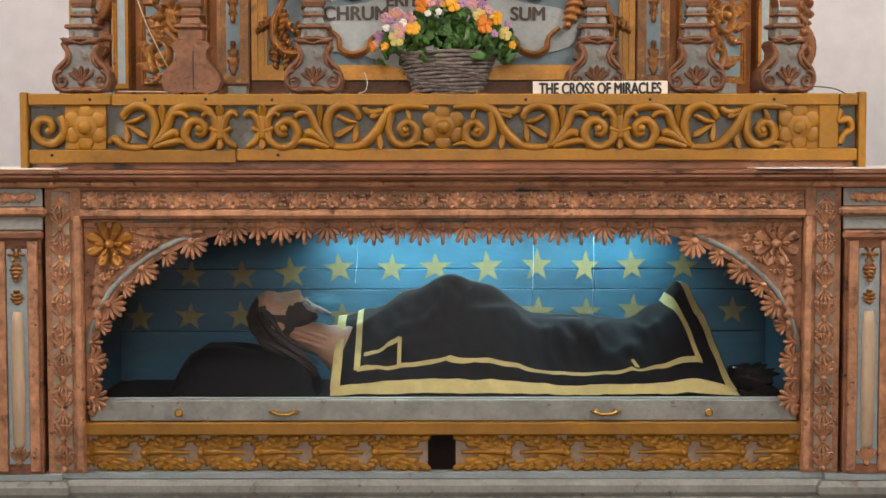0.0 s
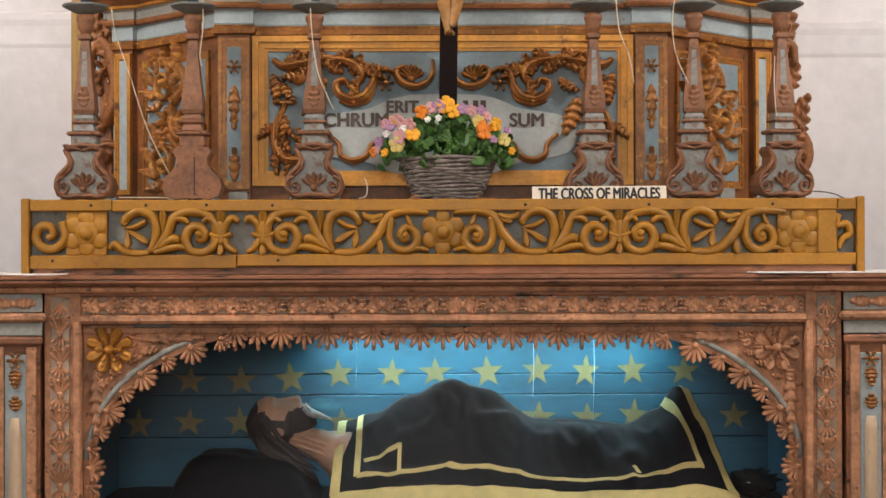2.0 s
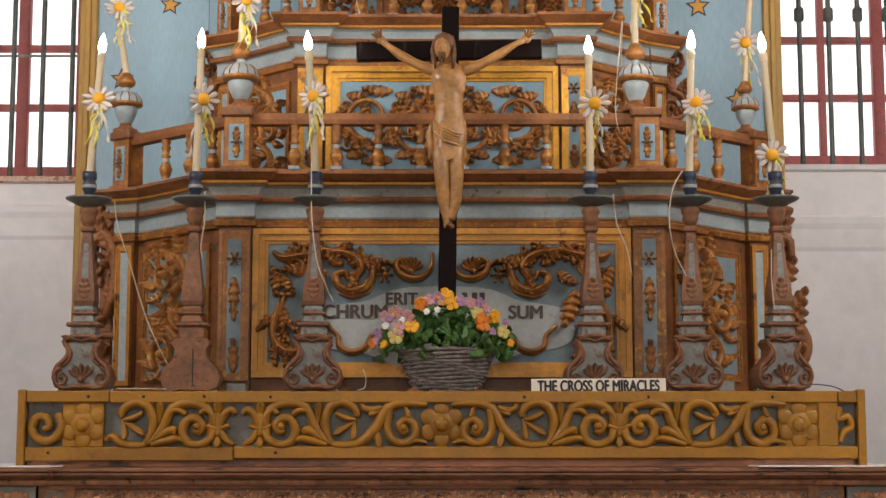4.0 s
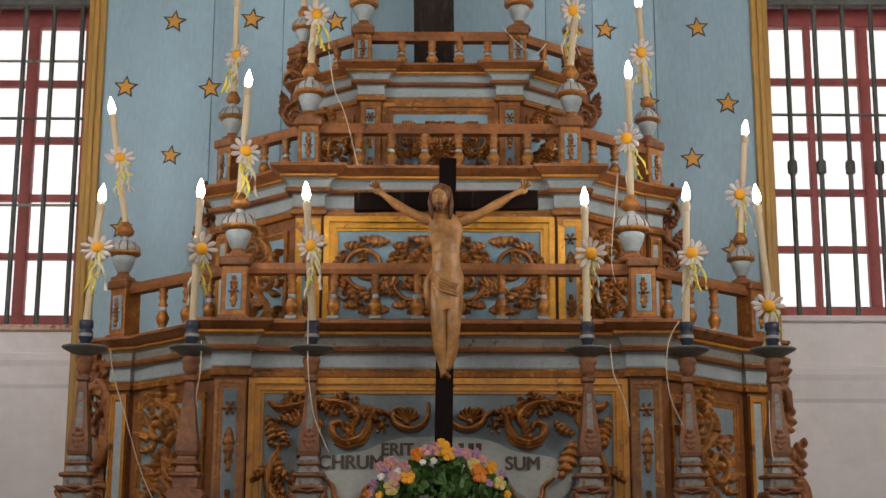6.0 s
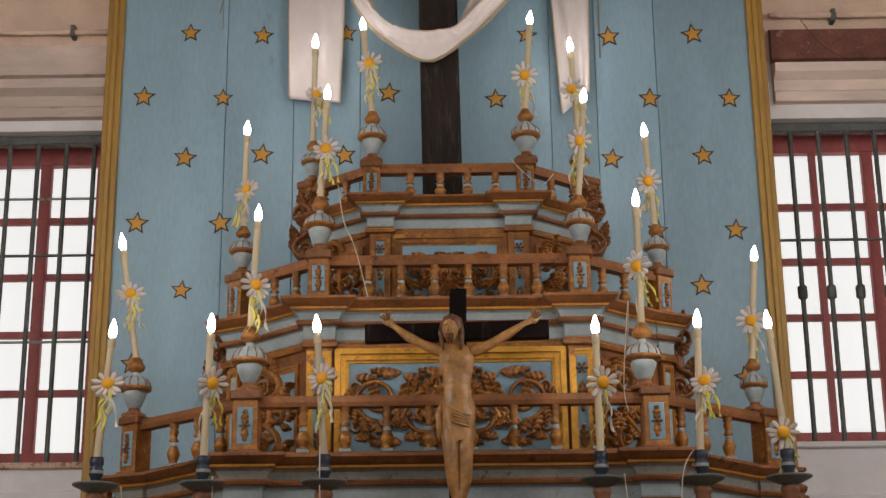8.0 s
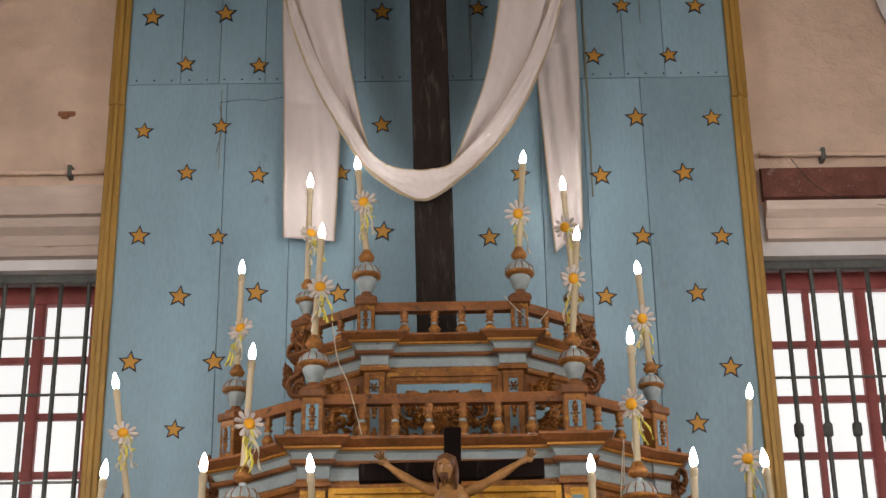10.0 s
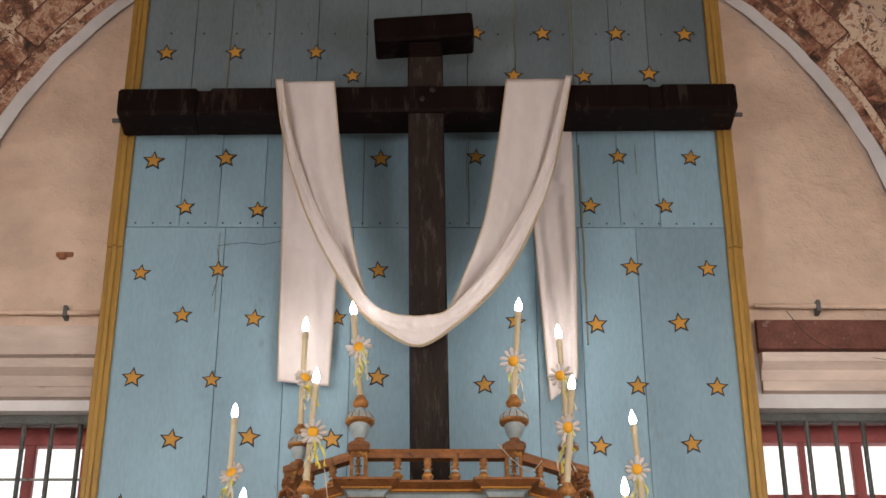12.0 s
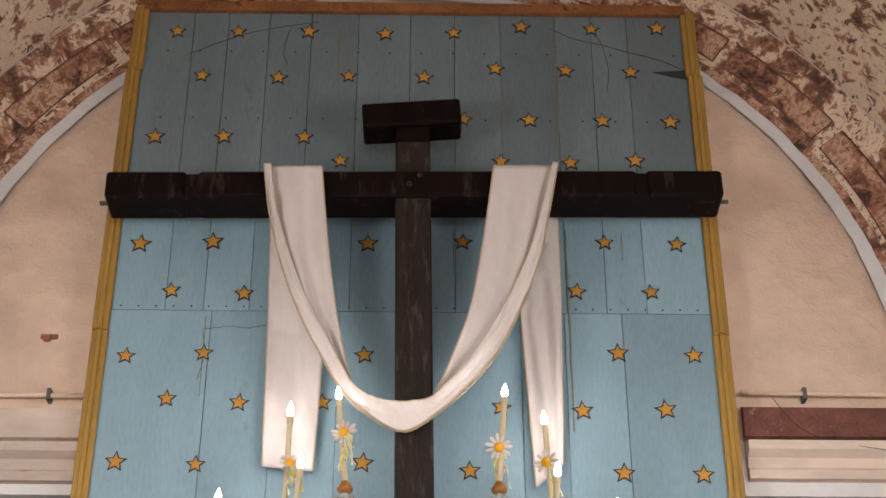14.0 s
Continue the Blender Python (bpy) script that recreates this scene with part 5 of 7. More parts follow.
# carved fringe with the arch
fringe = thing("case_fringe", "pierced carved wooden fringe with shells round the glass case", "carving")
arch_pts = [(1.262, 0.46), (1.262, 0.64)] + [(0.55 + 0.712 * math.cos(a), min(1.085, 0.64 + 0.47 * math.sin(a))) for a in [math.pi / 2 * k / 16 for k in range(1, 15)]]
outline = [(0.0, 1.135), (0.0, 1.088)] + [(x, z + 0.003) for x, z in reversed(arch_pts)] + [(1.305, 0.46), (1.305, 1.135)]
part("board", Shape().slab(outline, 4.862, 4.88).mirror(), TERRA, fringe)
part("top_edge", Shape().box(-1.305, 1.305, 4.846, 4.863, 1.104, 1.126), TERRA, fringe)
for sx in (-1, 1):
    band = [(sx * (0.56 + 0.735 * math.cos(a)), 0.64 + 0.50 * math.sin(a)) for a in [math.pi / 2 * k / 16 for k in range(0, 12)]]
    part("arch_band", Shape().ribbon(band, 0.022, 0.012, 4.861), GREY, fringe, "pale grey arch line")
    cx, cz = sx * 1.21, 1.045
    s = Shape()
    for i in range(8):
        a = 2 * math.pi * (i + 0.5) / 8
        s.leaf(cx + 0.022 * math.cos(a), cz + 0.022 * math.sin(a), a, 0.066, 0.060, 0.022, 4.859 - 0.002 * (i % 2), 0, 0)
    s.rosette(cx, cz, 0.048, 0.024, 4.848, 6, 0)
    s.dome(cx, cz, 0.018, 0.03, 4.842, 12)
    part("corner_flower", s, OLDGILT if sx < 0 else TERRA, fringe, "gilded corner flower" if sx < 0 else "red-brown corner flower")
    s = Shape()
    s.leaf(sx * 1.13, 1.09, math.pi if sx > 0 else 0, 0.26, 0.05, 0.018, 4.86, 6, 0).leaf(sx * 1.26, 0.97, -math.pi / 2, 0.24, 0.05, 0.018, 4.86, 6, 0)
    s.scroll(sx * 1.12, 1.10, 0.022, 0, 1.2, 0.012, 0.016, 4.86)
    outer = [(sx * (0.57 + 0.80 * math.cos(a)), 0.65 + 0.53 * math.sin(a)) for a in [math.pi / 2 * k / 20 for k in range(6, 12)]]
    leafy(s, outer, 0.034, 0.058, 0.034, 0.022, 4.862, random.Random(8), 0.9)
    carved("spandrel_leaf", s, TERRA, fringe)
for k in range(19):
    x = -0.756 + 0.084 * k
    s = Shape()
    if k % 2 == 0:
        s.palmette(x, 1.116, 0.066, -math.pi / 2, 0.02, 4.861, 7, 2.7)
    else:
        s.palmette(x, 1.116, 0.062, -math.pi / 2, 0.017, 4.862, 3, 1.0).dome(x, 1.098, 0.012, 0.024, 4.861, 8)
    shell = part("shell", s, TERRA, fringe)
    for dx, dz in (((-0.030, 0.060), (0.0, 0.070), (0.030, 0.060)) if k % 2 == 0 else ((0.0, 0.068),)):
        part("drop", Shape().lathe([(0.003, 0.012), (0.007, 0.006), (0.008, 0.0), (0.005, -0.007), (0.001, -0.010)][::-1], x + dx, 4.866, 1.116 - dz, 8), TERRA, shell)
for sx in (-1, 1):
    for k in range(7):
        a = math.pi / 2 * (0.14 + k * 0.105)
        x, z = sx * (0.555 + 0.718 * math.cos(a)), 0.645 + 0.472 * math.sin(a)
        inward = math.atan2(-math.sin(a) * 0.9, -sx * math.cos(a))
        s = Shape().palmette(x, z, 0.068 if k % 2 else 0.052, inward, 0.02, 4.860, 7 if k % 2 else 5, 2.5 if k % 2 else 1.6)
        part("shell", s, TERRA, fringe)
    for k in range(4):
        s = Shape().palmette(sx * 1.285, 0.47 + k * 0.070, 0.062 if k % 2 == 0 else 0.045, math.pi if sx > 0 else 0, 0.02, 4.860, 7 if k % 2 == 0 else 5, 2.6)
        part("shell", s, TERRA, fringe)
    s = Shape().leaf(sx * 1.285, 0.40, math.pi / 2, 0.07, 0.04, 0.02, 4.86, 3, 0)
    part("shell", s, TERRA, fringe)
for x in (-1.05, 0.03, 1.05):
    s = Shape().box(x - 0.07, x + 0.07, 4.838, 4.847, 1.128, 1.139, 0.001)
    part("hinge", s, IRON, fringe, "long dark hinge")
    part("hinge_pin", Shape().tube([(x - 0.07, 4.836, 1.139), (x + 0.07, 4.836, 1.139)], 0.003, 6), IRON, fringe)

# glass front and the case behind it
door = thing("glass_case_door", "glass door with pale grey wooden bottom rail, brass knobs and handles", "glass door")
pane = part("pane", Shape().box(-1.30, 1.30, 4.886, 4.890, 0.462, 1.13, 0.001), GLASS, door, "clear glass")
pane.visible_shadow = False
part("bottom_rail", Shape().box(-1.295, 1.295, 4.858, 4.90, 0.384, 0.462, 0.004), GREY, door)
part("top_lip", Shape().box(-1.25, 1.25, 4.884, 4.902, 0.4625, 0.468, 0.001), SILVER, door)
for x in (-0.965, 0.97):
    k = part("knob", Shape().lathe([(0.006, 0), (0.006, 0.008), (0.015, 0.014), (0.016, 0.02), (0.010, 0.024)], n=14), BRASS, door, "round brass knob", pose(x, 4.858, 0.418, 90, 0, 0))
for x in (-0.582, 0.595):
    s = Shape().lathe([(0.012, 0), (0.009, 0.004)], -0.035, 0, 0, 10).lathe([(0.012, 0), (0.009, 0.004)], 0.035, 0, 0, 10)
    part("handle", Shape().tube([(x - 0.055, 4.857, 0.42), (x - 0.035, 4.846, 0.418), (x - 0.02, 4.84, 0.412), (x + 0.02, 4.84, 0.412), (x + 0.035, 4.846, 0.418), (x + 0.055, 4.857, 0.42)], [0.004, 0.007, 0.008, 0.008, 0.007, 0.004], 8).dome(x - 0.035, 0.421, 0.01, 0.012, 4.857, 8).dome(x + 0.035, 0.421, 0.01, 0.012, 4.857, 8), BRASS, door, "brass drop handle")
HERE = CASE_GROUP
case = thing("display_case", "blue painted case interior with yellow stars", "display case")
part("case_floor", Shape().box(-1.36, 1.36, 4.905, 5.62, 0.36, 0.385), BLACKWOOD, case)
for z0, z1 in ((0.385, 0.595), (0.597, 0.772), (0.774, 0.858), (0.860, 1.12)):
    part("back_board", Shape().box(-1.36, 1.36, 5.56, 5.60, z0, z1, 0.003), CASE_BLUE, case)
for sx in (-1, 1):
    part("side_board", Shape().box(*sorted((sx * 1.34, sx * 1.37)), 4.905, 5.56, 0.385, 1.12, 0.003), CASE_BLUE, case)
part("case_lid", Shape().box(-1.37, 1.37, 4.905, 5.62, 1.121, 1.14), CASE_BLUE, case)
part("valance_back", Shape().box(-1.3, 1.3, 4.905, 4.915, 1.10, 1.12), BLACKWOOD, case)
cs = star_shape(0.066, 5.5575, 5.562, 0.40).mesh("star", STARCASE)
for x, z in ((-1.045, 0.833), (-0.834, 0.833), (-0.63, 0.842), (-0.431, 0.861), (-0.213, 0.861), (-0.033, 0.866), (0.183, 0.866), (0.389, 0.874), (0.588, 0.869), (0.78, 0.874), (0.993, 0.869), (1.2, 0.87), (-1.258, 0.652), (-1.05, 0.658), (-0.84, 0.66), (-0.421, 0.658), (-0.2, 0.67), (0.393, 0.677), (0.593, 0.675), (0.786, 0.683), (1.0, 0.68), (1.2, 0.68)):
    o = new("star", cs)
    o.parent, o.matrix_basis = case, pose(x, 0, z, 0, rs.uniform(-6, 6), 0) @ Matrix.Diagonal((1.0 + rs.uniform(-0.08, 0.12), 1, 1.0 + rs.uniform(-0.08, 0.12), 1))
s = Shape()
for xa, zb in ((0.37, 0.60), (0.62, 0.55), (-0.36, 0.80)):
    s.tube([(xa, 5.558, 1.1), (xa + 0.005, 5.558, 0.9), (xa - 0.004, 5.558, zb)], 0.0014, 5)
part("drip_line", s, BLUE, case, "pale drip marks")
lampbox = solid("case_lamp", Shape().box(-0.50, 0.91, 5.42, 5.48, 1.085, 1.118, 0.006), GREY, "slim strip lamp under the lid of the case", "lamp")

# things in the case
def multi(name, pieces, label, category):
    """One mesh from several shapes, each with its own paint."""
    all_, mats = Shape(), []
    idx = []
    for sh, mat in pieces:
        all_.put(sh, Matrix.Identity(4))
        idx += [len(mats)] * len(sh.f)
        mats.append(mat)
    me = all_.mesh(name, mats[0])
    for mt in mats[1:]:
        me.materials.append(mt)
    me.polygons.foreach_set("material_index", idx)
    ob = new(name, me)
    ob.matrix_basis = HERE
    return tagged(ob, label, category)


def blob(c, r, n=18, k=12, rough=0.0, seed=0.0):
    s = Shape()
    v, f = [], []
    for j in range(k + 1):
        b = -math.pi / 2 + math.pi * j / k
        for i in range(n):
            a = 2 * math.pi * i / n
            d = Vector((math.cos(a) * math.cos(b), math.sin(a) * math.cos(b), math.sin(b)))
            q = 1 + rough * noise.noise(d * 4 + Vector((seed, 0, 0)))
            v.append((c[0] + r[0] * d.x * q, c[1] + r[1] * d.y * q, c[2] + r[2] * d.z * q))
    for j in range(k):
        for i in range(n):
            m = (i + 1) % n
            f.append((j * n + i, j * n + m, (j + 1) * n + m, (j + 1) * n + i))
    return s.add(v, f, True)


hy = 5.22
HEAD_X, HEAD_Z = -0.775, 0.690
TOPS = ((0, 0.0), (0.02, 0.05), (0.05, 0.090), (0.08, 0.108), (0.112, 0.107), (0.13, 0.096), (0.17, 0.088), (0.205, 0.082), (0.225, 0.076), (0.24, 0.076), (0.255, 0.066), (0.272, 0.038), (0.285, 0.0))
BOTS = ((0, 0.0), (0.02, 0.06), (0.06, 0.098), (0.10, 0.108), (0.15, 0.098), (0.19, 0.07), (0.23, 0.045), (0.285, 0.0))
WIDE = ((0, 0.0), (0.02, 0.045), (0.07, 0.074), (0.12, 0.079), (0.18, 0.068), (0.23, 0.048), (0.26, 0.034), (0.285, 0.0))


def along(curve, a):
    for (p, u), (q, w) in zip(curve[:-1], curve[1:]):
        if a <= q:
            return u + (w - u) * (a - p) / (q - p)
    return curve[-1][1]


skin, hair = Shape(), Shape()
NH, NR = 56, 40
hv, hf, is_hair = [], {0: [], 1: []}, []
for i in range(NH + 1):
    a = 0.285 * i / NH
    for j in range(NR):
        th = 2 * math.pi * j / NR
        c = math.cos(th)
        y = along(WIDE, a) * math.sin(th)
        z = (along(TOPS, a) if c > 0 else along(BOTS, a)) * (abs(c) ** 0.85) * (1 if c > 0 else -1)
        face = max(0, c)
        nose = 0.030 * max(0, min(1, (a - 0.118) / 0.085)) * max(0, min(1, (0.226 - a) / 0.012))
        z += face * nose * math.exp(-(y / 0.011) ** 2)
        z -= face * 0.013 * math.exp(-((abs(y) - 0.032) / 0.014) ** 2 - ((a - 0.138) / 0.014) ** 2)
        z += face * 0.007 * math.exp(-((abs(y) - 0.031) / 0.010) ** 2 - ((a - 0.139) / 0.008) ** 2)
        z += face * 0.007 * math.exp(-(y / 0.018) ** 2 - ((a - 0.238) / 0.006) ** 2)
        ang = min(th, 2 * math.pi - th)
        dark = a < 0.045 + 0.012 * abs(math.sin(th)) or ang > 1.55 - 0.3 * (a < 0.09) or (a > 0.165 and ang > 0.62 + 9.0 * max(0.0, 0.222 - a) + 0.12 * noise.noise((a * 70, 1, 3)))
        if dark:
            k = 1 + 0.10 * abs(noise.noise((a * 60, th * 5, 2))) + 0.05 * noise.noise((a * 160, th * 14, 5))
            y, z = y * k, z * k
        is_hair.append(dark)
        hv.append((HEAD_X + a, hy + y, HEAD_Z + z))
for i in range(NH):
    for j in range(NR):
        q = (i * NR + j, i * NR + (j + 1) % NR, (i + 1) * NR + (j + 1) % NR, (i + 1) * NR + j)
        hf[sum(is_hair[k] for k in q) >= 2].append(q)
skin.add(hv, hf[0], True)
hair.add(hv, hf[1], True)
skin.put(blob((-0.640, hy - 0.078, 0.662), (0.026, 0.012, 0.020)), Matrix.Identity(4))
skin.tube([(-0.62, hy, 0.665), (-0.55, hy, 0.63), (-0.47, hy, 0.598), (-0.39, hy, 0.565)], [0.05, 0.052, 0.066, 0.11], 20)
for q in (-0.026, -0.006, 0.016):
    skin.tube([(-0.60, hy - 0.047, 0.645 + q), (-0.53, hy - 0.052, 0.625 + q), (-0.45, hy - 0.066, 0.598 + q)], [0.006, 0.010, 0.007], 8)
rh = random.Random(12)
for k in range(16):
    o, dy = rh.uniform(-0.05, 0.04), rh.uniform(-0.012, 0.012)
    w = [rh.uniform(-0.012, 0.012) for _ in range(4)]
    hair.tube([(-0.715 + o * 0.6, hy - 0.062 + dy, 0.705 + o), (-0.675 + o * 0.5 + w[0], hy - 0.085 + dy, 0.645 + o), (-0.62 + w[1], hy - 0.092 + dy, 0.595 + o * 0.8 + w[2]), (-0.56 + w[2], hy - 0.098 + dy, 0.555 + o * 0.7 + w[3]), (-0.49 + w[3], hy - 0.10 + dy, 0.512 + o)], [0.008, 0.012, 0.012, 0.010, 0.003], 7)
beard = Shape()
for q in (-0.026, -0.014, -0.004, 0.006, 0.016, 0.026):
    beard.tube([(-0.548, hy + q, 0.760 - abs(q) * 0.3), (-0.528, hy + q, 0.744 - abs(q) * 0.5), (-0.49, hy + q * 0.8, 0.724), (-0.44, hy + q * 0.4, 0.706)], [0.012, 0.015, 0.012, 0.003], 8)
multi("reclining_statue", [(skin, SKIN), (hair, HAIR), (beard, material("grey_painted_beard", (0.34, 0.32, 0.30), 0.5, 0, 0.5, 1.4, 40))], "life-size painted wooden statue lying on its back in the case", "statue")

s = Shape()
v, f = [], []
NA, NB = 30, 18
for i in range(NA + 1):
    for j in range(NB + 1):
        u, w = 2 * i / NA - 1, 2 * j / NB - 1
        edge = (1 - abs(u) ** 3.2) * (1 - abs(w) ** 3.2)
        x, y = -0.77 + 0.29 * u, 5.22 + 0.22 * w
        z = 0.39 + 0.215 * max(edge, 0) ** 0.72 * (1 - 0.22 * math.exp(-((u - 0.2) ** 2 + w * w) * 3)) + 0.016 * noise.noise((x * 9, y * 9, 1)) + 0.010 * abs(noise.noise((x * 22, y * 16, 6)))
        v.append((x, y, z))
for i in range(NA):
    for j in range(NB):
        f.append((i * (NB + 1) + j, i * (NB + 1) + j + 1, (i + 1) * (NB + 1) + j + 1, (i + 1) * (NB + 1) + j))
solid("pillow", s.add(v, f, True), BLACKCLOTH, "plump black pillow under the statue's head", "pillow")
solid("mattress", Shape().box(-1.28, 1.31, 4.93, 5.53, 0.386, 0.396, 0.004), BLACKCLOTH, "thin black mattress on the case floor", "mattress")

RIDGE = ((-0.45, 0.66), (-0.40, 0.69), (-0.27, 0.725), (-0.12, 0.80), (0.03, 0.862), (0.16, 0.825), (0.37, 0.70), (0.55, 0.695), (0.73, 0.68), (0.84, 0.74), (0.92, 0.83), (1.0, 0.80), (1.16, 0.62))


def ridge(x):
    for (a, za), (b, zb) in zip(RIDGE[:-1], RIDGE[1:]):
        if x <= b:
            t = max(0, (x - a) / (b - a))
            t = t * t * (3 - 2 * t)
            return za + (zb - za) * t
    return RIDGE[-1][1]


def pall_point(u, w, lift=0.0):
    """u along the statue 0 to 1, w across it 0 (front hem) to 1 (back hem)."""
    c = 1 - abs(2 * w - 1)
    rise = math.sin(min(1, c * 1.05) * math.pi / 2) ** 0.75
    x = -0.43 + u * (1.58 - 0.20 * rise) + 0.02 * rise
    y = 4.985 + 0.55 * w
    if w < 0.5:
        y += 0.05 * math.sin(2 * math.pi * w)
    top = ridge(x)
    z = 0.398 + (top - 0.398) * rise
    amp = 0.018 * math.sin(math.pi * min(1, c * 1.3)) + 0.004
    z += amp * (noise.noise((x * 5, y * 7, 2)) + 0.7 * abs(noise.noise((x * 9 + y * 8, y * 4 - x * 2, 8))) + 0.9 * (1 - abs(noise.noise((x * 7 - z * 6, z * 5 + x * 2, 3)) * 2)) ** 3 + 0.35 * noise.noise((x * 24 + z * 9, z * 16, 5)))
    y += 0.004 * (1 - rise) * math.sin(x * 17) * (c > 0.02) - lift
    return Vector((x, y, z + lift * 0.8))


s = Shape()
v, f = [], []
NA, NB = 150, 60
for i in range(NA + 1):
    for j in range(NB + 1):
        v.append(pall_point(i / NA, j / NB))
for i in range(NA):
    for j in range(NB):
        f.append((i * (NB + 1) + j, i * (NB + 1) + j + 1, (i + 1) * (NB + 1) + j + 1, (i + 1) * (NB + 1) + j))
pall = solid("pall", s.add(v, f, True), BLACKCLOTH, "black velvet pall with gold ribbon borders over the statue", "cloth")


def trim(u0, w0, u1, w1, width, along_u, n=40):
    s = Shape()
    v, f = [], []
    for i in range(n + 1):
        t = i / n
        u, w = u0 + (u1 - u0) * t, w0 + (w1 - w0) * t
        for d in (-0.5, 0, 0.5):
            uu, wv = (u, w + d * width) if along_u else (u + d * width, w)
            v.append(pall_point(uu, max(0.001, wv), 0.005))
    for i in range(n):
        for k in range(2):
            f.append((i * 3 + k, i * 3 + k + 1, i * 3 + k + 4, i * 3 + k + 3))
    part("gold_border", s.add(v, f, True), GOLDTRIM, pall, "gold ribbon border")


trim(0.0, 0.016, 0.99, 0.016, 0.022, True, 70)
trim(0.010, 0.02, 0.012, 0.80, 0.024, False)
trim(0.062, 0.066, 0.064, 0.80, 0.016, False)
trim(0.062, 0.066, 0.93, 0.066, 0.012, True, 70)
trim(0.982, 0.02, 0.985, 0.62, 0.024, False)
trim(0.925, 0.066, 0.925, 0.60, 0.015, False)
trim(0.078, 0.125, 0.17, 0.145, 0.016, True, 12)
trim(0.168, 0.07, 0.172, 0.148, 0.010, False, 8)
trim(0.775, 0.08, 0.77, 0.105, 0.012, False, 6)
solid("plastic_bag", blob((1.205, 5.2, 0.455), (0.09, 0.08, 0.05), 20, 14, 0.7, 3.0), plain("black_shiny_plastic", (0.012, 0.013, 0.013), 0.12), "crumpled black plastic bag in the corner of the case", "bag")

HERE = ALTAR_GROUP
# below the case: ochre strip and carved ochre panels
part("ochre_strip", Shape().box(-1.335, 1.34, 4.838, 4.90, 0.334, 0.382, 0.005), OCHRE, altar, "ochre painted strip")
part("panel_backing", Shape().box(-1.335, 1.34, 4.872, 4.90, 0.197, 0.334), FIELD_BR, altar)
part("bare_gap", Shape().box(-0.056, 0.046, 4.868, 4.873, 0.20, 0.33), BLACKWOOD, altar, "bare dark gap between the panels")
for x0, x1 in ((-1.33, -0.50), (-0.495, -0.058), (0.048, 0.482), (0.487, 1.335)):
    s = Shape()
    n = max(2, round((x1 - x0) / 0.20))
    st = (x1 - x0) / n
    d = 1 if x0 < 0 else -1
    for k in range(n):
        cx = x0 + (k + (0.12 if d > 0 else 0.88)) * st
        side = 0 if d > 0 else math.pi
        s.ribbon([(cx, 0.265), (cx + d * st * 0.35, 0.268), (cx + d * st * 0.8, 0.264)], [0.030, 0.022, 0.012], 0.02, 4.871)
        for e in (1, -1):
            for a, ln, wd, cu in ((0.20, 0.92, 0.046, 0.1), (0.52, 0.74, 0.052, -0.2), (0.95, 0.44, 0.046, -0.4), (1.9, 0.34, 0.040, 0.4)):
                s.leaf(cx + d * 0.01, 0.265 + e * 0.006, side + d * e * a, st * ln, wd, 0.022, 4.871, 4, cu * d * e)
            s.scroll(cx + d * st * 0.62, 0.265 + e * 0.046, 0.017, 0, 1.3, 0.010, 0.018, 4.871, hand=e * d)
        s.dome(cx, 0.265, 0.016, 0.030, 4.871, 10)
    carved("panel_foliage", s, OCHRE, altar)

# end pedestals of the altar
for sx in (-1, 1):
    c = sx * 1.735
    ped = thing("altar_pedestal", "dark wooden end pedestal of the altar with pale inset strips", "pedestal", group="altar pedestals")
    part("body", Shape().box(c - 0.285, c + 0.285, 4.80, 5.6, 0.197, 1.255), TERRA_DK, ped)
    part("upper_block", Shape().box(c - 0.297, c + 0.297, 4.785, 4.80, 1.185, 1.252), GREY, ped, "pale grey block")
    part("middle_moulding", Shape().box(c - 0.315, c + 0.315, 4.765, 4.80, 1.150, 1.183, 0.01), TERRA, ped)
    part("lower_block", Shape().box(c - 0.297, c + 0.297, 4.785, 4.80, 1.10, 1.148), GREY, ped, "pale grey block")
    part("neck_moulding", Shape().box(c - 0.30, c + 0.30, 4.775, 4.80, 1.065, 1.097, 0.008), TERRA_DK, ped)
    for e in (-1, 1):
        xx = c + e * 0.20
        part("inset", Shape().box(xx - 0.039, xx + 0.039, 4.793, 4.801, 0.235, 1.03), SILVER, ped, "pale blue-grey inset strip")
        part("inset_fillet", Shape().ribbon([(xx, 0.29), (xx, 0.31), (xx, 0.5), (xx, 0.75), (xx, 0.80)], [0.020, 0.044, 0.048, 0.044, 0.030], 0.016, 4.793), CREAM, ped, "cream painted half-round")
        part("stile", Shape().box(xx - 0.075, xx - 0.04, 4.785, 4.80, 0.21, 1.06), TERRA, ped)
        part("stile", Shape().box(xx + 0.04, xx + 0.075, 4.785, 4.80, 0.21, 1.06), TERRA, ped)
        part("inset_carving", drop_carving(0.032, 0.11, 4.792), WOOD_GILT, ped, "", pose(xx, 0, 0.93))
        s = Shape().palmette(xx, 0.24, 0.06, math.pi / 2, 0.012, 4.792, 5, 1.4)
        part("foot_carving", s, TERRA, ped)
        s = Shape().leaf(xx, 1.218, 0, 0.075, 0.04, 0.012, 4.784, 4, 0).leaf(xx, 1.218, math.pi, 0.075, 0.04, 0.012, 4.784, 4, 0).dome(xx, 1.218, 0.014, 0.018, 4.784, 8)
        part("block_carving", s, TERRA, ped)

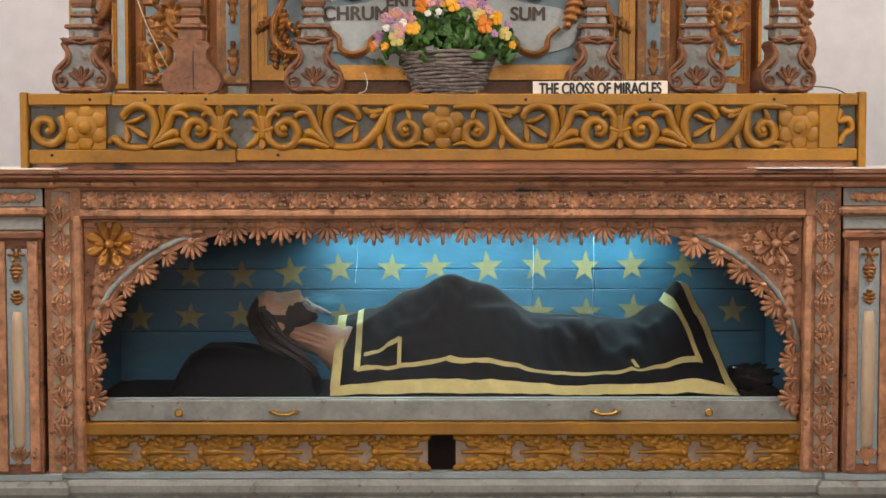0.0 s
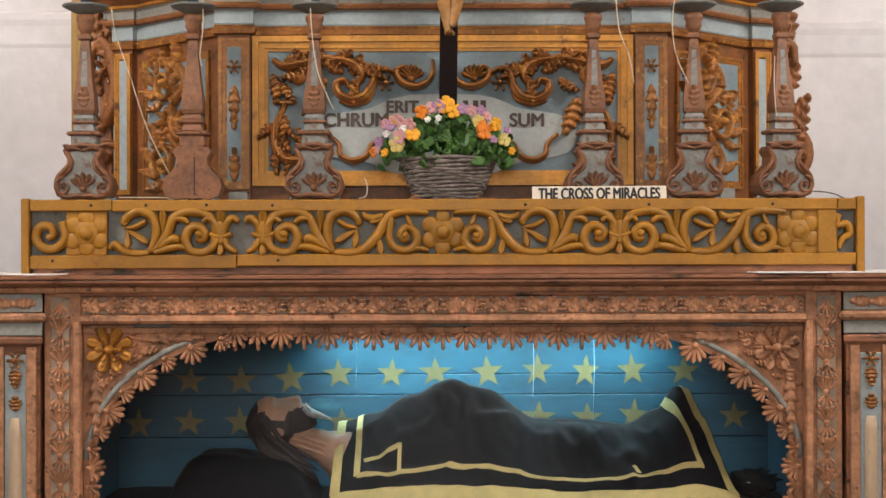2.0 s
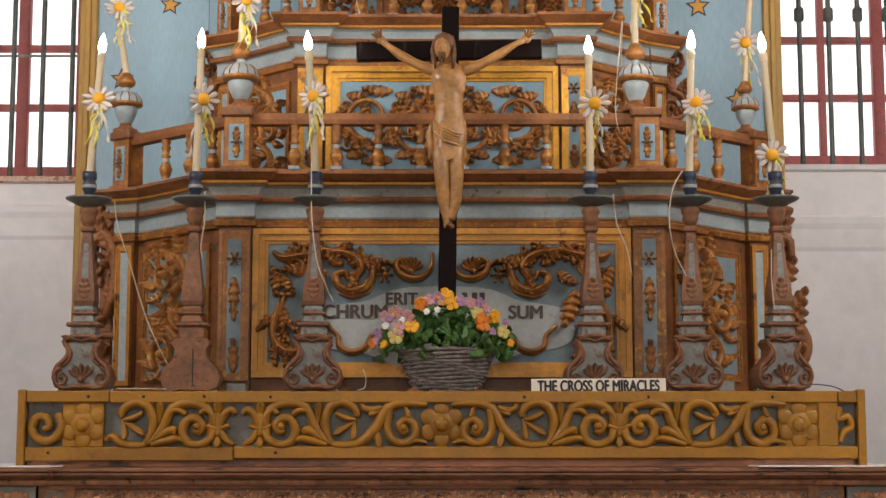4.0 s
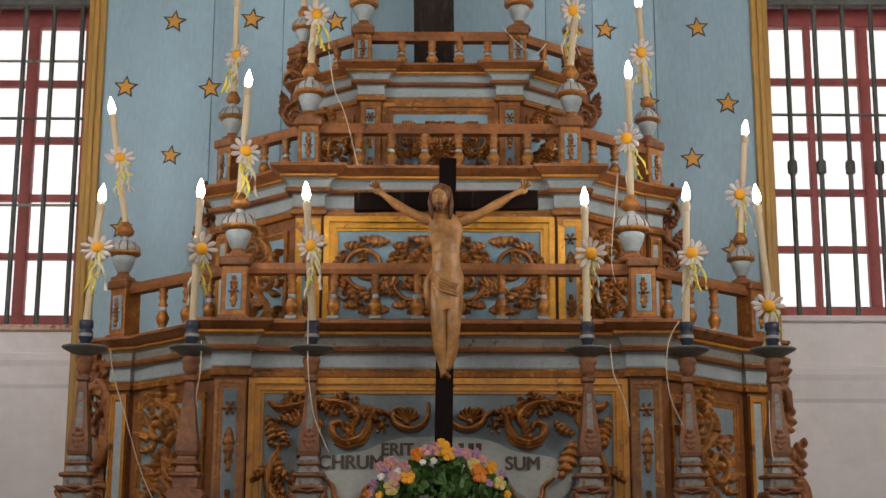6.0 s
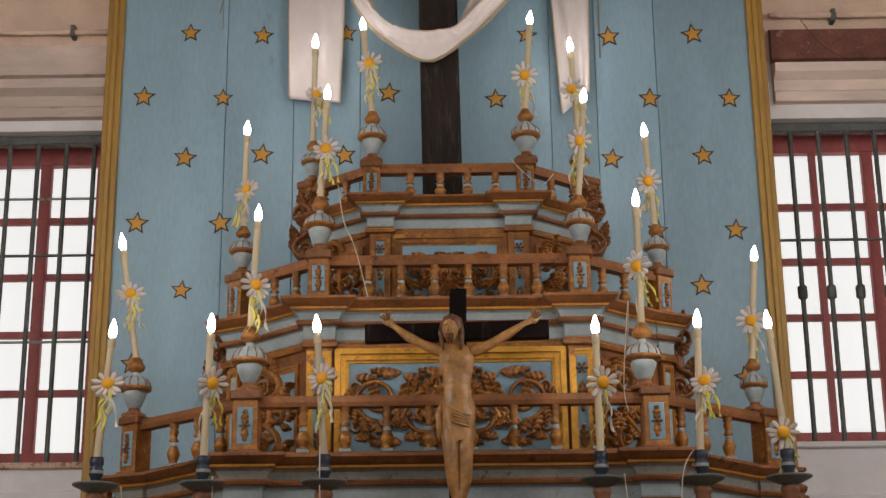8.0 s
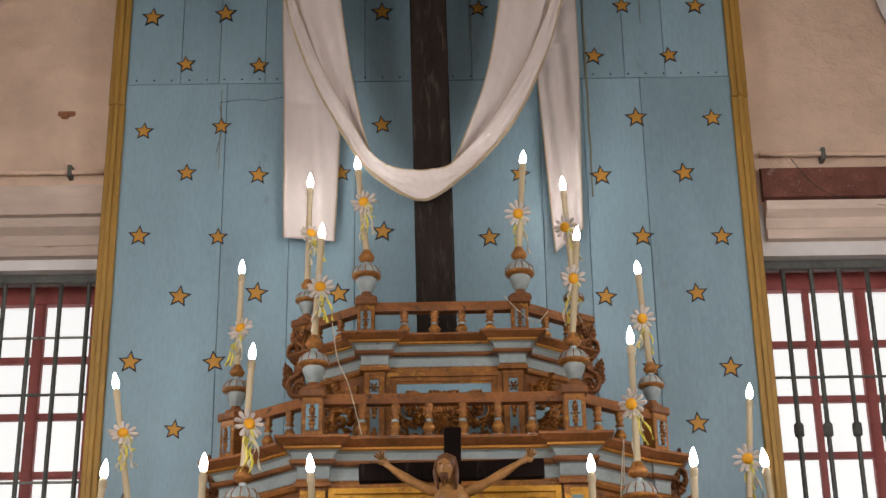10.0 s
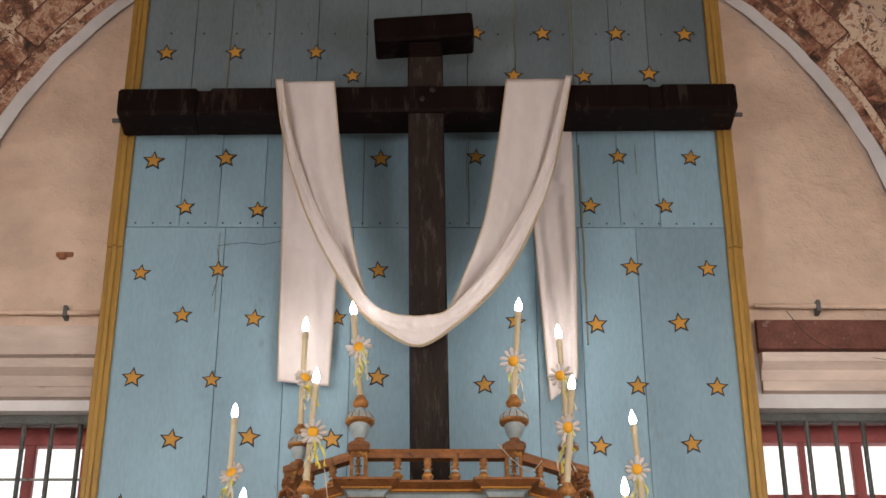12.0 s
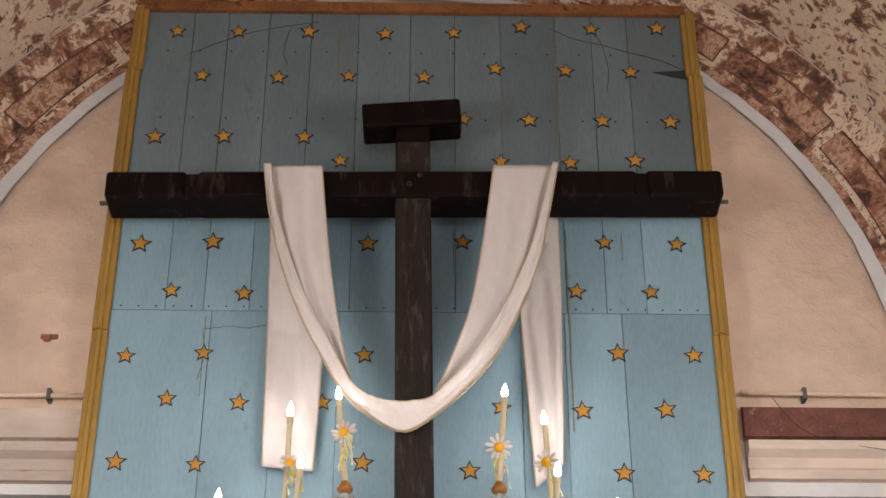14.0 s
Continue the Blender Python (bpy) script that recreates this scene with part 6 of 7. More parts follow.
# ---- pierced ochre board in front of the step on the altar ----
HERE = STEP_GROUP
step = solid("altar_step", Shape().box(-1.53, 1.53, 4.985, 6.3, 1.300, 1.56, 0.004), GREY, "pale grey wooden step on the altar top", "step")
board = thing("pierced_board", "ochre painted board pierced with carved scrolls and flowers", "board", pose(0, 4.945, 0))
for a, b, z0, z1 in ((-1.505, -1.205, 1.532, 1.574), (-1.203, 1.435, 1.530, 1.572), (1.437, 1.505, 1.530, 1.572), (-1.505, -0.752, 1.322, 1.372), (-0.750, 1.505, 1.330, 1.374)):
    part("rail", Shape().box(a, b, -0.018, 0.014, z0, z1, 0.004), OCHRE, board)
part("bottom_strip", Shape().box(-1.49, 1.49, -0.006, 0.014, 1.300, 1.329, 0.002), TERRA_DK, board, "dark wooden strip")
for sx in (-1, 1):
    part("end_plate", Shape().box(sx * 1.52 - 0.014, sx * 1.52 + 0.014, -0.024, 0.03, 1.300, 1.578, 0.004), OCHRE, board)
part("end_stile", Shape().box(1.365, 1.435, -0.016, 0.012, 1.374, 1.53, 0.003), OCHRE, board)
zc = 1.452
for x in (-1.30, 0.0, 1.295):
    s = Shape()
    for i in range(6):
        a = math.pi / 2 + i * math.pi / 3
        s.put(blob((x + 0.054 * math.cos(a), -0.004, zc + 0.054 * math.sin(a)), (0.030, 0.010, 0.030), 14, 8), Matrix.Identity(4))
    s.put(blob((x, -0.006, zc), (0.048, 0.012, 0.048), 18, 8), Matrix.Identity(4)).put(blob((x, -0.014, zc), (0.027, 0.020, 0.027), 16, 10), Matrix.Identity(4))
    if x:
        s.box(x - 0.075, x + 0.075, -0.004, 0.012, 1.372, 1.532)
    part("flower", s, OCHRE, board)
H, DP = 0.026, 0.016


def flowing(pts, w, place, ends=0.55):
    """A bold rounded stem of the board through points in millimetres from the lily's axis and the board's middle line."""
    P = [Vector((x, 0, z)) for x, z in (place(p) for p in pts)]
    n = 6 * (len(P) - 1) + 1
    line = [spline(P, i / 6) for i in range(n)]
    return Shape().ribbon([(p.x, p.z) for p in line], [w * (ends + (1 - ends) * math.sin(math.pi * (0.12 + 0.88 * i / n))) for i in range(n)], H, 0, DP)


def petal(a, b, w, place):
    (x0, z0), (x1, z1) = place(a), place(b)
    return Shape().leaf(x0, z0, math.atan2(z1 - z0, x1 - x0), math.hypot(x1 - x0, z1 - z0), w, H, 0, 0, 0)


def scroll_unit(x0, d, end_scroll):
    """From a lily along the board: spiral, leaf spray, ring with a bud, trident and, if wanted, a last scroll; d mirrors it."""
    def place(p):
        return x0 + d * p[0] * 0.000687, zc + p[1] * 0.000687

    def add(name, shape):
        part(name, shape, OCHRE, board)

    add("spiral_scroll", flowing(((34, -14), (42, -72), (98, -106), (160, -92), (186, -32), (162, 24), (112, 30), (80, -4), (100, -36), (128, -26)), 0.034, place, 0.75))
    add("eye", Shape().dome(*place((112, -8)), 0.017, 0.034, 0, 12))
    add("arching_stem", flowing(((26, -6), (40, 66), (96, 104), (180, 112), (250, 78), (290, -10), (345, -80), (400, -106)), 0.036, place))
    add("spray_leaf", petal((306, -6), (306, 122), 0.036, place))
    add("spray_leaf", flowing(((330, -78), (280, -40), (240, -30), (236, -50)), 0.034, place))
    add("spray_leaf", flowing(((352, -104), (290, -86), (220, -72), (186, -84)), 0.030, place))
    add("spray_leaf", flowing(((262, 60), (236, 76), (196, 72), (172, 50)), 0.026, place))
    add("ring", flowing(((376, -98), (350, -40), (342, 30), (366, 90), (424, 116), (480, 100), (512, 60), (500, 44)), 0.036, place))
    if end_scroll:
        add("long_stem", flowing(((380, -104), (460, -108), (540, -84), (610, -14), (656, 70), (710, 106), (800, 112), (880, 104)), 0.038, place))
    else:
        add("long_stem", flowing(((380, -104), (440, -110), (510, -96), (560, -60), (590, -84)), 0.032, place))
    add("bud_leaf", petal((512, 26), (384, -54), 0.034, place))
    add("bud_leaf", petal((500, 26), (488, -80), 0.036, place))
    add("bud_stem", flowing(((398, 62), (450, 34), (500, 26)), 0.020, place))
    if end_scroll:
        add("trident_leaf", petal((610, -10), (630, -118), 0.040, place))
        add("trident_leaf", petal((672, 96), (566, 50), 0.034, place))
        add("trident_leaf", flowing(((640, 90), (586, 76), (550, 84), (536, 108)), 0.026, place))
        add("spiral_scroll", flowing(((680, 80), (670, -20), (700, -80), (760, -98), (812, -62), (812, -2), (770, 26), (732, -6), (750, -40), (776, -28)), 0.032, place, 0.75))
        add("eye", Shape().dome(*place((756, -16)), 0.016, 0.034, 0, 12))
        add("spray_leaf", petal((760, 104), (786, 36), 0.026, place))
        add("spray_leaf", flowing(((776, -104), (820, -84), (878, -96)), 0.020, place))


def lily(x):
    def place(p):
        return x + p[0] * 0.000687, zc + p[1] * 0.000687
    part("lily_motif", petal((0, 20), (0, 122), 0.044, place).put(petal((0, -30), (0, -120), 0.040, place), Matrix.Identity(4)), OCHRE, board)
    part("lily_band", flowing(((-56, -4), (-20, -18), (20, -18), (58, -4)), 0.020, place, 0.9), OCHRE, board)
    part("lily_throat", flowing(((0, 60), (0, -60)), 0.034, place, 0.9), OCHRE, board)
    for e in (-1, 1):
        part("lily_arm", flowing(((e * 12, -10), (e * 30, 50), (e * 66, 78), (e * 92, 56)), 0.028, place), OCHRE, board)
        part("lily_arm", flowing(((e * 14, -20), (e * 40, -76), (e * 84, -104)), 0.026, place), OCHRE, board)


for x in (-0.81, -0.657, 0.642):
    lily(x)
scroll_unit(-0.657, 1, True)
scroll_unit(-0.81, -1, False)
scroll_unit(0.642, -1, True)
scroll_unit(0.642, 1, True)
part("spiral_scroll", flowing(((50, 60), (70, -20), (20, -80), (-50, -74), (-86, -20), (-60, 36), (-10, 34), (6, -6), (-24, -24)), 0.032, lambda p: (-1.425 + p[0] * 0.000687, zc + p[1] * 0.000687), 0.75), OCHRE, board)
part("spiral_scroll", flowing(((-40, 90), (-50, 30), (0, 40), (20, -10), (-20, -40), (-40, -90)), 0.026, lambda p: (1.47 + p[0] * 0.000687, zc + p[1] * 0.000687), 0.75), OCHRE, board)
tagged(part("paint_nails", Shape().dome(-1.28, 1.553, 0.006, 0.003, -0.018, 8).dome(-1.08, 1.553, 0.006, 0.003, -0.018, 8).dome(-0.86, 1.553, 0.006, 0.003, -0.018, 8).dome(-0.62, 1.551, 0.006, 0.003, -0.018, 8).dome(0.30, 1.551, 0.006, 0.003, -0.018, 8).dome(0.75, 1.551, 0.006, 0.003, -0.018, 8).dome(1.20, 1.551, 0.006, 0.003, -0.018, 8).dome(-1.42, 1.352, 0.006, 0.003, -0.018, 8).dome(-0.60, 1.352, 0.006, 0.003, -0.018, 8), INK, board, "dark nail heads"), kind="stuff")

# ---- candlesticks, candles, urns ----
def candlestick(plain_back=False):
    c = thing("candlestick", "plain brown wooden candlestick turned back to front" if plain_back else "carved wooden candlestick in red-brown and grey paint", "candlestick", group="candlesticks on the altar step")
    wood, field = (TURNED, TURNED) if plain_back else (TURNED, DULL)
    half = [(0.0, 0.018), (0.035, 0.02), (0.06, 0.014), (0.098, 0.028), (0.110, 0.062), (0.100, 0.095), (0.076, 0.118), (0.058, 0.14), (0.056, 0.165), (0.070, 0.188), (0.060, 0.205), (0.0, 0.215)]
    outline = half + [(-x, z) for x, z in reversed(half[1:-1])]
    base = part("base", Shape().slab(outline, -0.045, 0.05), wood, c)
    for x in (-0.075, 0.0, 0.075):
        part("foot", Shape().lathe([(0.018, 0), (0.022, 0.012), (0.016, 0.03)], x, 0, 0, 10), TURQ if x == 0 else GREY, c)
    if plain_back:
        part("crack", Shape().box(0.008, 0.011, -0.047, -0.044, 0.03, 0.17, 0.0005), INK, base)
    else:
        k2 = [(x * 0.80, 0.03 + (z - 0.02) * 0.86) for x, z in outline]
        part("field", Shape().slab(k2, -0.050, -0.044), field, base, "grey painted field")
        s = Shape()
        for e in (-1, 1):
            s.scroll(e * 0.072, 0.062, 0.034, math.pi / 2, 1.4, 0.014, 0.016, -0.049, hand=-e)
            s.ribbon([(e * 0.072, 0.10), (e * 0.046, 0.125), (e * 0.040, 0.155), (e * 0.052, 0.18), (e * 0.062, 0.195)], [0.008, 0.014, 0.014, 0.014, 0.008], 0.014, -0.049)
            s.ribbon([(e * 0.072, 0.192), (e * 0.040, 0.208), (0, 0.194)], [0.010, 0.016, 0.010], 0.018, -0.047)
        loop = [Vector((x * 0.90, 0, 0.012 + z * 0.945)) for x, z in outline]
        loop = loop + [loop[0], loop[1]]
        line = [spline(loop, u / 4) for u in range(4 * (len(loop) - 2) + 1)]
        part("border", Shape().ribbon([(p.x, p.z) for p in line], 0.017, 0.013, -0.048), wood, base, "raised brown border")
        carved("volute", s, wood, base)
        for e in (-1, 1):
            part("cornice_ear", Shape().leaf(0, 0.196, math.pi / 2 - e * 1.35, 0.076, 0.026, 0.020, -0.046, 0, 0), wood, base)
        part("palmette", Shape().palmette(0, 0.055, 0.062, math.pi / 2, 0.014, -0.050, 5, 1.8), wood, base)
    part("neck", Shape().box(-0.047, 0.047, -0.04, 0.04, 0.208, 0.255, 0.004), field, c)
    part("collar", Shape().box(-0.062, 0.062, -0.050, 0.050, 0.250, 0.266, 0.006), wood, c)
    part("upper_collar", Shape().box(-0.044, 0.044, -0.040, 0.040, 0.295, 0.304, 0.003), wood, c)
    part("upper_neck", Shape().lathe([(0.056, 0.268), (0.045, 0.29), (0.050, 0.315), (0.042, 0.33)], n=4, smooth=False, turn=math.pi / 4), field, c)
    s = Shape().lathe([(0.050, 0.33), (0.056, 0.345), (0.052, 0.40), (0.046, 0.42), (0.034, 0.50), (0.024, 0.585), (0.022, 0.60), (0.034, 0.607), (0.034, 0.618), (0.02, 0.628)], n=4, smooth=False, turn=math.pi / 4)
    stem = part("stem", s, wood, c)
    if not plain_back:
        part("stem_inset", Shape().add([(-0.013, -0.0318, 0.43), (0.013, -0.0318, 0.43), (0.008, -0.0215, 0.56), (-0.008, -0.0215, 0.56)], [(0, 1, 2, 3)]), DULL, stem)
        part("stem_leaf", Shape().leaf(0, 0.35, math.pi / 2, 0.08, 0.045, 0.012, -0.036, 4, 0), wood, stem)
    part("knop", Shape().lathe([(0.018, 0.625), (0.022, 0.635), (0.031, 0.65), (0.028, 0.665), (0.034, 0.675), (0.034, 0.69), (0.022, 0.70)], n=18), wood, c)
    part("drip_pan", Shape().lathe([(0.022, 0.698), (0.045, 0.706), (0.078, 0.722), (0.086, 0.727), (0.086, 0.732), (0.074, 0.732), (0.04, 0.738), (0.02, 0.742)], n=28), DISC, c, "grey turned drip pan")
    part("socket", Shape().lathe([(0.018, 0.74), (0.021, 0.755), (0.027, 0.765), (0.027, 0.785), (0.021, 0.795), (0.027, 0.805), (0.027, 0.83), (0.014, 0.832)], n=18), TURQ, c, "dark blue socket")
    part("socket_band", Shape().lathe([(0.0275, 0.769), (0.028, 0.775), (0.0275, 0.781)], n=18), GREY, c)
    return c


def electric_candle():
    c = thing("electric_candle", "cream plastic electric candle with a lit flame bulb", "candle", group="electric candles")
    part("tube", Shape().lathe([(0.0145, 0), (0.0138, 0.2), (0.0135, 0.42)], n=16), CERAMIC, c)
    part("lamp_holder", Shape().lathe([(0.0155, 0.418), (0.0165, 0.422), (0.0165, 0.445), (0.0155, 0.448), (0.011, 0.452), (0.011, 0.458)], n=16), CERAMIC, c)
    part("bulb", Shape().lathe([(0.008, 0.456), (0.014, 0.467), (0.0158, 0.478), (0.0142, 0.493), (0.008, 0.512), (0.0015, 0.528)], n=12), BULB, c, "glowing flame bulb")
    return c


def urn():
    """1 high in z; scaled for each tier."""
    u = thing("urn", "turned wooden urn painted pale blue and brown on a balustrade post", "urn", group="urns on the balustrades")
    part("base", Shape().lathe([(0.20, 0), (0.20, 0.06), (0.14, 0.08), (0.10, 0.12), (0.09, 0.16)], n=20), WOOD, u)
    part("body", Shape().lathe([(0.085, 0.15), (0.12, 0.20), (0.17, 0.32), (0.19, 0.40), (0.15, 0.44)], n=20), SILVER, u, "pale blue painted body")
    part("rim", Shape().lathe([(0.16, 0.43), (0.26, 0.45), (0.27, 0.48), (0.26, 0.50)], n=24), WOOD_GILT, u, "worn gilt rim")
    part("lid", Shape().lathe([(0.26, 0.50), (0.25, 0.56), (0.19, 0.64), (0.12, 0.68), (0.07, 0.70)], n=24), SILVER, u, "pale blue gadrooned lid")
    s = Shape()
    for i in range(12):
        a = 2 * math.pi * i / 12
        s.tube([(0.262 * math.cos(a), 0.262 * math.sin(a), 0.50), (0.25 * math.cos(a), 0.25 * math.sin(a), 0.57), (0.17 * math.cos(a), 0.17 * math.sin(a), 0.66)], 0.010, 5)
    part("lid_ribs", s, WOOD, u)
    part("neck", Shape().lathe([(0.06, 0.69), (0.06, 0.76)], n=14), SILVER, u)
    part("finial", Shape().lathe([(0.06, 0.75), (0.13, 0.79), (0.15, 0.85), (0.10, 0.93), (0.08, 0.98), (0.05, 1.0)], n=18), WOOD_GILT, u)
    return u


def daisy(seed):
    """A cloth daisy with its ribbons; the middle of the flower is at the origin, the ribbons fall below it."""
    r = random.Random(seed)
    d = thing("artificial_daisy", "white cloth daisy with trailing yellow ribbons tied to a candle", "artificial flower", group="daisies on the candles")
    n = 11
    for i in range(n):
        a = 2 * math.pi * i / n + r.uniform(-0.1, 0.1)
        s = Shape().leaf(0.010 * math.cos(a), 0.010 * math.sin(a), a, r.uniform(0.044, 0.058), 0.024, 0.007, -0.002 * (i % 2), 0, r.uniform(-0.15, 0.15))
        part("petal", s, PETAL, d)
    part("middle", Shape().dome(0, 0, 0.025, 0.016, -0.005, 14), YELLOW, d, "yellow middle")
    for k in range(9):
        pts = []
        x, y, z = r.uniform(-0.01, 0.02), 0.004, 0.0
        dx = r.uniform(-0.35, 0.35)
        ln = r.uniform(0.07, 0.22)
        ph, amp = r.uniform(0, 6), r.uniform(0.006, 0.016)
        for i in range(22):
            t = i / 21
            pts.append((x + dx * ln * t + amp * math.sin(ph + t * 9) * t ** 0.5, y - 0.012 * math.cos(ph + t * 8), -ln * t))
        v, f = [], []
        for i, p in enumerate(pts):
            tw = ph + i * 0.33
            for e in (-1, 1):
                v.append((p[0] + e * 0.006 * math.cos(tw), p[1] + e * 0.006 * math.sin(tw), p[2]))
        for i in range(21):
            f.append((2 * i, 2 * i + 1, 2 * i + 3, 2 * i + 2))
        o = part("ribbon", Shape().add(v, f, True), RIBBON if k % 2 == 0 else RIBBON_W, d, "curled ribbon")
        o.modifiers.new("thickness", "SOLIDIFY").thickness = 0.0008
    return d


HERE = Matrix.Identity(4)
stick, stick_plain, candle = candlestick(), candlestick(True), electric_candle()
daisies = [daisy(k) for k in range(3)]
URN = urn()
TOP = 1.561
FRONT = ((-1.336, 0.038, 2.947), (-0.933, 0.013, 2.967), (-0.478, -0.037, 2.958), (0.566, -0.001, 2.939), (0.943, 0.018, 2.959), (1.269, -0.041, 2.953))
used = [0, 0, 0, 0]


def place(kind, ob, m):
    """The first one stands itself, the rest are copies."""
    if used[kind] == 0:
        ob.matrix_basis = m
        used[kind] = 1
        return ob
    return copy_thing(ob, m @ Matrix.Diagonal([1 / q for q in ob.scale] + [1]))


def put_candle(x, y, z0, dx, tip, k, flower_z, fdx):
    h = tip - z0
    lean = math.degrees(math.atan2(dx, h))
    m = pose(x, y, z0, 0, lean, 0) @ Matrix.Diagonal((1, 1, h / 0.528, 1))
    place(2, candle, m)
    src = daisies[k % 3]
    fm = pose(x + dx * flower_z + fdx, y - 0.020, z0 + h * flower_z, (-22, 14, -6, 20)[k % 4], 0, (0, 28, -30, 10, -18)[k % 5])
    if k < 3:
        src.matrix_basis = fm
    else:
        copy_thing(src, fm)


k = 0
for i, (x, dx, tip) in enumerate(FRONT):
    if i == 1:
        stick_plain.matrix_basis = pose(x, 5.05, TOP) @ Matrix.Diagonal((1.01, 1, 1.018, 1))
    else:
        place(0, stick, pose(x, 5.05, TOP, 0, 0, (0, 0, 0, 4, -6, 8)[i]) @ Matrix.Diagonal((1.01, 1, 1.018, 1)))
    put_candle(x, 5.05, TOP + 0.826 * 1.018, dx, tip, k, (0.52, 0.50, 0.53, 0.50, 0.48, 0.12)[i], (0.012, 0.02, 0.012, 0.018, 0.02, -0.01)[i])
    k += 1
# x, y, foot, height of the urn, lean, tip of the bulb
URNS = ((-0.808, 5.350, 2.710, 0.279, 0.022, 3.516), (0.782, 5.350, 2.705, 0.281, 0.003, 3.565),
        (-1.361, 5.810, 2.710, 0.267, -0.096, 3.556), (1.312, 5.810, 2.710, 0.230, 0.046, 3.456),
        (-0.557, 5.646, 3.390, 0.261, 0.028, 4.185), (0.572, 5.646, 3.390, 0.254, 0.044, 4.153),
        (-0.933, 5.966, 3.390, 0.237, 0.005, 4.144), (0.945, 5.966, 3.390, 0.221, -0.030, 4.112),
        (-0.344, 5.916, 3.909, 0.254, -0.050, 4.647), (0.365, 5.916, 3.909, 0.257, 0.038, 4.668),
        (-0.640, 6.176, 3.909, 0.214, 0.004, 4.687), (0.633, 6.176, 3.909, 0.189, -0.029, 4.650))
for i, (x, y, z, h, dx, tip) in enumerate(URNS):
    place(3, URN, pose(x, y, z, 0, 0, i * 11) @ Matrix.Diagonal((h, h, h, 1)))
    put_candle(x, y, z + h - 0.012, dx, tip, k, 0.34 + 0.16 * ((i * 7) % 3) / 2, 0.012 * (-1) ** i)
    k += 1

# ---- crucifix ----
cru = thing("crucifix", "dark wooden crucifix with carved brown figure on the altar step", "crucifix", pose(0.017, 5.20, 1.561, 0, 0.75, 0) @ Matrix.Diagonal((1.0096, 1, 1.0216, 1)))
part("upright", Shape().box(-0.034, 0.034, 0.0, 0.04, 0.0, 1.505, 0.004), BLACKWOOD, cru)
part("crossbar", Shape().box(-0.362, 0.362, -0.004, 0.036, -0.037, 0.037, 0.004), BLACKWOOD, cru, "", pose(-0.004, 0, 1.332, 0, -1.6, 0))
part("foot", Shape().box(-0.12, 0.12, -0.08, 0.12, 0.0, 0.035, 0.008), TERRA_DK, cru)
fig, locks = Shape(), Shape()
I4 = Matrix.Identity(4)
fy = -0.045
SECTIONS = ((1.285, -0.012, 0.024, 0.024), (1.262, -0.010, 0.040, 0.028), (1.248, -0.008, 0.062, 0.034), (1.225, -0.006, 0.068, 0.042), (1.195, -0.005, 0.066, 0.047), (1.165, -0.004, 0.061, 0.045), (1.135, -0.003, 0.056, 0.040), (1.105, -0.002, 0.053, 0.036), (1.08, -0.001, 0.052, 0.036), (1.05, 0.0, 0.057, 0.040), (1.01, 0.0, 0.060, 0.044), (0.98, 0.0, 0.058, 0.042))
tv, tf = [], []
for k in range(len(SECTIONS) * 4 - 3):
    z0, x0, w0, d0 = SECTIONS[k // 4]
    z1, x1, w1, d1 = SECTIONS[min(k // 4 + 1, len(SECTIONS) - 1)]
    q = (k % 4) / 4
    z, x, w, dd = z0 + (z1 - z0) * q, x0 + (x1 - x0) * q, w0 + (w1 - w0) * q, d0 + (d1 - d0) * q
    for i in range(32):
        a = 2 * math.pi * i / 32
        px, py = math.cos(a), -math.sin(a)
        front = max(0, -py)
        bulge = 0.010 * sum(math.exp(-((px * w - e * 0.030) / 0.020) ** 2 - ((z - 1.210) / 0.022) ** 2) for e in (-1, 1))
        bulge += 0.0018 * math.cos((z - 1.16) * 330 + abs(px) * 3.2) * (abs(px) > 0.22) * (1.10 < z < 1.19)
        bulge += 0.004 * sum(math.exp(-((px * w - e * 0.016) / 0.011) ** 2 - ((z - c) / 0.012) ** 2) for e in (-1, 1) for c in (1.09, 1.118, 1.145))
        bulge -= 0.005 * math.exp(-((px * w) / 0.006) ** 2) * (1.07 < z < 1.23)
        bulge -= 0.006 * math.exp(-((z - 1.172 + 0.9 * abs(px * w)) / 0.007) ** 2) * (abs(px) < 0.75)
        tv.append((x + w * px, fy + dd * py - front * bulge, z))
for k in range(len(SECTIONS) * 4 - 4):
    for i in range(32):
        j = (i + 1) % 32
        tf.append((k * 32 + i, k * 32 + j, (k + 1) * 32 + j, (k + 1) * 32 + i))
fig.add(tv, tf, True)
fig.tube([(-0.012, fy - 0.004, 1.262), (-0.020, fy - 0.016, 1.30)], [0.026, 0.023], 12)
HX, HY, HZ = -0.030, fy - 0.040, 1.318
fig.put(blob((HX, HY, HZ), (0.032, 0.036, 0.044), 20, 16), I4)
fig.put(blob((HX - 0.005, HY - 0.036, HZ - 0.004), (0.0065, 0.010, 0.013), 10, 8), I4)
for e in (-1, 1):
    fig.put(blob((HX + e * 0.014 - 0.003, HY - 0.030, HZ + 0.012), (0.010, 0.006, 0.004), 8, 6), I4)
    fig.put(blob((HX + e * 0.014 - 0.003, HY - 0.026, HZ + 0.003), (0.008, 0.006, 0.005), 8, 6), I4)
    locks.tube([(HX + e * 0.034 + 0.004, HY + 0.006, HZ + 0.026), (HX + e * 0.040 + 0.004, HY + 0.004, HZ - 0.012), (HX + e * 0.038 + 0.006, HY - 0.004, HZ - 0.048), (HX + e * 0.034 + 0.008, HY - 0.002, HZ - 0.082)], [0.010, 0.011, 0.010, 0.004], 9)
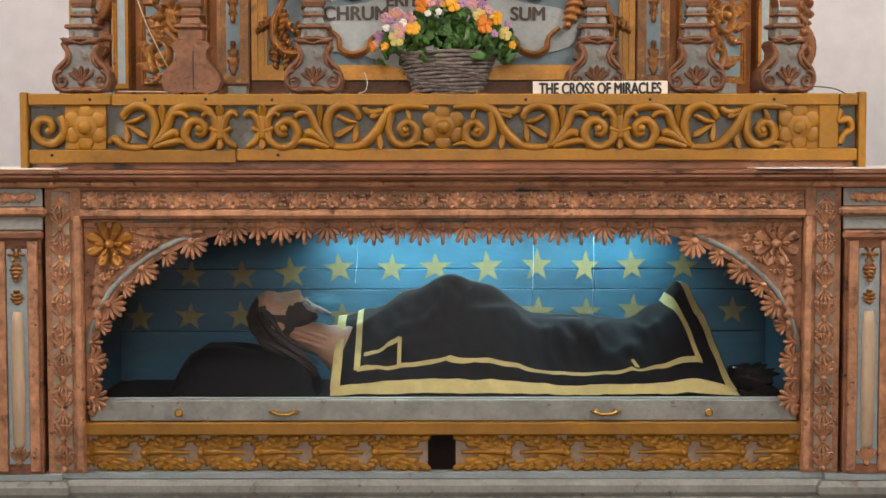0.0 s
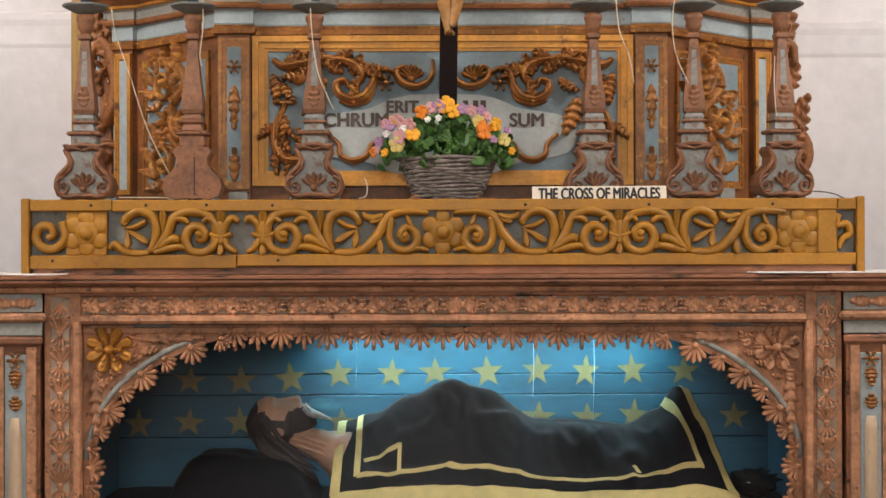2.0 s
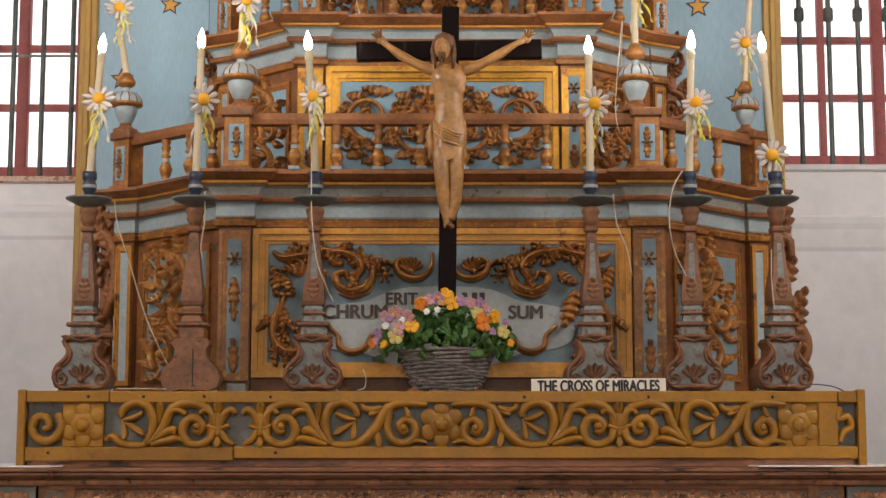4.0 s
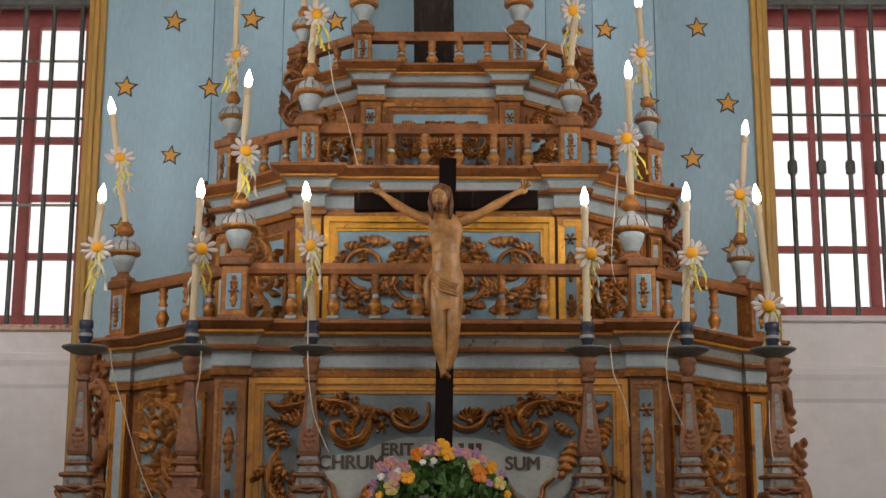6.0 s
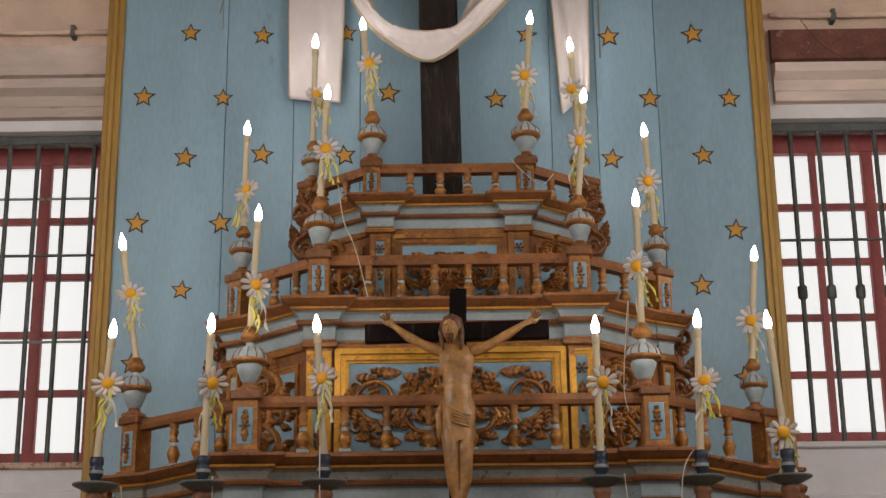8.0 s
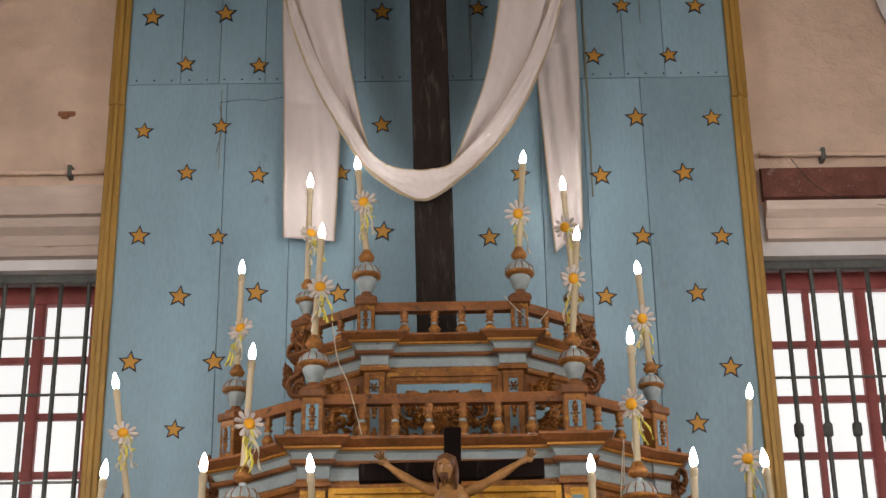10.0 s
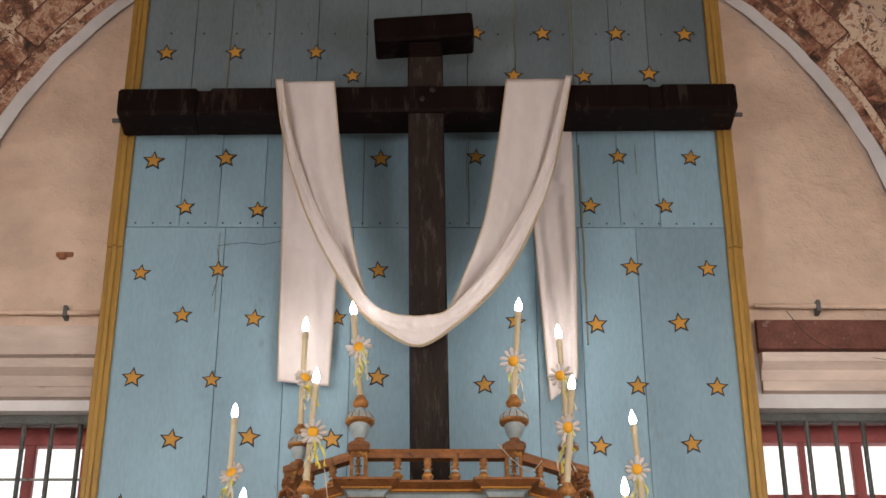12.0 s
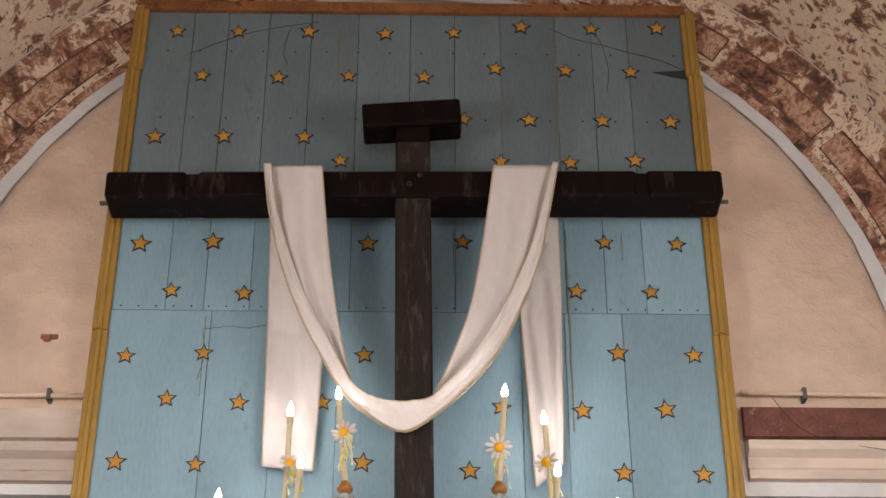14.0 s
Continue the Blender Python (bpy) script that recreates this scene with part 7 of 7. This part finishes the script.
locks.put(blob((HX + 0.006, HY + 0.012, HZ + 0.019), (0.042, 0.038, 0.043), 20, 14, 0.14, 2), I4)
for dx in (-0.010, 0.004):
    locks.tube([(HX + dx, HY - 0.026, HZ - 0.026), (HX + dx, HY - 0.032, HZ - 0.042), (HX + dx + 0.002, HY - 0.024, HZ - 0.062)], [0.010, 0.010, 0.003], 8)
fig.tube([(-0.05, fy, 1.235), (-0.085, fy, 1.245), (-0.14, fy + 0.006, 1.27), (-0.20, fy + 0.012, 1.305), (-0.245, fy + 0.018, 1.34), (-0.262, fy + 0.02, 1.355)], [0.023, 0.022, 0.018, 0.018, 0.011, 0.013], 12)
fig.tube([(0.042, fy, 1.235), (0.075, fy, 1.245), (0.135, fy + 0.006, 1.275), (0.20, fy + 0.012, 1.315), (0.255, fy + 0.018, 1.352), (0.285, fy + 0.02, 1.368)], [0.023, 0.022, 0.018, 0.018, 0.011, 0.013], 12)
for hx, hz, d in ((-0.272, 1.362, -1), (0.295, 1.372, 1)):
    fig.put(blob((hx, fy + 0.018, hz), (0.020, 0.012, 0.018), 12, 8), I4)
    for q in range(4):
        a = 0.5 + 0.4 * q if d > 0 else math.pi - 0.5 - 0.4 * q
        fig.tube([(hx, fy + 0.014, hz), (hx + 0.028 * math.cos(a), fy + 0.002, hz + 0.028 * math.sin(a)), (hx + 0.036 * math.cos(a), fy - 0.008, hz + 0.032 * math.sin(a))], [0.006, 0.005, 0.004], 6)
fig.tube([(-0.026, fy, 0.99), (-0.030, fy - 0.014, 0.91), (-0.026, fy - 0.026, 0.83), (-0.018, fy - 0.012, 0.74), (-0.006, fy, 0.67), (0.0, fy - 0.012, 0.635)], [0.036, 0.034, 0.029, 0.025, 0.016, 0.017], 14)
fig.tube([(0.028, fy, 0.99), (0.028, fy - 0.012, 0.91), (0.030, fy - 0.022, 0.83), (0.026, fy - 0.008, 0.74), (0.014, fy - 0.006, 0.67), (0.008, fy - 0.024, 0.635)], [0.036, 0.034, 0.028, 0.025, 0.016, 0.017], 14)
wrap = Shape()
v, f = [], []
for j in range(11):
    z = 1.045 - 0.016 * j
    for i in range(40):
        a = 2 * math.pi * i / 40
        q = 1 + 0.05 * math.sin(5 * a + j * 0.9) + 0.03 * math.sin(11 * a - j * 1.3)
        wid = 0.060 + 0.006 * math.sin(j * 0.35)
        v.append((wid * q * math.cos(a), fy - 0.004 + 0.046 * q * math.sin(a), z - 0.010 * math.sin(a * 2)))
for j in range(10):
    for i in range(40):
        m = (i + 1) % 40
        f.append((j * 40 + i, j * 40 + m, (j + 1) * 40 + m, (j + 1) * 40 + i))
fig.add(v, f, True)
for q in range(5):
    fig.tube([(-0.058, fy - 0.02 - 0.004 * q, 1.035 - 0.008 * q), (-0.02, fy - 0.056, 1.005 - 0.012 * q), (0.02, fy - 0.058, 0.985 - 0.010 * q), (0.056, fy - 0.02, 0.985 - 0.012 * q)], 0.006, 6)
fig.tube([(-0.058, fy - 0.01, 1.04), (-0.072, fy - 0.012, 0.99), (-0.066, fy - 0.01, 0.93), (-0.072, fy - 0.008, 0.89)], [0.012, 0.018, 0.016, 0.004], 8)
n_fig = len(fig.f)
figure = part("carved_figure", fig.put(locks, I4), SKIN_DK, cru, "varnished carved wooden figure")
figure.data.materials.append(material("dark_varnished_hair", (0.15, 0.062, 0.026), 0.4, 0, 0.5, 1.5, 30))
figure.data.polygons.foreach_set("material_index", [0] * n_fig + [1] * (len(fig.f) - n_fig))

# ---- basket of flowers ----
HERE = STEP_GROUP
bas = thing("flower_basket", "grey wicker basket with pansies and ivy on the altar step", "flower basket", pose(0.018, 5.09, 1.561) @ Matrix.Diagonal((1.13, 1, 1.12, 1)))
s = Shape()
for j in range(13):
    z = 0.012 + j * 0.0112
    r0 = 0.098 + 0.058 * (j / 12) ** 0.8
    pts = []
    for i in range(49):
        a = 2 * math.pi * i / 48
        q = r0 + 0.0035 * math.sin(a * 12 + (j % 2) * math.pi)
        pts.append((q * math.cos(a), 0.85 * q * math.sin(a), z + 0.003 * math.sin(a * 3 + j)))
    s = Shape().tube(pts, 0.0068, 6)
    part("wicker_strand", s, WICKER, bas)
part("lining", Shape().lathe([(0.09, 0), (0.10, 0.01), (0.148, 0.15)], n=32, squash=0.85), INK, bas, "dark inside of the basket")
part("stand", Shape().add([(-0.15, -0.06, 0.0), (0.15, -0.06, 0.0), (0.15, 0.06, 0.0), (-0.15, 0.06, 0.0), (-0.10, -0.04, 0.035), (0.10, -0.04, 0.035), (0.10, 0.04, 0.035), (-0.10, 0.04, 0.035)], [(0, 1, 5, 4), (1, 2, 6, 5), (2, 3, 7, 6), (3, 0, 4, 7), (4, 5, 6, 7)]), TERRA_DK, bas, "small wooden stand")
rf = random.Random(12)
lf = Shape().leaf(0, 0, math.pi / 2, 0.05, 0.040, 0.006, 0, 0, 0).mesh("leaf", LEAF)
for i in range(290):
    a = rf.uniform(0, 2 * math.pi)
    q = rf.random() ** 0.5
    x, y = 0.215 * q * math.cos(a), 0.13 * q * math.sin(a)
    z = 0.15 + 0.155 * (1 - q * q) * rf.uniform(0.55, 1.0) - 0.05 * q * rf.random()
    o = new("leaf", lf)
    o.parent = bas
    sc = rf.uniform(0.6, 1.15)
    o.matrix_basis = pose(x, y, z, rf.uniform(-70, 50), rf.uniform(-80, 80), rf.uniform(-70, 70)) @ Matrix.Diagonal((sc, sc, sc, 1))


def pansy(mat, r, seed):
    s = Shape()
    rr = random.Random(seed)
    for i in range(5):
        a = math.pi / 2 + 2 * math.pi * i / 5 + rr.uniform(-0.1, 0.1)
        s.leaf(0, 0, a, r, r * 1.15, r * 0.16, -0.002 * (i % 2), 0, 0)
    return s.dome(0, 0, r * 0.16, r * 0.22, -0.003, 8)


blooms = ((0.118, 0.235, ORANGE, 0.042), (0.158, 0.255, YELLOW, 0.030), (0.10, 0.265, PALEYEL, 0.028), (-0.005, 0.318, YELLOW, 0.040), (0.018, 0.30, YELLOW, 0.034), (-0.030, 0.312, MAUVE, 0.030), (-0.055, 0.308, PINK, 0.028), (-0.085, 0.295, ORANGE, 0.030), (-0.112, 0.222, YELLOW, 0.032), (-0.125, 0.252, PINK, 0.032),
          (-0.165, 0.268, PINK, 0.030), (-0.185, 0.255, MAUVE, 0.026), (-0.205, 0.258, PINK, 0.024), (-0.175, 0.272, YELLOW, 0.022), (-0.165, 0.19, PALEYEL, 0.036), (-0.155, 0.215, PINK, 0.034), (-0.225, 0.20, MAUVE, 0.024), (-0.235, 0.175, PINK, 0.024), (-0.245, 0.165, ORANGE, 0.022), (-0.205, 0.165, YELLOW, 0.020),
          (0.05, 0.305, MAUVE, 0.026), (0.078, 0.300, PINK, 0.024), (0.11, 0.298, MAUVE, 0.026), (0.13, 0.282, PINK, 0.022), (0.185, 0.205, PALEYEL, 0.030), (0.21, 0.17, YELLOW, 0.018), (0.15, 0.205, MAUVE, 0.018), (-0.145, 0.24, WHITE, 0.018), (-0.20, 0.225, WHITE, 0.016), (-0.03, 0.275, WHITE, 0.014), (0.195, 0.235, MAUVE, 0.018), (-0.065, 0.27, WHITE, 0.014))
for i, (x, z, mt, r) in enumerate(blooms):
    y = -0.135 * max(0.15, 1 - (x / 0.26) ** 2) ** 0.5 - 0.012 + 0.28 * max(0, z - 0.23)
    part("flower", pansy(mt, r * 0.78, i), mt, bas, "", pose(x, y, z, rf.uniform(-25, 15), rf.uniform(-20, 20), 55 * x / 0.25 + rf.uniform(-15, 15)))

# ---- sign, cables, small things on the step ----
sign = thing("sign", "white strip sign reading The Cross of Miracles in black capitals", "sign", pose(0.5735, 4.966, 1.565, -5, -0.25, 0))
part("sign_board", Shape().box(-0.246, 0.246, -0.002, 0.003, 0.0, 0.054, 0.0008), SIGNWHITE, sign)
text_mesh("THE CROSS OF MIRACLES", 0.058, 0.0006, Matrix.Translation((0, -0.0032, 0.007)) @ up, INK, "lettering", sign, 0.67, 0.0030)
HERE = Matrix.Identity(4)
CABLES = (
    ([(-1.229, 5.000, 2.287), (-1.218, 5.020, 2.196), (-1.170, 5.040, 2.044), (-1.107, 5.060, 1.842), (-1.026, 5.080, 1.670)], WIRE, "cream lamp cable hanging beside a candlestick"),
    ([(-0.893, 5.020, 2.326), (-0.889, 5.000, 2.213), (-0.901, 5.000, 2.112), (-0.893, 5.000, 2.071)], WIRE, "cream lamp cable hanging beside a candlestick"),
    ([(-0.492, 5.020, 2.436), (-0.486, 4.990, 2.230), (-0.464, 4.980, 2.058), (-0.426, 4.990, 1.957), (-0.403, 5.000, 1.907)], WIRE, "cream lamp cable hanging beside a candlestick"),
    ([(0.649, 5.020, 2.317), (0.658, 5.000, 2.203), (0.694, 5.000, 2.106), (0.713, 5.000, 2.004)], WIRE, "cream lamp cable hanging beside a candlestick"),
    ([(0.913, 5.030, 2.407), (0.872, 5.010, 2.335), (0.856, 5.000, 2.222), (0.871, 5.000, 2.105), (0.915, 5.000, 2.003)], WIRE, "cream lamp cable hanging beside a candlestick"),
    ([(1.240, 5.020, 2.105), (1.234, 5.000, 1.982), (1.242, 5.000, 1.880)], WIRE, "cream lamp cable hanging beside a candlestick"),
    ([(-1.026, 5.080, 1.670), (-0.955, 5.060, 1.593), (-1.107, 5.030, 1.585), (-1.208, 5.020, 1.586)], WIRE, "cream lamp cable lying on the altar step"),
    ([(-0.312, 5.020, 1.578), (-0.286, 5.010, 1.588), (-0.281, 5.020, 1.623), (-0.291, 5.030, 1.654)], WIRE, "loose end of cable on the altar step"),
    ([(1.299, 5.050, 1.590), (1.371, 5.030, 1.601), (1.451, 5.020, 1.593), (1.501, 5.020, 1.572)], BLACKWIRE, "black cable lying on the altar step"),
    ([(0.751, 5.590, 2.957), (0.739, 5.410, 3.096), (0.694, 5.300, 2.730), (0.708, 5.300, 2.609)], WIRE, "cream lamp cable hanging over the balustrade"),
    ([(-0.477, 5.610, 3.693), (-0.449, 5.590, 3.516), (-0.401, 5.600, 3.401), (-0.343, 5.600, 3.175)], WIRE, "cream lamp cable hanging over the balustrade"),
    ([(0.287, 5.866, 3.904), (0.350, 5.856, 3.829), (0.427, 5.856, 3.772), (0.484, 5.876, 3.830)], WIRE, "cream lamp cable hanging over the balustrade"),
    ([(1.821, 6.500, 4.884), (1.930, 6.500, 4.733), (2.071, 6.500, 4.657), (2.353, 6.500, 4.600), (2.732, 6.500, 4.568)], BLACKWIRE, "thin dark wire sagging across the wall"),
)
for pts, mt, label in CABLES:
    P = [Vector(p) for p in pts]
    line = [spline(P, u * (len(P) - 1) / 24) for u in range(25)]
    solid("cable", Shape().tube(line, 0.0023, 6), mt, label, "cable", group="lamp cables")
HERE = STEP_GROUP
for x, w, h in ((-0.77, 0.075, 0.035), (1.07, 0.06, 0.045)):
    solid("wooden_block", Shape().box(x - w / 2, x + w / 2, 5.12, 5.18, 1.561, 1.561 + h + 0.012, 0.004), GREY, "small grey wooden block on the altar step", "block", group="blocks on the step")
# wall hook and rusty hole
HERE = WALL_GROUP
solid("wall_hole", Shape().box(-2.17, -2.07, WALL_Y - 0.012, WALL_Y + 0.02, 5.33, 5.36, 0.006).box(-2.15, -2.11, WALL_Y - 0.03, WALL_Y, 5.31, 5.35, 0.006), TERRA_DK, "rusty iron fixing in the plaster wall", "wall fixing")
